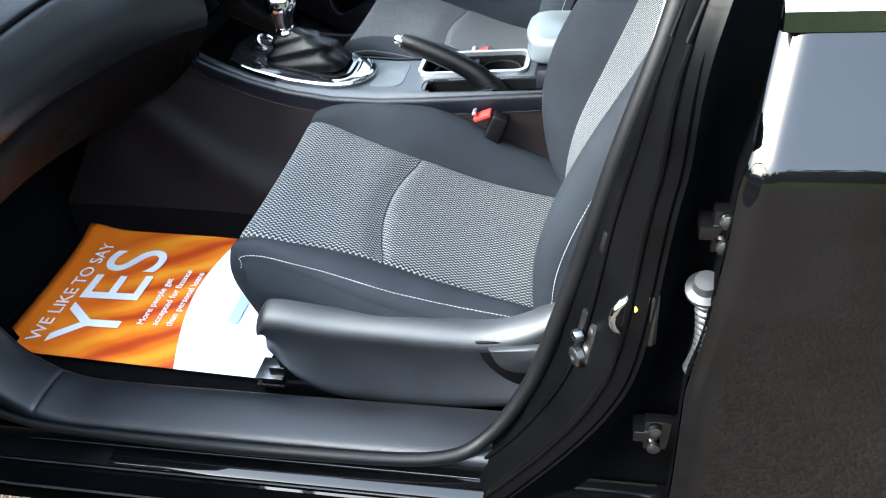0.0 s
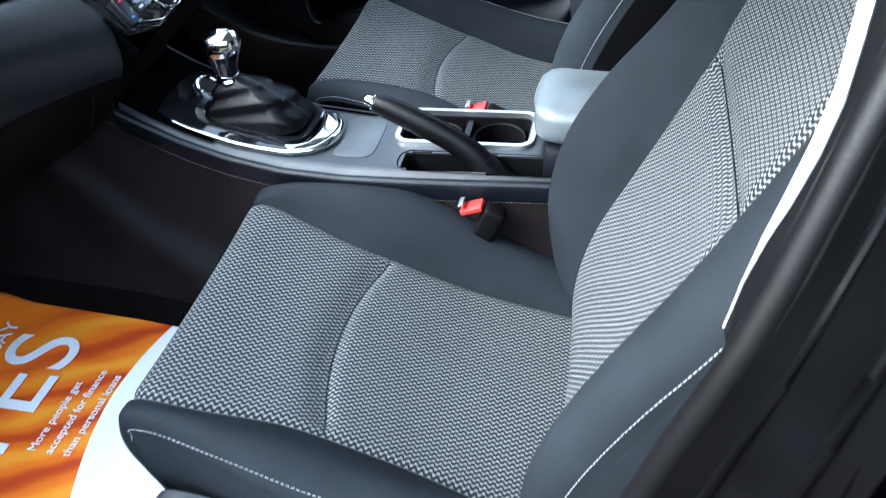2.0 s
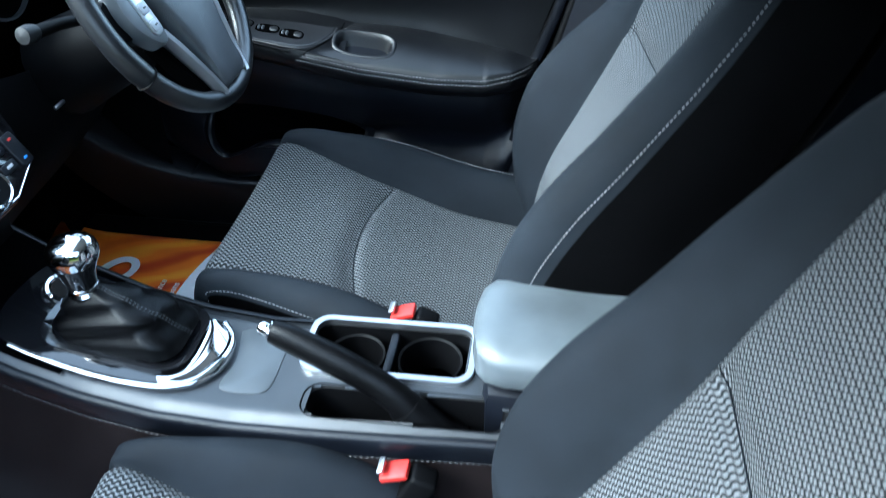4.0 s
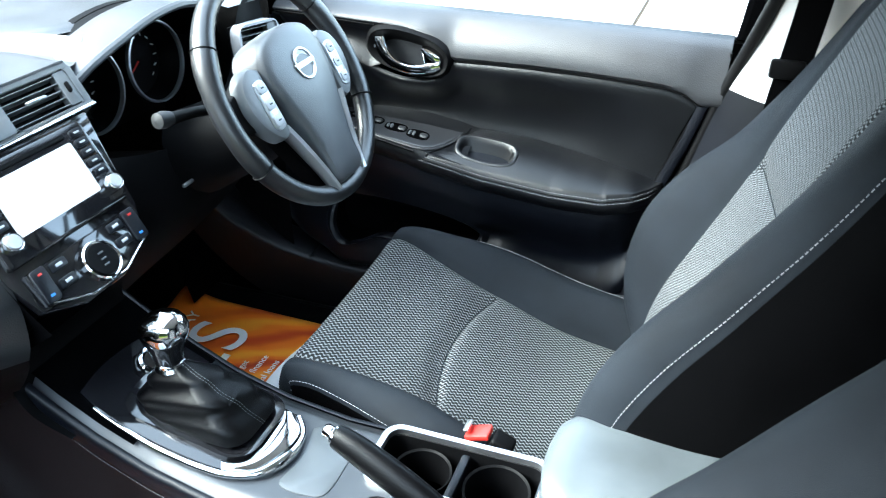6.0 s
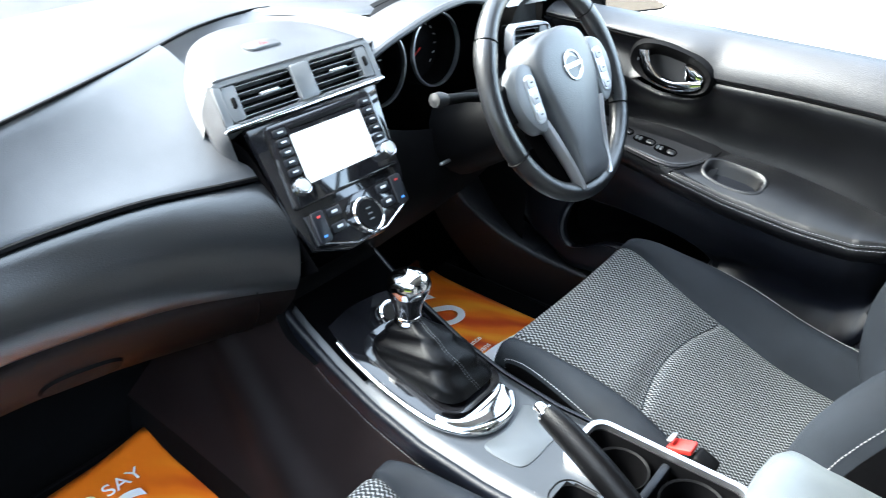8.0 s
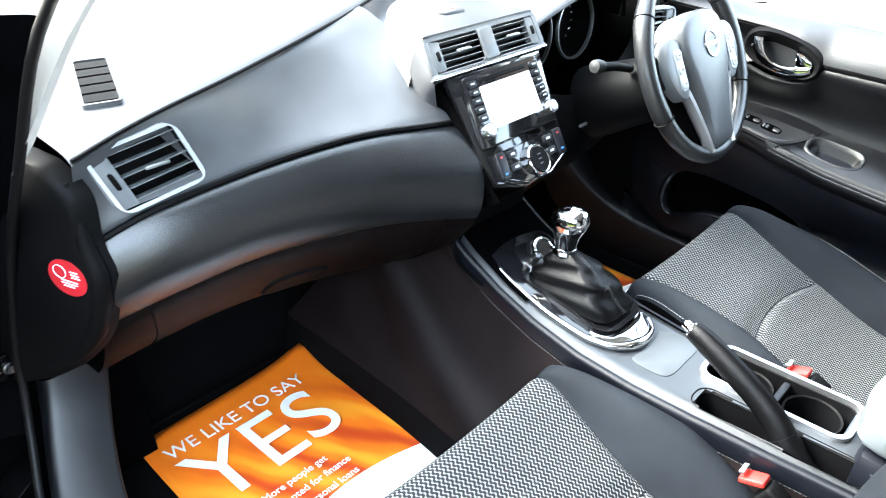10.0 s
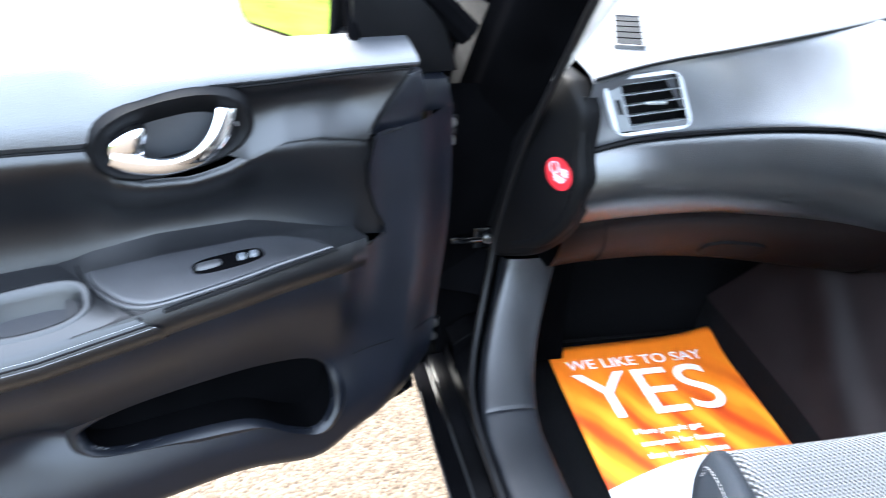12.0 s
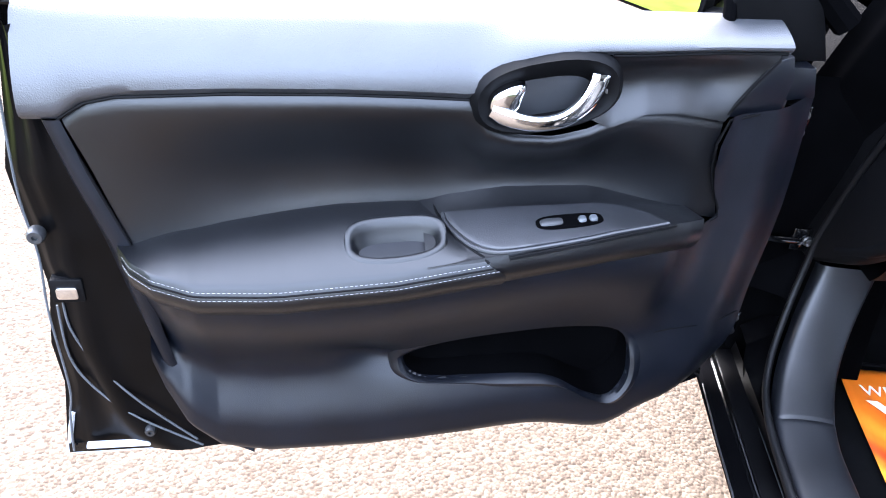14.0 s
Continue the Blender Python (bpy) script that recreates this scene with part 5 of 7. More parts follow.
        return to(uu, -0.075 - 0.045 * math.sin(math.pi * min(1, v * 0.9 + 0.05)) - 0.012 * ease(0.60, 0.64, v) + 0.02 * ease(0.96, 1, u), z)

    patch(bm, outer, steps(24), steps(30))
    part("outer_skin", bm, M_PAINT, ob, "gloss black painted outer door panel")
    bm = BM()
    loft(bm, [[to(a, -0.042, hem(a) + 0.02), to(a, -0.038, hem(a) + 0.003), to(a, -0.095, hem(a) - 0.001), to(a, -0.095, hem(a) + 0.015)] for a in (-0.05, 0.05, 0.14, 0.3, 0.5, 0.7, 1.04)])
    part("bottom_flange", bm, M_PAINT, ob)
    if hinged_open:
        for a, b, r in ((1.0, 0.742, 0.012), (0.9, 0.362, 0.009)):
            bm = BM()
            c = Vector(to(a, -0.028, b))
            axis = Vector(to(a, 0.1, b)) - c
            lathe(bm, [(0, 0), (r, 0.0), (r, 0.012), (r * 0.8, 0.016), (r * 0.35, 0.016), (r * 0.3, 0.012), (0, 0.012)], c, axis, 18)
            part("rubber_stop", bm, M_GUM, ob, "grey rubber door stop")
        bm = BM()
        plate(bm, rounded(0.045, 0.04, 0.004, cx=0.978, cy=0.645), pt, -0.04, -0.022, 0.002)
        lock = part("door_latch", bm, M_DARK, ob)
        bm = BM()
        plate(bm, rounded(0.03, 0.02, 0.004, cx=0.978, cy=0.643), pt, -0.03, -0.018, 0.002)
        part("latch_plate", bm, M_CHROME, lock, "bright steel latch plate")
        bm = BM()
        tube(bm, [to(a, -0.045, b) for a, b in ((1.022, 0.385), (1.034, 0.335), (1.043, 0.300), (1.03, 0.2945), (0.96, 0.2955), (0.87, 0.298))], 0.0045, 8)
        part("hem_seal", bm, M_SILVER, ob, "pale grey seal along the lower rear hem")
        bm = BM()
        plate(bm, rounded(0.10, 0.008, 0.002, cx=0.955, cy=0.328), pt, -0.03, -0.021)
        part("drain_strip", bm, M_SILVER, ob, "pale strip along the bottom edge")
    # window frame
    for pts in ([(-0.10, 1.05), (0.02, 1.16), (0.16, 1.28), (0.30, 1.37), (0.42, 1.42), (0.7, 1.45), (0.98, 1.43)], [(1.0, 1.05), (1.015, 1.2), (1.02, 1.43)], [(0.075, 1.05), (0.075, 1.2)]):
        bm = BM()
        tube(bm, [to(a, -0.045 - (b - 1.05) * 0.36, b) for a, b in [(q.x, q.y) for q in spline([(p[0], p[1], 0) for p in pts], 16)]], 0.009 if len(pts) == 2 else 0.02, 8)
        part("window_frame", bm, M_VOID, ob)
    bm = BM()
    plate(bm, [(-0.088, 0.997), (0.0, 0.997), (0.05, 1.045), (0.078, 1.05), (0.078, 1.18), (0.02, 1.14), (-0.06, 1.07)], pt, -0.065, -0.045, 0.004)
    part("mirror_triangle", bm, M_DARK, ob, "black mirror corner trim")
    if not hinged_open:
        bm = BM()
        patch(bm, lambda u, v: to(0.08 + 0.92 * u, -0.05 - 0.12 * v, 1.05 + (table([(0.08, 0.14), (0.3, 0.32), (0.5, 0.38), (1.0, 0.38)], 0.08 + 0.92 * u)) * v), steps(12), steps(4))
        pane = part("window_pane", bm, M_GLASS, ob)
        pane.visible_shadow = False
    # mirror, its glass turned in towards the cabin
    tilt = lambda a, b, d: to(0.125 + 0.454 * a + 0.89 * d, -0.205 - 0.89 * a + 0.454 * d, b)
    lean = lambda a, b, d: tilt(a, b, d - 0.05 * (b - 1.078))
    mir = BM()
    rings = []
    for t in steps(12):
        k = math.sqrt(max(0.04, 1 - (2 * t - 1) ** 4))
        rings.append([tilt(0.105 * (2 * t - 1), 1.078 + 0.066 * x * k, -0.042 + 0.04 * y * k) for x, y in oval(2, 2, 24, power=3)])
    loft(mir, rings)
    house = part("door_mirror", mir, M_PAINT, ob, "black door mirror housing")
    bm = BM()
    plate(bm, rounded(0.204, 0.130, 0.034, cx=0, cy=1.078), lean, -0.02, 0.001, 0.003)
    part("mirror_rim", bm, M_DARK, house)
    bm = BM()
    plate(bm, rounded(0.19, 0.118, 0.028, cx=0, cy=1.078), lean, -0.002, 0.0025)
    part("mirror_glass", bm, M_MIRROR, house, smooth=False)
    bm = BM()
    tube(bm, [to(0.04, -0.06, 1.04), to(0.08, -0.16, 1.02)], 0.02)
    part("mirror_arm", bm, M_DARK, house)
    return ob


EU, EN, DO = Vector((0.208, -0.978, 0)), Vector((0.978, 0.208, 0)), Vector((-0.28, -0.926, 0))
front_door(lambda u, d, z: tuple(DO + EU * u + EN * d + Vector((0, 0, z))), "open black front passenger door with padded leather trim panel", True)
front_door(lambda u, d, z: (-0.245 + 0.885 * u, 0.735 - 0.92 * d, 0.936 + (z - 0.958) * 0.83 if z < 1.057 else z - 0.039), "closed driver's door with black padded leather trim", False)


def rear_door(s):
    ob = thing("rear_door", (0.76, s * 0.85, 0.3), "closed gloss black rear door with bright window trim", "car door", "rear doors")
    bm = BM()

    lead = [(0.24, 0.745), (0.517, 0.752), (0.676, 0.752), (0.761, 0.764), (0.869, 0.772), (0.935, 0.774), (0.959, 0.78), (1.009, 0.789), (1.056, 0.797)]

    def skin(u, v):
        z = 0.24 + 0.816 * v
        y = 0.866 + 0.01 * math.sin(math.pi * min(1, v * 1.1)) - 0.05 * max(0.0, z - 0.962) / 0.094 - 0.008 * ease(0.945, 0.97, z) - 0.012 * (1 - ease(0, 0.02, u))
        return (table(lead, z) + 1.0 * u, s * y, z)

    patch(bm, skin, [t * t for t in steps(40)], steps(70))
    part("outer_skin", bm, M_PAINT, ob, "gloss black outer panel with a rolled shoulder")
    bm = BM()
    patch(bm, lambda u, v: (table(lead, 0.24 + 0.816 * v) + 0.02 * u * u, s * (0.866 - 0.012 - 0.10 * u - 0.058 * ease(0.88, 1.0, v) * (1 - u)), 0.24 + 0.816 * v), steps(10), steps(20))
    # door edge without reflections, to hold the gap dark
    part("leading_edge", bm, M_VOID, ob)
    bm = BM()
    loft(bm, [[(x, s * 0.800, 1.056), (x, s * 0.812, 1.058), (x, s * 0.808, 1.074), (x, s * 0.795, 1.083)] for x in (0.797, 1.2, 1.75)])
    part("waist_trim", bm, M_CHROME, ob, "bright chrome waistline strip")
    bm = BM()
    loft(bm, [[(0.80, s * 0.79, 1.07), (0.92, s * 0.79, 1.07), (0.92, s * 0.70, 1.07), (0.80, s * 0.77, 1.07)], [(0.85, s * 0.645, 1.43), (0.97, s * 0.645, 1.43), (0.97, s * 0.56, 1.43), (0.85, s * 0.62, 1.43)]])
    part("window_frame", bm, M_DARK, ob)
    bm = BM()
    patch(bm, lambda u, v: (0.91 + 0.84 * u, s * (0.785 - 0.165 * v), 1.08 + 0.33 * v), steps(4), steps(4))
    part("window_pane", bm, M_GLASS, ob)
    for hx, z in ((0.738, 0.568), (0.782, 0.872)):
        bm = BM()
        rbox(bm, (hx, s * 0.832, z), (0.045, 0.016, 0.05), 0.003)
        rbox(bm, (hx - 0.02, s * 0.828, z), (0.03, 0.03, 0.018), 0.003)
        h = part("hinge", bm, M_PAINT, ob)
        for dz in (-0.014, 0.016):
            bm = BM()
            lathe(bm, [(0, 0), (0.008, 0), (0.008, 0.005), (0.004, 0.007), (0, 0.007)], (hx - 0.01, s * 0.843, z + dz), (0, s, 0), 12)
            part("hinge_bolt", bm, M_STEEL, h)
    # ribbed rubber sleeve of the wiring, hanging from a flanged boot
    bm = BM()
    lathe(bm, [(0, 0), (0.016, 0), (0.021, 0.004), (0.021, 0.009), (0.014, 0.013), (0.012, 0.024), (0, 0.025)], (0.764, s * 0.830, 0.788), (-0.1, s * 0.35, 1), 24)
    boot = part("wiring_boot", bm, M_GUM, ob, "grey rubber wiring boot")
    bm = BM()
    for k in range(14):
        t = k / 13
        lathe(bm, [(0, -0.005), (0.0095, -0.004), (0.0125 - 0.002 * t, -0.001), (0.0125 - 0.002 * t, 0.001), (0.0095, 0.004), (0, 0.005)], (0.764 + 0.006 * math.sin(3 * t) - 0.004 * t, s * (0.833 + 0.008 * math.sin(math.pi * t)), 0.786 - 0.105 * t), (0.15 * t - 0.05, 0, 1), 14)
    part("ribbed_sleeve", bm, M_GUM, boot)


rear_door(-1)
rear_door(1)

# ---- dashboard ----
dash = thing("dashboard", (-0.4, 0.0, 0.62), "black grained dashboard with air vents and a glovebox", "dashboard")
LINE1 = [(-0.262, -0.668, 1.010), (-0.272, -0.60, 1.024), (-0.288, -0.527, 1.032), (-0.318, -0.416, 1.037), (-0.366, -0.276, 1.041), (-0.432, -0.10, 1.045), (-0.495, 0.05, 1.049), (-0.515, 0.17, 1.051)]
LINE2 = [(-0.268, -0.662, 0.893), (-0.252, -0.58, 0.921), (-0.237, -0.45, 0.938), (-0.222, -0.35, 0.946), (-0.208, -0.25, 0.946), (-0.190, -0.15, 0.937), (-0.18, -0.08, 0.93)]
LINE3 = [(-0.30, -0.655, 0.748), (-0.262, -0.58, 0.778), (-0.235, -0.46, 0.797), (-0.205, -0.35, 0.803), (-0.168, -0.25, 0.806), (-0.128, -0.17, 0.803), (-0.098, -0.11, 0.797)]
LINE4 = [(-0.36, -0.648, 0.628), (-0.35, -0.58, 0.643), (-0.34, -0.46, 0.652), (-0.33, -0.35, 0.648), (-0.305, -0.25, 0.645), (-0.27, -0.15, 0.645), (-0.24, -0.08, 0.65)]


STACK_O = Vector((-0.165, 0.028, 0.95))
SA, SB, SN = Vector((0, 1, 0)), Vector((-0.64, 0.16, 0.755)), Vector((0.763, 0, 0.646))


def on_stack(p, q, d):
    return STACK_O + SA * p + SB * q + SN * d


def dashboard():
    # broad top
    bm = BM()

    def top(u, v):
        y = -0.668 + 1.336 * u
        front = Vector((-0.93, y * 1.03, 1.005 + 0.01 * math.cos(y * 2)))
        if y < 0.17:
            x = table([(p[1], p[0]) for p in LINE1], y)
            z = table([(p[1], p[2]) for p in LINE1], y)
        else:
            x = table([(0.17, -0.515), (0.22, -0.46), (0.27, -0.385), (0.30, -0.36), (0.67, -0.30)], y)
            z = table([(0.17, 1.051), (0.3, 1.055), (0.67, 1.03)], y)
        edge = Vector((x, y, z))
        p = front.lerp(edge, v)
        p.z += 0.018 * math.sin(math.pi * v) ** 0.8 - 0.006 * math.exp(-((1 - v) / 0.02) ** 2)
        return p

    patch(bm, top, steps(70), [1 - (1 - t) ** 2 for t in steps(24)])
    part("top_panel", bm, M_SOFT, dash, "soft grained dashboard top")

    def band(a, b, bulge, edge0, edge1, reach):
        def f(u, v):
            p, q = Vector(along(a, u)), Vector(along(b, u))
            r = p.lerp(q, v)
            n = Vector((q.z - p.z, 0, p.x - q.x)).normalized()
            n = -n if n.x < 0 else n
            h = bulge * math.sin(math.pi * v ** (reach or 1.0)) ** 0.8 - edge0 * math.exp(-(v / 0.05) ** 2) - edge1 * math.exp(-((1 - v) / 0.05) ** 2)
            return r + n * h
        return f

    bm = BM()
    # the fascia's top line follows the rear edge only as far as the centre pod
    top_line = [along(LINE1, 0.77 * k / 6) for k in range(7)]
    sweep = band(top_line, LINE2, -0.012, 0.003, 0.004, 0)

    def fascia(u, v):
        # swept up towards the centre pod
        p = sweep(u, v)
        lift = 0.036 * ease(0.70, 1.02, u) * math.sin(math.pi * min(1.0, v * 0.92 + 0.04)) ** 0.8
        return p + Vector((0.42, 0.0, 0.9)) * lift

    vent_hole = lambda u, v: 0.12 < u < 0.285 and 0.2 < v < 0.82
    patch(bm, fascia, steps(60), steps(24, True), skip=vent_hole)
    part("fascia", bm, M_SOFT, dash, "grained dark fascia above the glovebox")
    # below the fascia the pad's shade is in its darker material
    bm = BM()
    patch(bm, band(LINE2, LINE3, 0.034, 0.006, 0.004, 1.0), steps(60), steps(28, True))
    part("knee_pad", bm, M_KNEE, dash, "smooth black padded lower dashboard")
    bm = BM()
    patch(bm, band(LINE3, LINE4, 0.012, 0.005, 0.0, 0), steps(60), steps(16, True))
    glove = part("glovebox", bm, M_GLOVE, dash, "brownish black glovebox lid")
    # lid's join and catch
    bm = BM()
    tube(bm, [band(LINE3, LINE4, 0.012, 0.005, 0.0, 0)(0.86 + 0.06 * math.sin(math.pi * 0.5 * k / 12), k / 12) + Vector((0.001, 0, -0.001)) for k in range(13)], 0.0016, 5)
    part("lid_join", bm, M_DARK, glove)
    bm = BM()
    tube(bm, [band(LINE3, LINE4, 0.012, 0.005, 0.0, 0)(0.13 + 0.05 * math.sin(math.pi * 0.5 * k / 12), k / 12) + Vector((0.001, 0, -0.001)) for k in range(13)], 0.0016, 5)
    part("lid_join", bm, M_DARK, glove)
    bm = BM()
    c = band(LINE3, LINE4, 0.012, 0.005, 0.0, 0)
    loft(bm, [[c(0.5 + 0.085 * a * k, 0.62 + 0.19 * b * k) + Vector((0.002, 0, -0.004)) * j for a, b in oval(2, 2, 24, power=3)] for j, k in ((0, 1.0), (1, 0.95))])
    part("catch_recess", bm, M_DARK, glove)
    # underside and panel below
    bm = BM()
    patch(bm, lambda u, v: Vector(along(LINE4, u)).lerp(Vector((-0.80, along(LINE4, u)[1], 0.60)), v), steps(20), steps(8))
    part("under_panel", bm, M_DARK, dash)

    # passenger's air vent
    P = lambda u, v: fascia(u, v)
    c = P(0.2, 0.51)
    a = (P(0.285, 0.5) - P(0.115, 0.5)).normalized()
    b = (P(0.2, 0.18) - P(0.2, 0.84)).normalized()
    n = a.cross(b).normalized()
    n = n if n.x > 0 else -n
    vent("side_air_vent", c + n * 0.007, a, b, n, 0.112, 0.082, 5, dash, dial=-1)
    # demister vent on top
    def to(p, q, d):
        x, y = -0.408 + 0.38 * p - 0.925 * q, -0.556 + 0.925 * p + 0.38 * q
        edge = table([(k[1], k[0]) for k in LINE1], y)
        return Vector((x, y, top((y + 0.668) / 1.336, (x + 0.93) / (edge + 0.93)).z + d))

    bm = BM()
    ring_plate(bm, rounded(0.048, 0.148, 0.006), rounded(0.042, 0.141, 0.004), to, -0.003, 0.0062)
    dem = part("demister_vent", bm, M_SOFT, dash, "narrow demister vent")
    for k in range(5):
        bm = BM()
        plate(bm, rounded(0.041, 0.0215, 0.002, 4, 0, -0.054 + 0.027 * k), to, -0.003, 0.0050)
        part("slot", bm, M_DARK, dem)

    # end cap seen with the door open
    out = spline([(-0.30, 1.0), (-0.262, 0.965), (-0.258, 0.90), (-0.245, 0.85), (-0.262, 0.77), (-0.31, 0.70), (-0.37, 0.65), (-0.44, 0.63), (-0.47, 0.75), (-0.45, 0.9), (-0.38, 1.0), (-0.30, 1.0)], 50)[:-1]
    bm = BM()
    plate(bm, [(p.x, p.y) for p in out], lambda p, q, d: (p, -d + 0.36 * (p + 0.274), q), 0.655, 0.686, 0.012)
    cap = part("end_cap", bm, M_DARK, dash, "black dashboard end cover")
    rim = spline([(-0.285, 0.985), (-0.272, 0.90), (-0.262, 0.85), (-0.28, 0.78), (-0.325, 0.72), (-0.38, 0.68)], 30)
    bm = BM()
    tube(bm, [(p.x + 0.010, -0.670 + 0.36 * (p.x + 0.274), p.y - 0.004) for p in rim], [0.003 + 0.011 * math.sin(math.pi * min(1.0, k / 10) / 2) for k in range(30)], 10)
    part("end_rim", bm, M_DARK, cap)
    # centre pod behind the vents
    bm = BM()
    back = [(-0.250, -0.106), (-0.315, -0.090), (-0.38, -0.048), (-0.42, 0.0), (-0.438, 0.06), (-0.43, 0.13), (-0.395, 0.18), (-0.33, 0.20), (-0.250, 0.198)]

    def pod_shape(u, v):
        x, y = along(back, u)
        p1, p0 = along(back, min(1, u + 0.01)), along(back, max(0, u - 0.01))
        d = Vector((-(p0[1] - p1[1]) * -1, -(p1[0] - p0[0]) * -1, 0)).normalized()
        top = 1.054 + 0.008 * math.sin(math.pi * u)
        if v < 0.5:
            k = v / 0.5
            p = Vector((-0.252, -0.098 + 0.29 * u, 1.0535)).lerp(Vector((x, y, top)) - d * 0.018, k)
            p.z += 0.004 * math.sin(math.pi * k) * math.sin(math.pi * u)
            return p
        k = (v - 0.5) / 0.5
        turn, fall = min(1.0, k / 0.5) * math.pi / 2, max(0.0, (k - 0.5) / 0.5)
        return Vector((x, y, top - 0.018 * (1 - math.cos(turn)) - 0.08 * fall)) + d * (0.018 * math.sin(turn) - 0.018 + 0.022 * fall)

    patch(bm, pod_shape, steps(48), steps(36))
    pod = part("centre_pod", bm, M_SOFT, dash, "rounded grained pod over the centre vents")
    # its flank runs down beside the vents into the fascia
    bm = BM()

    def cheek(u, v):
        a = along([tuple(on_stack(-0.156, 0.134, 0.003)), tuple(on_stack(-0.157, 0.10, 0.003)), tuple(on_stack(-0.157, 0.062, 0.003)), (-0.205, -0.108, 0.965), (-0.204, -0.102, 0.944)], u)
        e = along([(-0.262, -0.110, 0.972), (-0.25, -0.112, 0.962), (-0.23, -0.111, 0.95), (-0.21, -0.105, 0.94)], u)
        a, e = Vector(a), Vector(e)
        return a.lerp(e, v) + Vector((0, -0.009 * math.sin(math.pi * v) * (1 - u), 0))

    patch(bm, cheek, steps(16), steps(10))
    part("pod_flank", bm, M_SOFT, pod)
    bm = BM()

    def stack_side(u, v):
        a = along([tuple(on_stack(p, q, -0.002)) for p, q in ((-0.156, 0.062), (-0.135, 0.03), (-0.122, -0.03), (-0.111, -0.10), (-0.099, -0.155))], u)
        e = along([(-0.215, -0.108, 0.955), (-0.195, -0.09, 0.93), (-0.19, -0.085, 0.86), (-0.215, -0.08, 0.78), (-0.26, -0.075, 0.69)], u)
        return Vector(a).lerp(Vector(e), v)

    patch(bm, stack_side, steps(16), steps(8))
    # shade beside the stack is put into the cheek's colour
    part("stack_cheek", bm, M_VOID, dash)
    # dark joins between the top, the fascia and the padded panel below
    for line, r in ((LINE1 + [(-0.50, 0.215, 1.053)], 0.0028), (LINE2, 0.0042)):
        bm = BM()
        tube(bm, [Vector(along(line, t)) + Vector((0.0, 0, 0.0005)) for t in steps(60)], r, 6)
        part("panel_join", bm, M_DARK, dash)
    bm = BM()
    rim_pts = [along(LINE1, 0.77 + 0.23 * k / 4) for k in range(5)] + [(-0.50, 0.20, 1.052), (-0.46, 0.235, 1.053), (-0.375, 0.275, 1.055), (-0.30, 0.285, 1.055)]

    def apron(u, v):
        x, y = along(back, 0.30 + 0.70 * u)
        p = Vector(along(rim_pts, u)).lerp(Vector((x, y, 1.016 + 0.026 * ease(0.0, 0.5, u))), v)
        p.z -= 0.012 * math.sin(math.pi * v)
        return p

    patch(bm, apron, steps(40), steps(10))
    part("pod_apron", bm, M_SOFT, pod)
    bm = BM()
    at = lambda p, q, d: (-0.315 + q, 0.04 + p, d - 0.06 * q)
    plate(bm, rounded(0.062, 0.03, 0.012), at, 1.05, 1.0645, 0.004)
    button = part("hazard_button", bm, M_DIVIDER, pod, "flush grey hazard switch")
    bm = BM()
    ring_plate(bm, [(-0.007, 0.006), (0.007, 0.006), (0.0, -0.006)], [(-0.0045, 0.0045), (0.0045, 0.0045), (0.0, -0.0035)], at, 1.0644, 1.0649)
    part("triangle", bm, M_RED, button)


def vent(name, c, a, b, n, w, h, bars, parent, dial=0, bright=True):
    """An air vent in the plane of a and b: silver surround, dark throat, slats, a slide tab and, at one end, a thumbwheel panel."""
    to = lambda p, q, d: c + a * p + b * q + n * d
    bm = BM()
    rim = 0.011 if bright and dial else 0.006
    ring_plate(bm, rounded(w + rim, h + rim * 0.9, 0.018), rounded(w, h, 0.006), to, -0.02, 0.003 if bright else 0.001)
    ob = part(name, bm, M_SILVER if dial and bright else M_VENT, parent, "air vent with silver surround" if dial and bright else "slatted grey air vent")
    bm = BM()
    loft(bm, [[to(p, q, 0.0) for p, q in rounded(w, h, 0.006)], [to(p, q, -0.03) for p, q in rounded(w * 0.95, h * 0.9, 0.006)]], caps=False)
    part("throat", bm, M_DARK, ob)
    bm = BM()
    plate(bm, rounded(w, h, 0.006), to, -0.034, -0.03)
    part("throat_back", bm, M_DARK, ob)
    x0, x1 = -w / 2, w / 2
    if dial:
        bm = BM()
        mid_x = dial * (w / 2 - 0.011)
        plate(bm, rounded(0.022, h - 0.004, 0.003, cx=mid_x), to, -0.012, 0.0, 0.001)
        pan = part("dial_panel", bm, M_VENT, ob)
        bm = BM()
        plate(bm, rounded(0.006, h * 0.3, 0.003, cx=mid_x), to, -0.002, 0.004, 0.002)
        part("thumbwheel", bm, M_DARK, pan)
        if dial < 0:
            x0 += 0.023
        else:
            x1 -= 0.023
    for k in range(bars):
        q = -h / 2 + h * (k + 0.5) / bars
        bm = BM()
        loft(bm, [[to(x, q + 0.0007, -0.001), to(x, q - 0.0007, -0.001), to(x, q - 0.0012, -0.016), to(x, q + 0.0002, -0.016)] for x in (x0, x1)])
        part("slat", bm, M_VENT, ob)
    if dial:
        bm = BM()
        rbox(bm, to((x0 + x1) / 2, 0, 0.004), (0.006, 0.034, 0.005), 0.002)
        part("slide_tab", bm, M_SATIN, ob)


dashboard()

# ---- centre stack ----
def stack_box(bm, p, q, w, h, d0, d1, r=0.003):
    return plate(bm, rounded(w, h, min(r * 1.5, w * 0.45, h * 0.45), 4, p, q), on_stack, d0, d1, min(r, (d1 - d0) * 0.6))


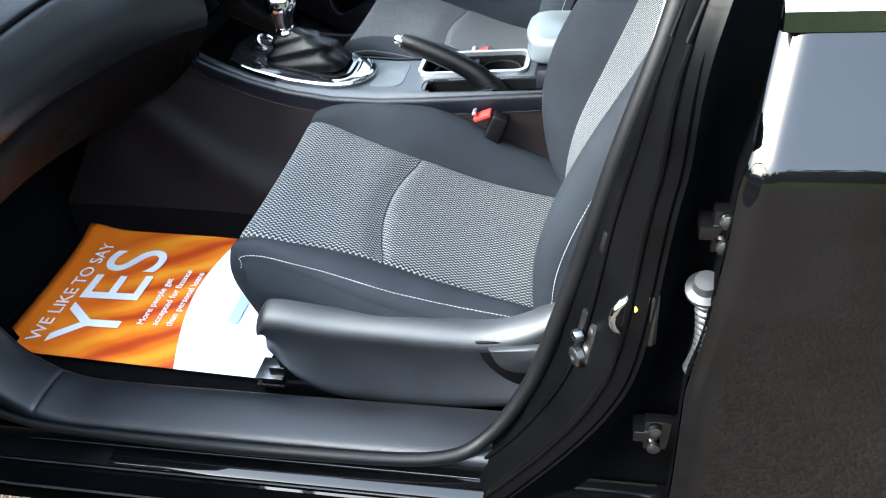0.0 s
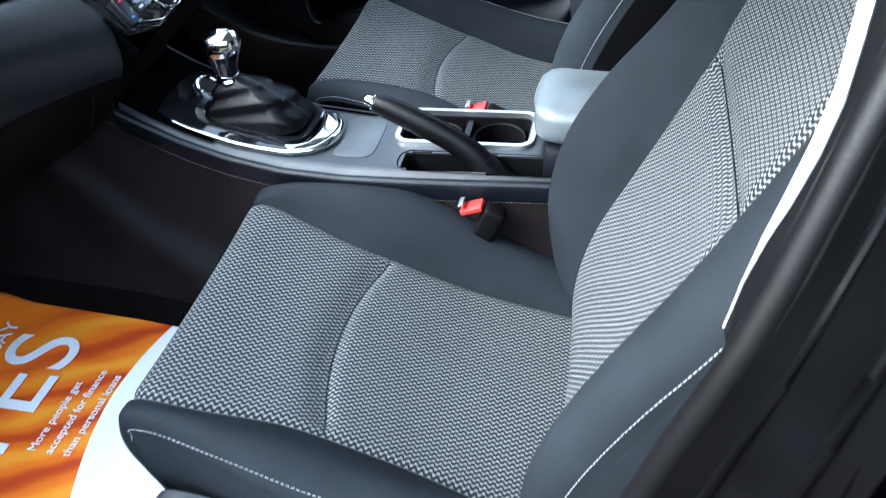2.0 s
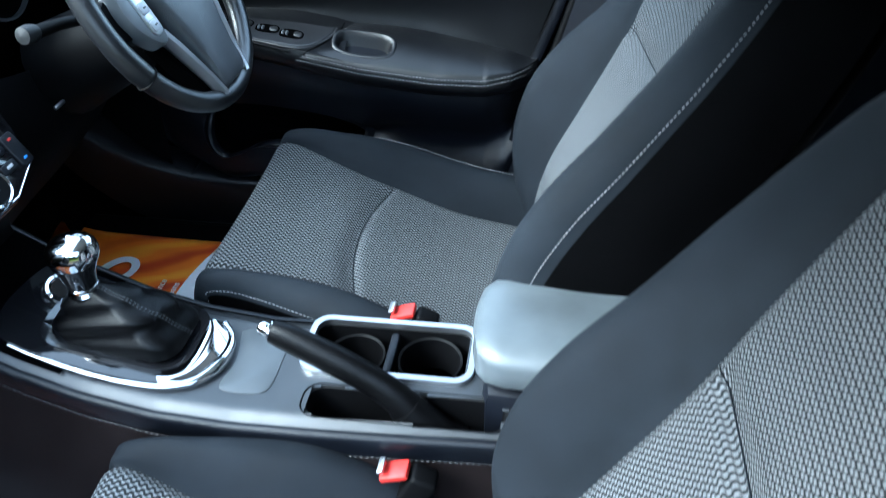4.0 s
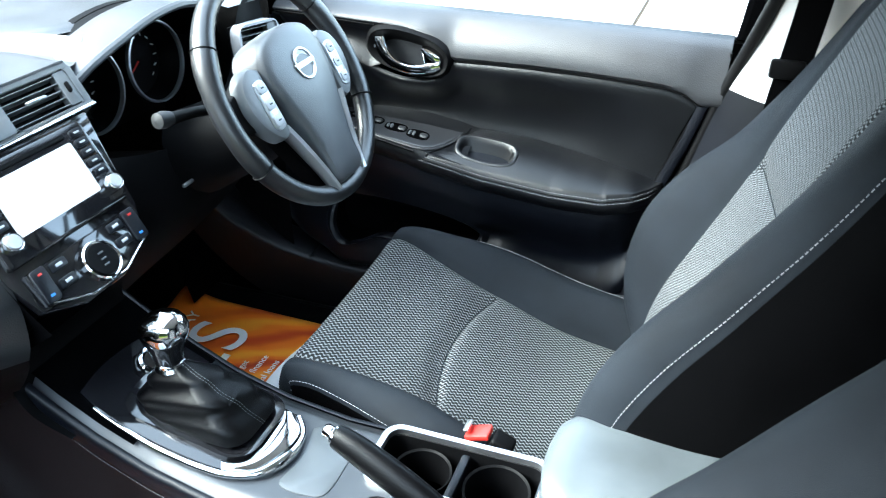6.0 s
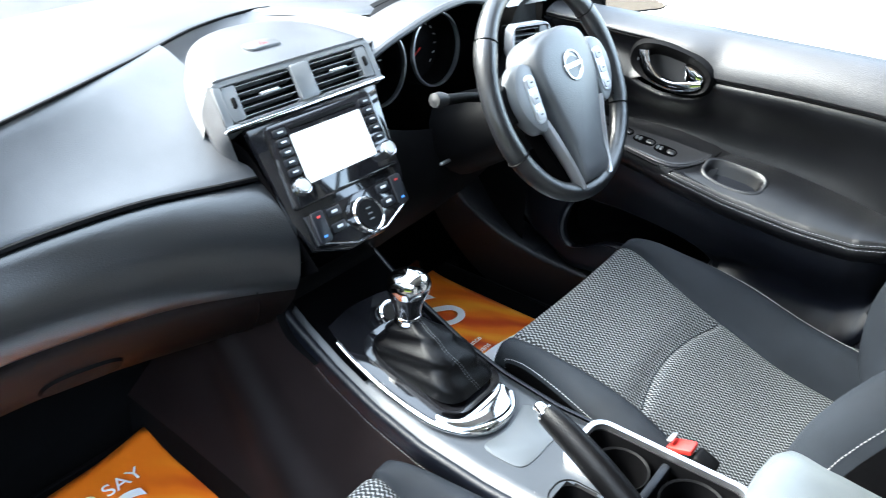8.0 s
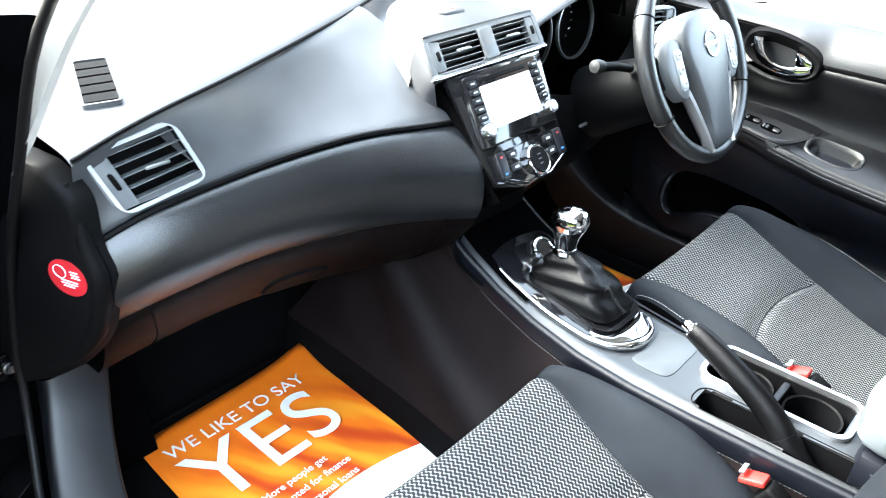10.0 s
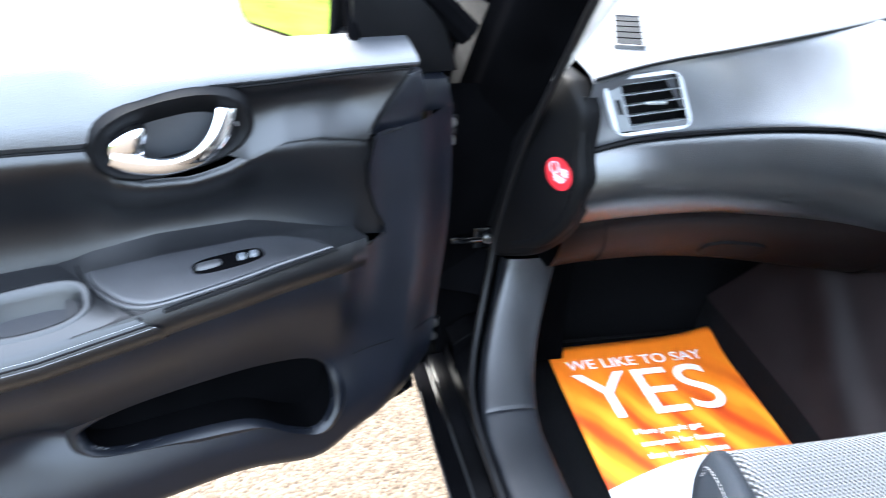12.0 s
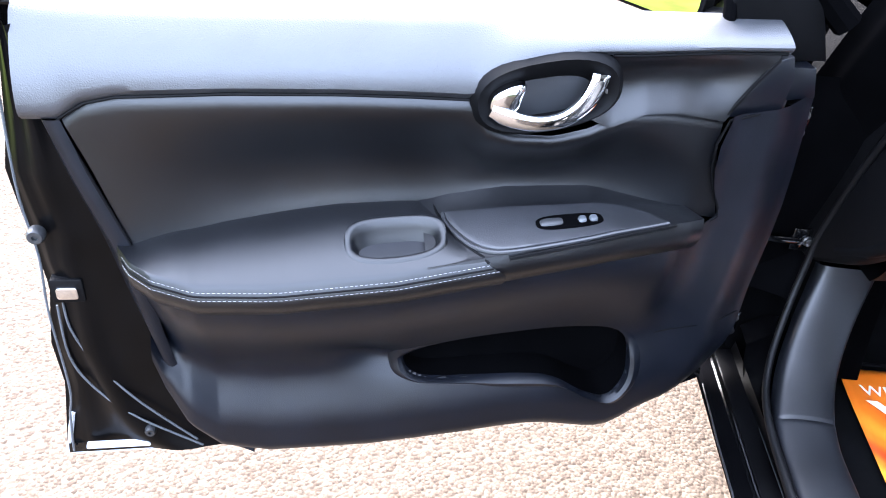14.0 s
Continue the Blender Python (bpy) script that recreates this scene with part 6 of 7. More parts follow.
def centre_stack():
    ob = thing("centre_stack", (-0.15, 0.03, 0.78), "gloss black centre stack with touchscreen radio and climate controls", "console")
    bm = BM()
    plate(bm, [(-0.128, 0.062), (0.128, 0.062), (0.122, 0.02), (0.112, -0.08), (0.094, -0.128), (0.034, -0.150), (-0.034, -0.150), (-0.094, -0.128), (-0.112, -0.08), (-0.122, 0.02)], on_stack, -0.17, -0.010, 0.004)
    # box behind the panel, reflectionless so that its underside stays dark
    part("housing", bm, M_VOID, ob)
    bm = BM()
    plate(bm, [(-0.128, 0.062), (0.128, 0.062), (0.122, 0.02), (0.112, -0.08), (0.094, -0.128), (0.034, -0.150), (-0.034, -0.150), (-0.094, -0.128), (-0.112, -0.08), (-0.122, 0.02)], on_stack, -0.0098, 0.0, 0.004)
    part("panel", bm, M_GLOSS, ob)
    # vents
    bm = BM()
    for p, q, w, h in ((-0.005, 0.0665, 0.306, 0.008), (-0.006, 0.129, 0.296, 0.010), (-0.149, 0.098, 0.014, 0.06), (0.138, 0.098, 0.014, 0.06)):
        stack_box(bm, p, q, w, h, -0.034, 0.005, 0.003)
    part("vent_panel", bm, M_VENT, ob)
    for m, dial in ((-0.083, -1), (0.073, 1)):
        vent("centre_air_vent", on_stack(m, 0.098, 0.005), SA, SB.normalized(), SN, 0.118, 0.054, 5, ob, dial, False)
    bm = BM()
    stack_box(bm, -0.005, 0.098, 0.036, 0.056, 0.0, 0.009, 0.003)
    part("vent_divider", bm, M_VENT, ob)
    bm = BM()
    stack_box(bm, -0.006, 0.064, 0.306, 0.004, 0.0, 0.007, 0.0015)
    part("chrome_strip", bm, M_CHROME, ob)
    bm = BM()
    stack_box(bm, -0.006, 0.1335, 0.29, 0.003, -0.004, 0.006, 0.001)
    part("top_edge", bm, M_GREY, ob)
    # radio
    bm = BM()
    stack_box(bm, 0.0, -0.008, 0.205, 0.122, 0.0, 0.009, 0.004)
    radio = part("radio", bm, M_GLOSS, ob, "touchscreen radio with side keys")
    bm = BM()
    stack_box(bm, 0.0, -0.006, 0.138, 0.074, 0.004, 0.0105, 0.002)
    part("display", bm, M_SCREEN, radio, "white touchscreen with even emission")
    bm = BM()
    stack_box(bm, 0.0, 0.041, 0.13, 0.005, 0.006, 0.0112, 0.001)
    part("disc_slot", bm, M_DARK, radio)
    for sx in (-1, 1):
        for k in range(5):
            bm = BM()
            stack_box(bm, sx * 0.084, 0.038 - 0.0145 * k, 0.022, 0.0115, 0.006, 0.0125, 0.002)
            key = part("radio_key", bm, M_HARD, radio)
            bm = BM()
            stack_box(bm, sx * 0.084, 0.038 - 0.0145 * k, 0.009, 0.0026, 0.011, 0.0131, 0.0003)
            part("key_mark", bm, M_SILVER, key)
        bm = BM()
        lathe(bm, [(0, 0), (0.0125, 0), (0.0125, 0.012), (0.0115, 0.014), (0.0105, 0.0135), (0.0, 0.0135)], on_stack(sx * 0.086, -0.043, 0.008), SN, 24)
        knob = part("radio_knob", bm, M_CHROME, radio, "chrome ringed rotary knob")
        bm = BM()
        lathe(bm, [(0, 0), (0.009, 0), (0.009, 0.0015), (0, 0.0015)], on_stack(sx * 0.086, -0.043, 0.0215), SN, 20)
        part("knob_face", bm, M_SILVER, knob)
    # climate panel
    bm = BM()
    plate(bm, [(-0.092, -0.082), (0.092, -0.082), (0.087, -0.125), (0.03, -0.146), (-0.03, -0.146), (-0.087, -0.125)], on_stack, 0.0, 0.012, 0.003)
    clim = part("climate_panel", bm, M_GLOSS, ob, "climate control panel with a central dial")
    bm = BM()
    tube(bm, [on_stack(p, q, 0.012) for p, q in ((-0.087, -0.124), (-0.03, -0.146), (0.03, -0.146), (0.087, -0.124))], 0.0014, 6)
    part("chrome_edge", bm, M_CHROME, clim)
    bm = BM()
    lathe(bm, [(0, 0), (0.0265, 0), (0.0265, 0.012), (0.0245, 0.014), (0.022, 0.012), (0, 0.012)], on_stack(0, -0.118, 0.010), SN, 32)
    dial = part("climate_dial", bm, M_CHROME, clim, "chrome ringed climate dial")
    bm = BM()
    lathe(bm, [(0, 0), (0.022, 0), (0.021, 0.003), (0, 0.003)], on_stack(0, -0.118, 0.0215), SN, 28)
    part("dial_face", bm, M_DARK, dial)
    for q in (-0.126, -0.118, -0.110):
        bm = BM()
        stack_box(bm, 0, q, 0.008, 0.0022, 0.024, 0.0256, 0.0003)
        part("face_mark", bm, M_DIVIDER, dial)
    for sx in (-1, 1):
        bm = BM()
        plate(bm, rounded(0.022, 0.045, 0.004, 4, sx * 0.079, -0.104), on_stack, 0.008, 0.0145, 0.002)
        keypad = part("temperature_key", bm, M_HARD, clim)
        for q, m in ((-0.09, M_RED), (-0.118, M_BLUE)):
            bm = BM()
            stack_box(bm, sx * 0.079, q, 0.006, 0.003, 0.013, 0.0152, 0.0002)
            part("temperature_mark", bm, m, keypad)
        for k in range(2):
            bm = BM()
            stack_box(bm, sx * 0.05, -0.092 - 0.022 * k, 0.026, 0.013, 0.008, 0.0145, 0.002)
            key = part("climate_key", bm, M_HARD, clim)
            bm = BM()
            stack_box(bm, sx * 0.05, -0.092 - 0.022 * k, 0.010, 0.004, 0.013, 0.0152, 0.0002)
            part("key_mark", bm, M_SILVER, key)
    # hollow under the stack down to the console
    bm = BM()
    patch(bm, lambda u, v: Vector(along([(-0.09, 0.84), (-0.135, 0.80), (-0.16, 0.74), (-0.14, 0.69), (-0.08, 0.668)], u)[0:1] + (-0.105 + 0.215 * v,) + along([(-0.09, 0.84), (-0.135, 0.80), (-0.16, 0.74), (-0.14, 0.69), (-0.08, 0.668)], u)[1:2]), steps(16), steps(6))
    part("lower_recess", bm, M_DARK, ob)


centre_stack()

# ---- instruments and steering ----
def instruments():
    ob = thing("instrument_cluster", (-0.3, 0.38, 0.92), "dark instrument cluster under a black hood", "instrument panel")
    arch = [(0.155, 0.955), (0.172, 0.996), (0.226, 1.027), (0.30, 1.049), (0.385, 1.066), (0.47, 1.066), (0.54, 1.04), (0.56, 0.985)]
    bm = BM()

    def hood(u, v):
        y, z = along(arch, u)
        x = -0.245 - 0.02 * abs(2 * u - 1) ** 2
        k = v
        return Vector((x - 0.24 * k, y + (0.36 - y) * 0.05 * k, z - 0.055 * k * k + 0.010 * math.sin(math.pi * min(1, k * 2))))

    patch(bm, hood, steps(40), steps(16))
    part("hood", bm, M_SOFT, ob)
    bm = BM()
    tube(bm, [hood(t, 0.0) for t in steps(50)], 0.007, 8)
    part("hood_lip", bm, M_SOFT, ob)
    bm = BM()

    def inner(u, v):
        y, z = along(arch, u)
        y, z = 0.36 + (y - 0.36) * 0.97, 0.96 + (z - 0.96) * 0.93
        return Vector((-0.25 - 0.13 * v, y, z))

    patch(bm, inner, steps(30), steps(6))
    part("hood_lining", bm, M_DARK, ob)
    bm = BM()
    plate(bm, [(0.36 + (y - 0.36) * 0.98, 0.96 + (z - 0.96) * 0.94) for y, z in [along(arch, t) for t in steps(24)]] + [(0.54, 0.86), (0.19, 0.86)], lambda p, q, d: (d, p, q), -0.385, -0.37)
    part("cluster_face", bm, M_DARK, ob)
    for y, lit in ((0.278, 0), (0.435, 1)):
        c = Vector((-0.345, y, 0.968))
        bm = BM()
        lathe(bm, [(0.0665, 0.040), (0.070, 0.044), (0.069, 0.050), (0.066, 0.0505), (0.0645, 0.046), (0.0665, 0.040)], c, (1, 0, 0.1), 40, False)
        part("gauge_ring", bm, M_SATIN, ob, "satin silver gauge rim")
        bm = BM()
        lathe(bm, [(0.057, 0.001), (0.0665, 0.044), (0.071, 0.044), (0.068, 0.001), (0.057, 0.001)], c, (1, 0, 0.1), 40, False)
        part("gauge_cowl", bm, M_DARK, ob)
        bm = BM()
        lathe(bm, [(0, 0), (0.058, 0), (0.058, 0.003), (0, 0.003)], c, (1, 0, 0.1), 32)
        part("gauge_face", bm, M_DARK, ob)
        bm = BM()
        for k in range(13):
            a = radians(225 - 22.5 * k)
            p = c + Vector((0.006, -0.046 * math.cos(a) * -1, 0.046 * math.sin(a)))
            rbox(bm, p, (0.001, 0.002, 0.007), 0.0, pose(0, 0, 0, 90 - math.degrees(a), 0, 0))
        part("dial_marks", bm, M_WHITE, ob, "white dial marks")
        bm = BM()
        a = radians(215)
        tube(bm, [c + Vector((0.008, 0, 0)), c + Vector((0.008, 0.042 * math.cos(a), 0.042 * math.sin(a)))], 0.0014, 5)
        part("needle", bm, M_RED, ob)
        if lit:
            bm = BM()
            ring_plate(bm, [(0.053 * math.cos(a), 0.053 * math.sin(a)) for a in [radians(150 + 80 * k / 16) for k in range(17)]] + [(0.046 * math.cos(a), 0.046 * math.sin(a)) for a in [radians(230 - 80 * k / 16) for k in range(17)]],
                       [(0.0525 * math.cos(a), 0.0525 * math.sin(a)) for a in [radians(150 + 80 * k / 16) for k in range(17)]] + [(0.0465 * math.cos(a), 0.0465 * math.sin(a)) for a in [radians(230 - 80 * k / 16) for k in range(17)]], lambda p, q, d: c + Vector((d, p, q)), 0.003, 0.005)
            part("lit_scale", bm, M_LITBLUE, ob, "pale blue lit gauge scale")


instruments()


def driver_fascia():
    ob = thing("driver_fascia", (-0.3, 0.45, 0.66), "black lower dashboard on the driver's side", "dashboard")
    bm = BM()
    a = [(-0.225, 0.15, 0.965), (-0.225, 0.2, 0.905), (-0.20, 0.36, 0.875), (-0.21, 0.5, 0.925), (-0.205, 0.56, 1.045), (-0.235, 0.668, 1.035)]
    b = [(-0.20, 0.13, 0.70), (-0.22, 0.22, 0.69), (-0.23, 0.36, 0.69), (-0.24, 0.5, 0.70), (-0.26, 0.6, 0.71), (-0.28, 0.668, 0.72)]
    patch(bm, lambda u, v: Vector(along(a, u)).lerp(Vector(along(b, u)), v) + Vector((0.03 * math.sin(math.pi * v), 0, 0)), steps(40), steps(20))
    part("knee_panel", bm, M_DARK, ob)
    bm = BM()
    patch(bm, lambda u, v: Vector(along(b, u)).lerp(Vector((-0.7, along(b, u)[1], 0.64)), v), steps(16), steps(4))
    part("under_panel", bm, M_DARK, ob)
    bm = BM()
    patch(bm, lambda u, v: Vector((-0.21 - 0.14 * v, 0.535 + 0.135 * u, 1.047 - 0.01 * u + 0.008 * math.sin(math.pi * v))), steps(8), steps(6))
    part("corner_top", bm, M_SOFT, ob)
    c = Vector((-0.178, 0.572, 0.985))
    n = Vector((0.97, -0.2, 0.12)).normalized()
    a = Vector((0.2, 0.97, -0.05)).normalized()
    vent("side_air_vent", c, a, n.cross(a).normalized() * (1 if n.cross(a).z > 0 else -1), n, 0.09, 0.054, 5, ob, dial=1)
    bm = BM()
    rbox(bm, (-0.165, 0.30, 0.828), (0.006, 0.026, 0.006), 0.002)
    part("key_slot", bm, M_SATIN, ob)
    return ob


driver_fascia()


def steering_wheel():
    C = Vector((0.0, 0.380, 0.986))
    tilt = radians(28)
    N = Vector((math.cos(tilt), 0, math.sin(tilt)))
    A = Vector((0, 1, 0))
    B = Vector((-math.sin(tilt), 0, math.cos(tilt)))
    R = 0.1745
    to = lambda p, q, d: C + A * p + B * q + N * d
    ob = thing("steering_wheel", to(0, 0, -0.2), "black leather steering wheel with silver spokes", "steering wheel")
    bm = BM()
    pts, rad = [], []
    for k in range(72):
        a = 2 * math.pi * k / 72
        grip = math.exp(-((math.cos(a) ** 2 - 0.75) / 0.2) ** 2) * (1 if math.sin(a) > -0.4 else 0.2)
        pts.append(to(R * math.cos(a), R * math.sin(a), 0))
        rad.append(0.0155 + 0.0025 * grip)
    tube(bm, pts, rad, 12, closed=True)
    rim = part("rim", bm, M_WHEEL, ob, "black leather rim")
    for a0 in (35, 145, 205, 335):
        bm = BM()
        a = radians(a0)
        cc = to(R * math.cos(a), R * math.sin(a), 0)
        e = to(math.cos(a), math.sin(a), 0) - C
        tube(bm, [cc + 0.0178 * (math.cos(q) * e + math.sin(q) * N) for q in [2 * math.pi * i / 16 for i in range(16)]], 0.0012, 5, closed=True)
        part("rim_join", bm, M_DARK, rim)
    for sgn in (-1, 1):
        bm = BM()
        pts = [to((R - 0.0165) * math.cos(q) * sgn, (R - 0.0165) * math.sin(q), 0.002) for q in [radians(-20 + 60 * k / 40) for k in range(41)]]
        stitches(bm, pts, 0.003, 0.0025, 0.0009)
        part("rim_stitching", bm, M_DARK, rim)
    # hub pad: broad above, running down in a wedge to the rim
    bm = BM()
    wedge = [(0.082, 0.045), (0.066, 0.074), (0.035, 0.086), (0.0, 0.089), (-0.035, 0.086), (-0.066, 0.074), (-0.082, 0.045), (-0.078, 0.005), (-0.066, -0.035), (-0.052, -0.08), (-0.042, -0.12), (-0.037, -0.158), (0.0, -0.162), (0.037, -0.158), (0.042, -0.12), (0.052, -0.08), (0.066, -0.035), (0.078, 0.005), (0.082, 0.045)]
    out = [(p.x, p.y) for p in spline([(a, b, 0) for a, b in wedge], 73)][:-1]
    crown = lambda p, q, f: 0.026 + 0.010 * ease(-0.16, 0.02, q) - 0.006 * (abs(p) / 0.08) ** 2
    loft(bm, [[to(p * f, -0.02 + (q + 0.02) * f, d if d < 0.003 else crown(p * f, -0.02 + (q + 0.02) * f, f) - g) for p, q in out] for f, d, g in ((0.97, -0.03, 0), (1.0, 0.002, 0), (0.995, 1, 0.012), (0.97, 1, 0.005), (0.93, 1, 0.0015), (0.8, 1, 0.0), (0.45, 1, -0.002), (0.02, 1, -0.003))])
    pad = part("hub_pad", bm, M_HUB, ob, "black airbag cover")
    bm = BM()
    lathe(bm, [(0.020, 0), (0.0235, 0), (0.0250, 0.0016), (0.0240, 0.0028), (0.0215, 0.0024), (0.020, 0)], to(0, 0.024, 0.0375), N, 32)
    part("badge_ring", bm, M_SATIN, pad, "round satin badge")
    bm = BM()
    plate(bm, rounded(0.052, 0.008, 0.002, 4, 0, 0.024), to, 0.036, 0.0405, 0.001)
    part("badge_bar", bm, M_SATIN, pad)
    bm = BM()
    plate(bm, rounded(0.018, 0.004, 0.001, 3, 0, -0.045), to, 0.028, 0.0345)
    part("print_bar", bm, M_DIVIDER, pad)
    for sgn in (-1, 1):
        # spokes with switch pods
        bm = BM()
        o = [(sgn * p, q) for p, q in ((0.06, 0.05), (0.085, 0.055), (0.12, 0.04), (0.172, 0.02), (0.172, -0.02), (0.12, -0.03), (0.09, -0.045), (0.062, -0.03))]
        plate(bm, o, to, -0.022, 0.004, 0.008)
        sp = part("spoke", bm, M_DARK, ob)
        bm = BM()
        o = [(p.x * sgn, p.y) for p in spline([(0.084, 0.050, 0), (0.106, 0.056, 0), (0.130, 0.042, 0), (0.141, 0.012, 0), (0.136, -0.018, 0), (0.118, -0.044, 0), (0.098, -0.056, 0), (0.084, -0.044, 0), (0.083, 0.0, 0), (0.084, 0.050, 0)], 41)[:-1]]
        plate(bm, o, to, -0.004, 0.022, 0.009)
        part("switch_pod", bm, M_VENT, sp, "silver steering wheel switch pod")
        bm = BM()
        plate(bm, rounded(0.026, 0.076, 0.010, 5, sgn * 0.103, -0.002), to, 0.016, 0.0245, 0.002)
        part("switch_bank", bm, M_SATIN, sp)
        for q in (0.024, -0.001, -0.026):
            bm = BM()
            plate(bm, rounded(0.020, 0.017, 0.005, 4, sgn * 0.103, q), to, 0.022, 0.0268, 0.002)
            part("switch_key", bm, M_SILVER, sp)
            bm = BM()
            plate(bm, rounded(0.007, 0.0024, 0.0008, 3, sgn * 0.103, q), to, 0.026, 0.0272)
            part("key_mark", bm, M_GUM, sp)
        # silver blade down the wedge's edge, with a dark web behind it
        bm = BM()
        line = [(0.088, -0.040), (0.076, -0.066), (0.064, -0.098), (0.053, -0.130), (0.044, -0.166)]
        loft(bm, [[to(sgn * (p + dx), q, d) for dx, d in ((-0.008 * k, 0.004), (-0.008 * k, 0.016), (-0.003 * k, 0.021), (0.003 * k, 0.019), (0.007 * k, 0.010), (0.006 * k, 0.0))] for (p, q), k in zip(line, (1.15, 1.1, 1.0, 0.8, 0.6))])
        part("spoke_trim", bm, M_SATIN, ob, "satin silver spoke edge")
        bm = BM()
        plate(bm, [(sgn * p, q) for p, q in ((0.085, -0.035), (0.098, -0.05), (0.082, -0.09), (0.066, -0.135), (0.055, -0.166), (0.03, -0.166), (0.045, -0.10))], to, -0.022, 0.002, 0.004)
        part("lower_spoke", bm, M_VOID, ob)
    # column shroud and stalks
    bm = BM()
    tube(bm, [to(0, -0.02, -0.03), to(0, -0.03, -0.10), to(0, -0.03, -0.24)], [0.05, 0.062, 0.075], 18)
    part("column_shroud", bm, M_DARK, ob)
    for sgn in (-1, 1):
        bm = BM()
        tube(bm, [to(sgn * 0.05, 0.02, -0.105), to(sgn * 0.12, 0.035, -0.09), to(sgn * 0.185, 0.045, -0.08)], [0.008, 0.008, 0.009], 10)
        st = part("stalk", bm, M_DARK, ob)
        bm = BM()
        lathe(bm, [(0, -0.014), (0.010, -0.012), (0.0125, 0), (0.011, 0.012), (0, 0.015)], to(sgn * 0.193, 0.047, -0.078), to(sgn, 0.2, 0) - C, 16)
        part("stalk_knob", bm, M_GUM, st)


steering_wheel()

# ---- centre console ----
con = thing("centre_console", (0.2, 0.0, 0.33), "dark grey centre console between the front seats", "console")
# stations along the car: x, passenger edge, driver edge, height of the top
CON = [(-0.30, -0.075, 0.13, 0.80), (-0.20, -0.078, 0.125, 0.745), (-0.12, -0.085, 0.118, 0.705), (-0.05, -0.091, 0.112, 0.678), (0.03, -0.098, 0.10, 0.658),
       (0.12, -0.103, 0.09, 0.645), (0.22, -0.103, 0.084, 0.640), (0.32, -0.101, 0.086, 0.642), (0.42, -0.098, 0.092, 0.645), (0.52, -0.093, 0.095, 0.648), (0.62, -0.09, 0.095, 0.65), (0.85, -0.09, 0.095, 0.65)]


def con_at(x):
    return [table([(r[0], r[k]) for r in CON], x) for k in (1, 2, 3)]


def centre_console():
    tray = rounded(0.25, 0.048, 0.02, 6, 0.428, -0.058)
    cups = rounded(0.215, 0.092, 0.02, 6, 0.392, 0.036)
    # top
    bm = BM()

    def top(u, v):
        x = -0.30 + 1.15 * u
        a, b, z = con_at(x)
        y = a + (b - a) * v
        edge = min(v, 1 - v) * (b - a)
        return Vector((x, y, z - 0.010 * (1 - ease(0, 0.022, edge)) - 0.006 * math.exp(-((x - 0.268) / 0.0025) ** 2) * 0.4))

    us = sorted(set(steps(110)))
    vs = steps(44)
    skip = lambda u, v: inside(tray, -0.30 + 1.15 * u, top(u, v).y) or inside(cups, -0.30 + 1.15 * u, top(u, v).y)
    patch(bm, top, us, vs, skip=skip)
    part("top_panel", bm, M_CONSOLE, con, "smooth dark grey console top")
    # sides
    for s in (0, 1):
        bm = BM()

        def side(u, v):
            x = -0.30 + 1.15 * u
            a, b, z = con_at(x)
            y0 = b if s else a
            flare = (0.055 * v + 0.05 * v * v) * (1 - 0.6 * ease(0.15, 0.5, x))
            sweep = -0.22 * v * (1 - ease(-0.3, 0.0, x))
            q = Vector((x + sweep, y0 + (flare if s else -flare) + (0.003 if s else -0.003) * math.sin(math.pi * min(1, v * 8)), z - 0.010 - (z - 0.425) * v))
            # a rounded fold slants down and back across the side
            off = q.z - table([(-0.45, 0.70), (-0.30, 0.618), (-0.20, 0.547), (-0.14, 0.505), (-0.06, 0.468), (0.05, 0.44)], q.x)
            q.y += (1 if s else -1) * 0.016 * (math.exp(-(off / 0.034) ** 2) if off > 0 else math.exp(-(off / 0.06) ** 2)) * (1 - ease(-0.02, 0.1, q.x))
            return q

        patch(bm, side, steps(70), [t ** 1.5 for t in steps(48)])
        part("side_panel", bm, M_SIDE, con, "dark brownish plastic console side")
        bm = BM()
        patch(bm, lambda u, v: side(u, 1.0) + Vector((0, (0.004 - 0.012 * v) * (-1 if s else 1), 0.006 - 0.10 * v)), steps(30), steps(4))
        part("tunnel_carpet", bm, M_CARPET, con)
        bm = BM()

        def roll(u, v):
            x = -0.30 + 1.15 * u
            a, b, z = con_at(x)
            y0 = b if s else a
            k = radians(-20 + 150 * v)
            return Vector((x, y0 + (1 if s else -1) * (0.008 * math.sin(k) + 0.001), z - 0.014 + 0.010 * math.cos(k) - 0.018 * ease(0.6, 1, v)))

        patch(bm, roll, steps(60), steps(10))
        part("edge_roll", bm, M_HARD, con, "padded console edge")
        bm = BM()
        pts = [roll(t, 1.0) + Vector((0, 0.0012 if s else -0.0012, 0.0)) for t in steps(160)]
        stitches(bm, pts, 0.004, 0.0028, 0.0004)
        part("stitching", bm, M_DIVIDER, con)
    # gloss front inlay
    bm = BM()
    inl = [(p.x, p.y) for p in spline([(-0.10, -0.058, 0), (-0.06, -0.066, 0), (0.03, -0.073, 0), (0.11, -0.072, 0), (0.155, -0.058, 0), (0.178, -0.015, 0), (0.175, 0.03, 0), (0.15, 0.055, 0), (0.08, 0.068, 0), (-0.02, 0.088, 0), (-0.08, 0.09, 0), (-0.10, 0.07, 0), (-0.108, 0.0, 0), (-0.10, -0.058, 0)], 60)[:-1]]
    on_top = lambda p, q, d: Vector((p, q, con_at(p)[2] + d))
    plate(bm, inl, on_top, -0.004, 0.006, 0.003)
    # flat black sheet just over the top, darkening the space under the stack
    trough = BM()
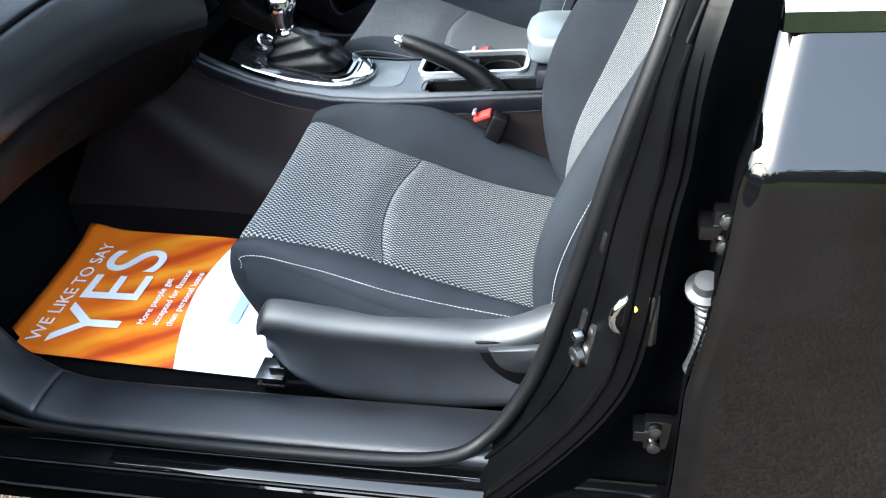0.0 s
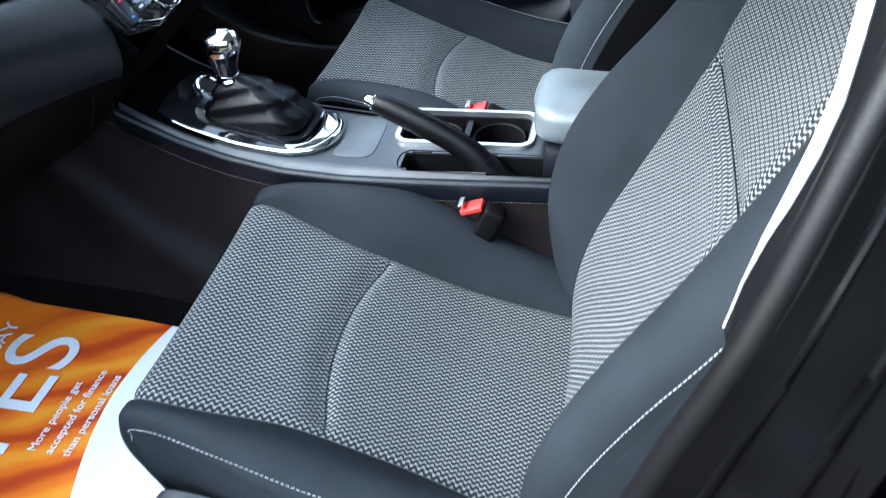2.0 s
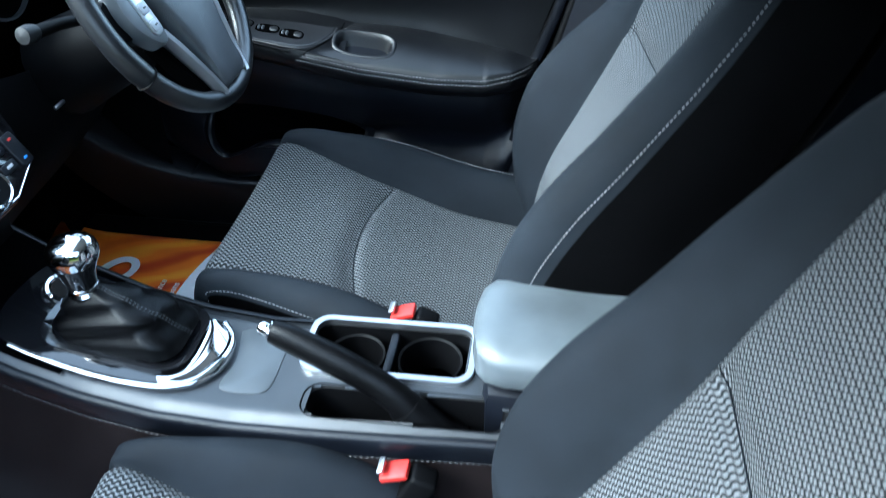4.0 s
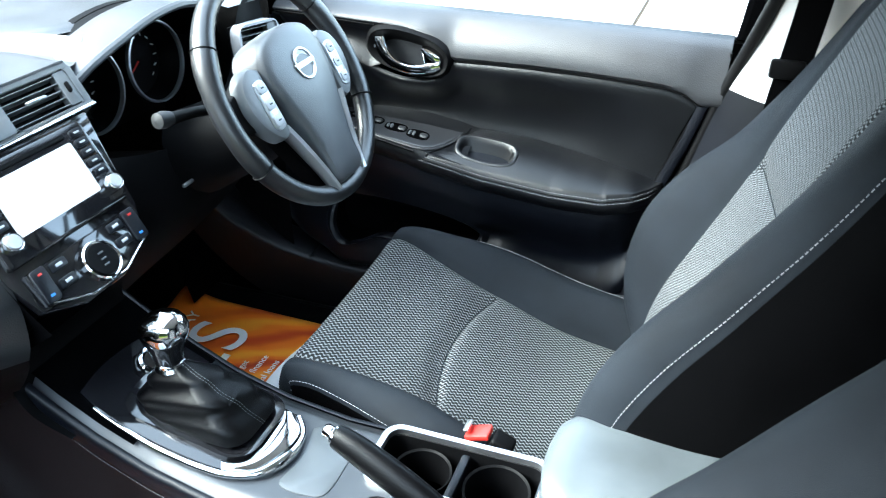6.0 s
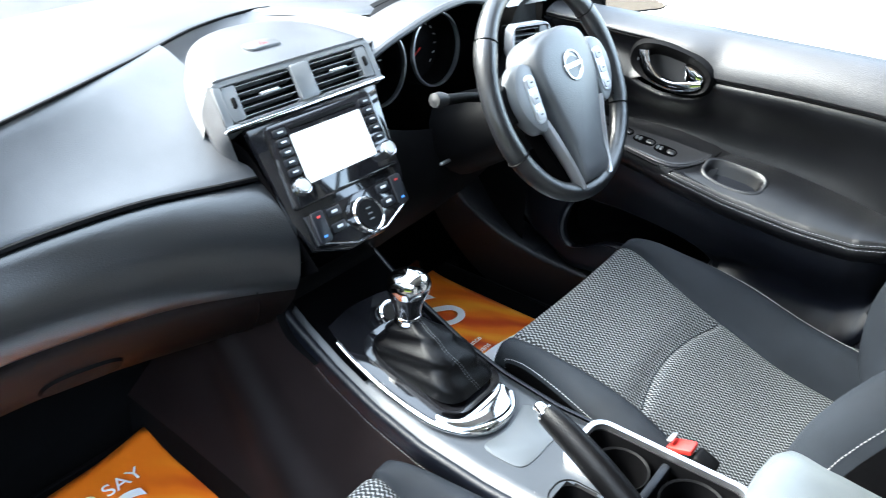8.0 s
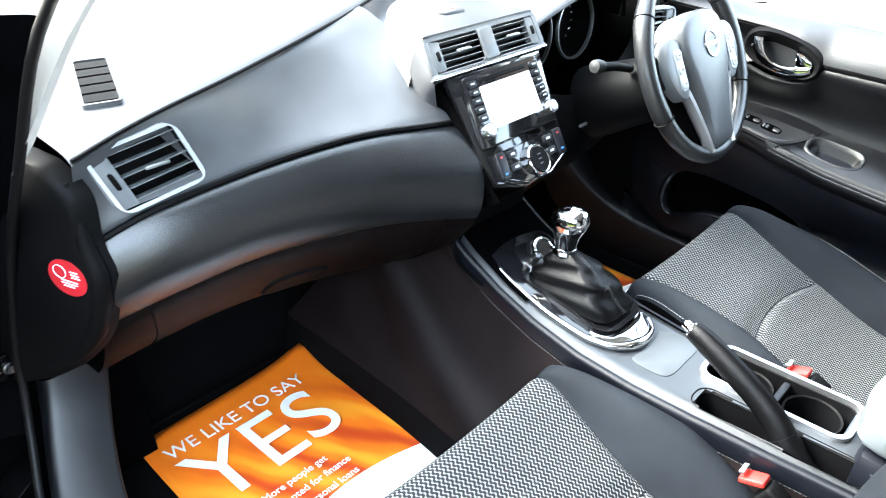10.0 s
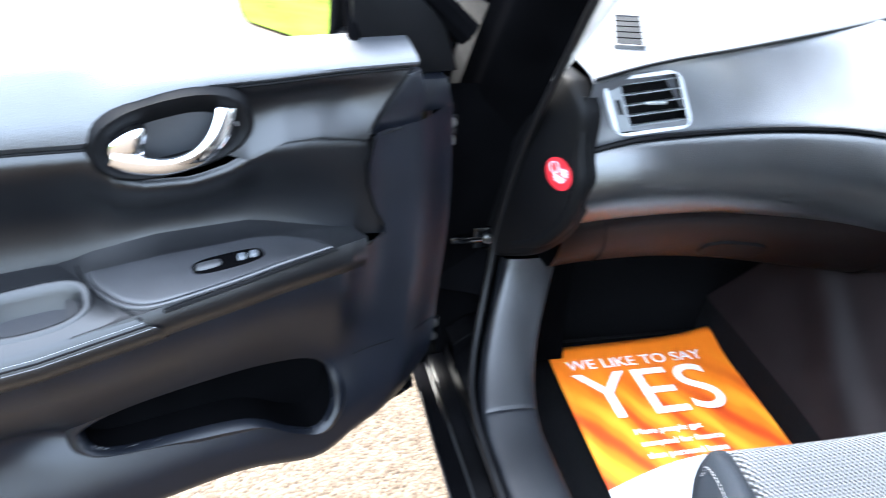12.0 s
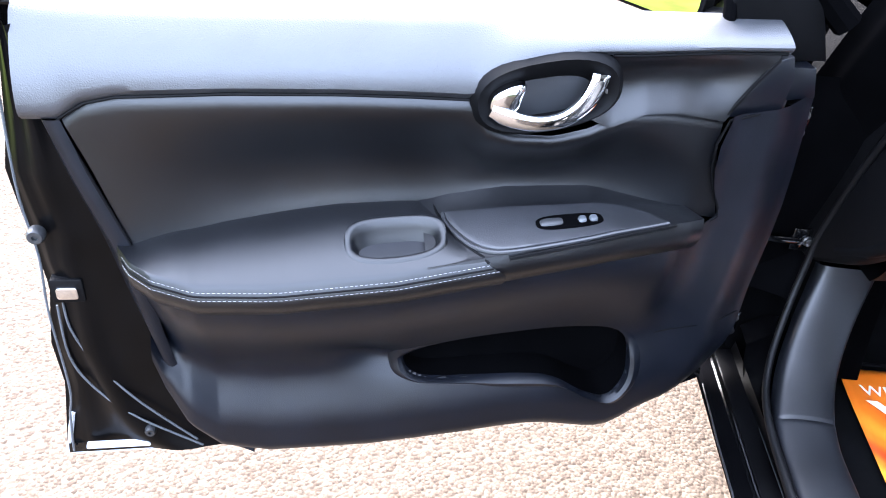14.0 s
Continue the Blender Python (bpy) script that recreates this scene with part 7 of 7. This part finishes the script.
    patch(trough, lambda u, v: on_top(-0.298 + 0.298 * u, con_at(-0.298 + 0.298 * u)[0] + 0.010 + (con_at(-0.298 + 0.298 * u)[1] - con_at(-0.298 + 0.298 * u)[0] - 0.02) * v, 0.0030), steps(20), steps(10))
    part("front_dark_sheet", trough, M_VOID, con)
    part("gloss_inlay", bm, M_GLOSS, con, "gloss black gear surround")
    bm = BM()
    tr = [(p.x, p.y) for p in spline([(-0.072, -0.067, 0), (0.0, -0.0745, 0), (0.08, -0.0765, 0), (0.13, -0.07, 0), (0.163, -0.052, 0), (0.181, -0.015, 0), (0.179, 0.025, 0), (0.16, 0.05, 0)], 50)]
    tube(bm, [on_top(p, q, 0.005) for p, q in tr], [0.0025 + 0.003 * math.sin(math.pi * min(1, k / 12) / 2) + 0.004 * math.exp(-((k - 33) / 6) ** 2) for k in range(50)], 10)
    part("chrome_strip", bm, M_CHROME, con, "bright chrome strip round the gear surround")
    bm = BM()
    plate(bm, [(p.x, p.y) for p in spline([(0.185, 0.045, 0), (0.195, -0.01, 0), (0.19, -0.055, 0), (0.225, -0.06, 0), (0.252, -0.05, 0), (0.255, 0.0, 0), (0.25, 0.05, 0), (0.21, 0.06, 0), (0.185, 0.045, 0)], 40)[:-1]], on_top, -0.004, 0.0015, 0.001)
    part("tray_inset", bm, M_TRAY, con, "pale grey tray inset")
    # broad chrome apron behind the gaiter
    bm = BM()
    rim_in = [(0.112, -0.060), (0.128, -0.057), (0.142, -0.045), (0.147, -0.02), (0.147, 0.01), (0.145, 0.03), (0.138, 0.046)]
    rim_out = [(0.120, -0.0735), (0.143, -0.066), (0.166, -0.049), (0.181, -0.018), (0.181, 0.015), (0.174, 0.037), (0.158, 0.054)]
    patch(bm, lambda u, v: on_top(*(Vector(along(rim_in, u)).lerp(Vector(along(rim_out, u)), v)), 0.0125 - 0.008 * v ** 1.5 + 0.002 * math.sin(math.pi * v)), steps(30), steps(8))
    part("chrome_apron", bm, M_CHROME, con, "broad bright apron behind the gear gaiter")
    bm = BM()
    lathe(bm, [(0.006, 0), (0.021, 0), (0.023, 0.006), (0.021, 0.011), (0.017, 0.012), (0.014, 0.009), (0.006, 0.009)], on_top(-0.058, 0.036, 0.012), (0.55, -0.2, 0.8), 30)
    btn = part("start_button_ring", bm, M_CHROME, con, "round chrome start button ring")
    bm = BM()
    lathe(bm, [(0, 0), (0.015, 0), (0.014, 0.003), (0, 0.004)], on_top(-0.058, 0.036, 0.012) + Vector((0.55, -0.2, 0.8)) * 0.009, (0.55, -0.2, 0.8), 24)
    part("start_button", bm, M_GLOSS, btn)
    bm = BM()
    lathe(bm, [(0, -0.02), (0.026, -0.02), (0.024, 0.0), (0, 0.0)], on_top(-0.058, 0.036, 0.012), (0.55, -0.2, 0.8), 24)
    part("button_base", bm, M_GLOSS, con)
    # cup holders
    bm = BM()
    ring_plate(bm, rounded(0.228, 0.106, 0.024, 6, 0.392, 0.036), rounded(0.212, 0.09, 0.018, 6, 0.392, 0.036), on_top, -0.003, 0.007)
    part("cup_holder_ring", bm, M_SATIN, con, "satin chrome ring round the cup holders")
    for out, deep, nm in ((cups, 0.07, "cup_well"), (tray, 0.055, "handbrake_well")):
        bm = BM()
        grow = rounded(0.221, 0.098, 0.021, 6, 0.392, 0.036) if nm == "cup_well" else rounded(0.26, 0.056, 0.022, 6, 0.428, -0.058)
        cx = sum(p[0] for p in out) / len(out)
        cy = sum(p[1] for p in out) / len(out)
        loft(bm, [[on_top(p, q, 0.0012) for p, q in grow], [on_top(cx + (p - cx) * 0.985, cy + (q - cy) * 0.95, -0.003) for p, q in out], [on_top(cx + (p - cx) * 0.95, cy + (q - cy) * 0.9, -deep) for p, q in out]], caps=False)
        w = part(nm, bm, M_DARK, con)
        bm = BM()
        plate(bm, out, on_top, -deep - 0.003, -deep)
        part("well_floor", bm, M_DARK, w)
    for x, r in ((0.345, 0.036), (0.445, 0.04)):
        bm = BM()
        lathe(bm, [(r, 0), (r, 0.055), (r + 0.003, 0.057), (r + 0.003, 0)], on_top(x, 0.036, -0.068), (0, 0, 1), 28)
        part("cup_wall", bm, M_DARK, con)
    bm = BM()
    rbox(bm, on_top(0.392, 0.036, -0.02), (0.012, 0.082, 0.03), 0.004)
    part("cup_divider", bm, M_HARD, con)


centre_console()


def gear_lever():
    ob = thing("gear_lever", (0.04, 0.0, 0.655), "gear lever with a chrome knob and black leather gaiter", "gear lever")
    base = rounded(0.175, 0.108, 0.03, 7, 0.045, 0.006)
    n = len(base)
    bm = BM()
    zt = lambda p: con_at(p)[2] + 0.006
    ring_plate(bm, rounded(0.195, 0.124, 0.036, 7, 0.047, 0.006), rounded(0.168, 0.10, 0.028, 7, 0.045, 0.006), lambda p, q, d: Vector((p, q, zt(p) + d)), -0.002, 0.009)
    part("gaiter_frame", bm, M_GLOSS, ob)
    bm = BM()
    rings = []
    for k in range(31):
        t = k / 30
        cx, cy = 0.045 + (0.012 - 0.045) * t, 0.006 - 0.010 * t
        sc = 0.18 + 0.82 * (1 - t ** 1.35) ** 1.1
        fold = 0.09 * math.sin(math.pi * t)
        ring = []
        for i, (p, q) in enumerate(base):
            a = math.atan2(q - 0.006, p - 0.045)
            w = 1 + fold * (math.cos(4 * a + 0.6) * 0.6 + 0.3 * math.sin(7 * a + 3 * t)) + 0.085 * math.sin(math.pi * t) * math.sin(19 * t + 1.6 * math.sin(a * 2 + 1) + 0.8 * math.sin(3 * a)) - 0.05 * math.sin(math.pi * t) * math.cos(2 * a)
            ring.append(Vector((cx + (p - 0.045) * sc * w, cy + (q - 0.006) * sc * w, zt(0.045) + 0.005 + 0.078 * t + 0.016 * math.sin(math.pi * t) * max(0, math.cos(a)))))
        rings.append(ring)
    loft(bm, rings)
    gait = part("gaiter", bm, M_LEATHER, ob, "creased black leather gaiter")
    bm = BM()
    pts = [rings[k][0].lerp(rings[k][n - 1], 0.5) + Vector((0.0012, -0.012 * math.sin(math.pi * k / 30), 0.0012)) for k in range(31)]
    stitches(bm, [p for p in spline(pts, 50)], 0.003, 0.002, 0.0004)
    stitches(bm, [p + Vector((0.0, 0.004, 0.0003)) for p in spline(pts, 50)], 0.003, 0.002, 0.0004)
    part("stitching", bm, M_DIVIDER, gait)
    c = Vector((0.012, -0.004, 0.735))
    ax = Vector((-0.06, 0.0, 1)).normalized()
    bm = BM()
    lathe(bm, [(0, 0), (0.019, 0), (0.021, 0.004), (0.019, 0.008), (0.0165, 0.009), (0, 0.009)], c, ax, 24)
    part("collar", bm, M_CHROME, ob)
    bm = BM()
    lathe(bm, [(0, 0.0), (0.017, 0.0), (0.0185, 0.006), (0.017, 0.011), (0.0185, 0.016), (0.016, 0.022), (0, 0.022)], c - ax * 0.022, ax, 20)
    part("gaiter_collar", bm, M_DARK, ob)
    bm = BM()

    def knob_ring(r, h, f):
        return [c + ax * h + Vector((r * f * p + 0.004 * ease(0.03, 0.055, h), r * q, 0.004 * p * ease(0.03, 0.055, h))) for p, q in oval(2, 2, 28, power=2.3)]

    loft(bm, [knob_ring(*k) for k in ((0.0258, 0.050, 1.12), (0.0272, 0.057, 1.15), (0.0278, 0.064, 1.16), (0.0264, 0.073, 1.15), (0.0215, 0.081, 1.14), (0.013, 0.0845, 1.1), (0.002, 0.0855, 1.0))])
    kn = part("knob", bm, M_CHROME, ob, "polished chrome gear knob")
    bm = BM()
    loft(bm, [knob_ring(*k) for k in ((0.0165, 0.008, 1.0), (0.018, 0.018, 1.0), (0.0205, 0.034, 1.05), (0.0245, 0.047, 1.11), (0.0258, 0.051, 1.12))])
    part("knob_neck", bm, M_GLOSS, kn, "gloss black lower half of the knob")
    bm = BM()
    loft(bm, [[c + ax * 0.012 + Vector((r * p, r * q, 0)) + ax * h for p, q in oval(2, 2, 24)] for r, h in ((0.0172, -0.003), (0.0188, -0.002), (0.0188, 0.0015), (0.0172, 0.0025))])
    part("neck_ring", bm, M_CHROME, kn)


gear_lever()


def handbrake():
    ob = thing("handbrake", (0.44, -0.058, 0.60), "black handbrake lever with a chrome release button beside the cup holders", "handbrake")
    bm = BM()
    line = spline([(0.262, -0.029, 0.724), (0.29, -0.033, 0.716), (0.34, -0.041, 0.698), (0.385, -0.048, 0.678), (0.42, -0.054, 0.655), (0.445, -0.058, 0.62), (0.46, -0.06, 0.59)], 24)
    tube(bm, line, [0.0125 + 0.0035 * math.sin(math.pi * min(1, k / 16)) + 0.011 * ease(10, 23, k) for k in range(24)], 14, flat=1.25)
    part("lever", bm, M_LEATHER, ob)
    bm = BM()
    d = (Vector(line[0]) - Vector(line[1])).normalized()
    lathe(bm, [(0, -0.004), (0.0125, -0.004), (0.0125, 0.003), (0.0085, 0.005), (0.0085, 0.014), (0.006, 0.017), (0, 0.017)], line[0], d, 20)
    part("release_button", bm, M_CHROME, ob, "chrome release button")
    bm = BM()
    tube(bm, [Vector((0.43, -0.056, 0.645)), Vector((0.47, -0.06, 0.60)), Vector((0.50, -0.06, 0.59))], [0.022, 0.027, 0.024], 12)
    part("gaiter", bm, M_LEATHER, ob)


handbrake()


def armrest_box():
    ob = thing("console_armrest", (0.66, 0.035, 0.64), "padded grey armrest lid behind the cup holders", "armrest")
    bm = BM()
    rings = []
    for x, k, h in ((0.502, 0.55, 0.5), (0.506, 0.8, 0.75), (0.517, 0.93, 0.93), (0.54, 1.0, 1.0), (0.66, 1.0, 1.0), (0.80, 1.0, 1.0), (0.83, 0.9, 0.9)):
        rings.append([Vector((x + 0.008 * (abs(p) ** 3), 0.035 + 0.083 * p * k, 0.702 + 0.034 * q * h + 0.012 * (x - 0.5))) for p, q in oval(2, 2, 32, power=3.4)])
    loft(bm, rings)
    part("lid", bm, M_ARM, ob, "padded smooth grey vinyl lid")
    bm = BM()
    rbox(bm, (0.68, 0.03, 0.60), (0.32, 0.15, 0.14), 0.02)
    part("bin", bm, M_HARD, ob)


armrest_box()

# ---- loose paper mats, rubber mats, stickers, small fittings ----
def floor_mat():
    ob = thing("floor_mat", (-0.18, -0.40, 0.32), "black carpet floor mat with bound edges in the footwell", "floor mat", "floor mats")
    bm = BM()
    out = [(-0.50, -0.64), (-0.50, -0.16), (-0.1, -0.15), (0.10, -0.17), (0.105, -0.675), (-0.2, -0.675)]
    z = lambda p: 0.332
    plate(bm, [(p.x, p.y) for p in [Vector((a, b, 0)) for a, b in out]], lambda p, q, d: Vector((p, q, z(p) + d)), -0.004, 0.004)
    part("mat_body", bm, M_CARPET, ob)
    bm = BM()
    tube(bm, [(a, b, z(a) + 0.004) for a, b in out], 0.005, 6, closed=True)
    part("binding", bm, M_RUBBER, ob)
    return ob


def paper_mat():
    ob = thing("paper_floor_mat", (-0.19, -0.39, 0.34), "orange and white printed paper mat lying in the footwell", "paper mat", "paper mats")
    x0, x1, y0, y1 = -0.458, 0.085, -0.597, -0.178

    def sheet(u, v):
        x, y = x0 + (x1 - x0) * u, y0 + (y1 - y0) * v
        z = 0.350 + 0.0025 * math.sin(5 * x + 3 * y) + 0.004 * math.exp(-((u / 0.1) ** 2)) + 0.012 * math.exp(-((u / 0.10) ** 2 + ((1 - v) / 0.15) ** 2))
        return Vector((x + 0.004 * math.sin(3 * v) - 0.02 * v * (1 - u), y + 0.022 * (1 - v) * (1 - u) * 1.0, z))

    bm = BM()
    patch(bm, sheet, steps(30), steps(24), lambda u, v: (u * (x1 - x0), v * (y1 - y0)))
    sh = part("sheet", bm, M_PAPER, ob)
    mod = sh.modifiers.new("thickness", "SOLIDIFY")
    mod.thickness, mod.offset = 0.0006, -1

    def lay(x, y):
        return Matrix(((0, -1, 0, x), (1, 0, 0, y), (0, 0, 1, 0.3545), (0, 0, 0, 1)))

    lettering("WE LIKE TO SAY", 0.041, lay(-0.386, -0.548), M_WHITE, ob)
    lettering("YES", 0.188, lay(-0.243, -0.55), M_WHITE, ob)
    for k, words in enumerate(("More people get", "accepted for finance", "than personal loans")):
        lettering(words, 0.0205, lay(-0.196 + 0.0295 * k, -0.490), M_WHITE, ob)
    # a maker's name, left as plain bars
    bm = BM()
    for k, (a, b) in enumerate(((0.0, 0.09), (0.1, 0.17))):
        rbox(bm, (-0.02, -0.47 + (a + b) / 2, 0.3545), (0.022, b - a, 0.0006), 0)
    part("print_bars", bm, M_BLUEPRINT, ob, "pale blue printed bars")
    return ob


mat_thing = floor_mat()
copy_thing(mat_thing, Matrix.Translation((-0.18, 0.425, 0.32)))
paper = paper_mat()
copy_thing(paper, Matrix.Translation((-0.19, 0.385, 0.34)))


def sticker():
    c = Vector((-0.284, -0.6868, 0.852))
    ob = thing("airbag_sticker", c, "round red airbag warning sticker with white print on the dashboard end", "sticker")
    bm = BM()
    to = lambda p, q, d: Vector((c.x + p, c.y + 0.36 * (c.x + p + 0.274) - d, c.z + q))
    plate(bm, oval(0.056, 0.052, 36), to, 0.0, 0.0008)
    part("disc", bm, M_STICK, ob)
    bm = BM()
    ring_plate(bm, oval(0.019, 0.019, 30, -0.010, 0.007), oval(0.0172, 0.0172, 30, -0.010, 0.007), to, 0.0008, 0.0013)
    part("ring", bm, M_WHITE, ob)
    bm = BM()
    for q, w, p in ((0.011, 0.011, 0.011), (0.007, 0.013, 0.012), (0.003, 0.013, 0.013), (-0.004, 0.024, 0.003), (-0.008, 0.024, 0.002), (-0.012, 0.016, 0.001)):
        plate(bm, rounded(w, 0.0013, 0.0004, 3, p, q), to, 0.0008, 0.0013)
    part("print_bars", bm, M_WHITE, ob)


sticker()


def striker():
    ob = thing("door_striker", (0.69, -0.80, 0.745), "bright steel door striker loop on the middle pillar", "door striker")
    bm = BM()
    tube(bm, spline([(0.705, -0.81, 0.772), (0.68, -0.832, 0.769), (0.672, -0.837, 0.75), (0.68, -0.832, 0.731), (0.705, -0.81, 0.728)], 24), 0.0048, 10)
    part("loop", bm, M_CHROME, ob)
    bm = BM()
    rbox(bm, (0.706, -0.818, 0.75), (0.012, 0.045, 0.075), 0.005, pose(0, 0, 0, 0, 0, 25))
    part("base_plate", bm, M_STEEL, ob)
    bm = BM()
    lathe(bm, [(0, 0), (0.007, 0), (0.007, 0.005), (0, 0.006)], (0.697, -0.826, 0.762), (-1, -0.5, 0), 14)
    part("yellow_mark", bm, mat("yellow_paint_dot", (0.7, 0.5, 0.05), 0.5), ob)
    ob2 = thing("pillar_fixing", (0.635, -0.785, 0.66), "steel bracket with a round socket bolt on the middle pillar", "bracket")
    bm = BM()
    rbox(bm, (0.645, -0.788, 0.676), (0.008, 0.036, 0.062), 0.004, pose(0, 0, 0, 0, 12, 30))
    part("plate", bm, M_STEEL, ob2)
    for z, r in ((0.656, 0.013), (0.69, 0.008)):
        bm = BM()
        lathe(bm, [(0, 0), (r, 0), (r, 0.008), (r * 0.8, 0.01), (r * 0.45, 0.01), (r * 0.4, 0.006), (0, 0.006)], (0.638, -0.793, z - 0.006), (-1, -0.6, 0), 18)
        part("bolt", bm, M_STEEL, ob2)
    ob3 = thing("pillar_plug", (0.675, -0.77, 0.80), "black rectangular plastic plug in the pillar", "plug")
    bm = BM()
    rbox(bm, (0.668, -0.775, 0.80), (0.008, 0.032, 0.028), 0.004, pose(0, 0, 0, 0, 12, 35))
    part("cap", bm, M_RUBBER, ob3)
    # hinges of the open front door
    for z in (0.52, 0.90):
        h = thing("hinge_assembly", (-0.37, -0.86, z), "black painted hinge of the open passenger door", "hinge", "front door hinges")
        bm = BM()
        rbox(bm, (-0.375, -0.865, z), (0.05, 0.05, 0.055), 0.005)
        part("knuckle", bm, M_PAINT, h)
        bm = BM()
        lathe(bm, [(0, -0.035), (0.008, -0.035), (0.008, 0.035), (0, 0.035)], (-0.35, -0.892, z), (0, 0, 1), 14)
        part("pin", bm, M_STEEL, h)
        for dz in (-0.014, 0.014):
            bm = BM()
            lathe(bm, [(0, 0), (0.008, 0), (0.008, 0.006), (0, 0.007)], (-0.35, -0.852, z + dz), (1, 0, 0), 12)
            part("bolt", bm, M_STEEL, h)
    ck = thing("door_check_strap", (-0.43, -0.75, 0.66), "steel check strap bolted to the hinge pillar", "door check")
    bm = BM()
    rbox(bm, (-0.424, -0.782, 0.656), (0.010, 0.06, 0.014), 0.003)
    part("arm", bm, M_PAINT, ck)
    bm = BM()
    rbox(bm, (-0.424, -0.752, 0.659), (0.008, 0.036, 0.044), 0.003)
    part("bracket", bm, M_PAINT, ck)
    bm = BM()
    lathe(bm, [(0, 0), (0.009, 0), (0.009, 0.003), (0.0065, 0.004), (0.006, 0.009), (0, 0.010)], (-0.419, -0.744, 0.659), (1, 0.1, 0.1), 14)
    part("bolt", bm, M_STEEL, ck)


striker()


def seat_belt(s):
    ob = thing("seat_belt", (0.72, s * 0.64, 0.5), "black seat belt hanging at the middle pillar", "seat belt")
    bm = BM()
    pts = spline([(0.735, s * 0.60, 1.36), (0.715, s * 0.625, 1.10), (0.70, s * 0.635, 0.85), (0.72, s * 0.645, 0.45)], 24)
    loft(bm, [[p + Vector((dx, dy, 0)) for dx, dy in ((-0.023, 0.001), (0.023, 0.001), (0.023, -0.001), (-0.023, -0.001))] for p in pts])
    part("webbing", bm, M_SEATDARK, ob)
    bm = BM()
    rbox(bm, (0.70, s * 0.625, 1.02), (0.05, 0.012, 0.03), 0.005)
    part("tongue", bm, M_DARK, ob)


seat_belt(1)
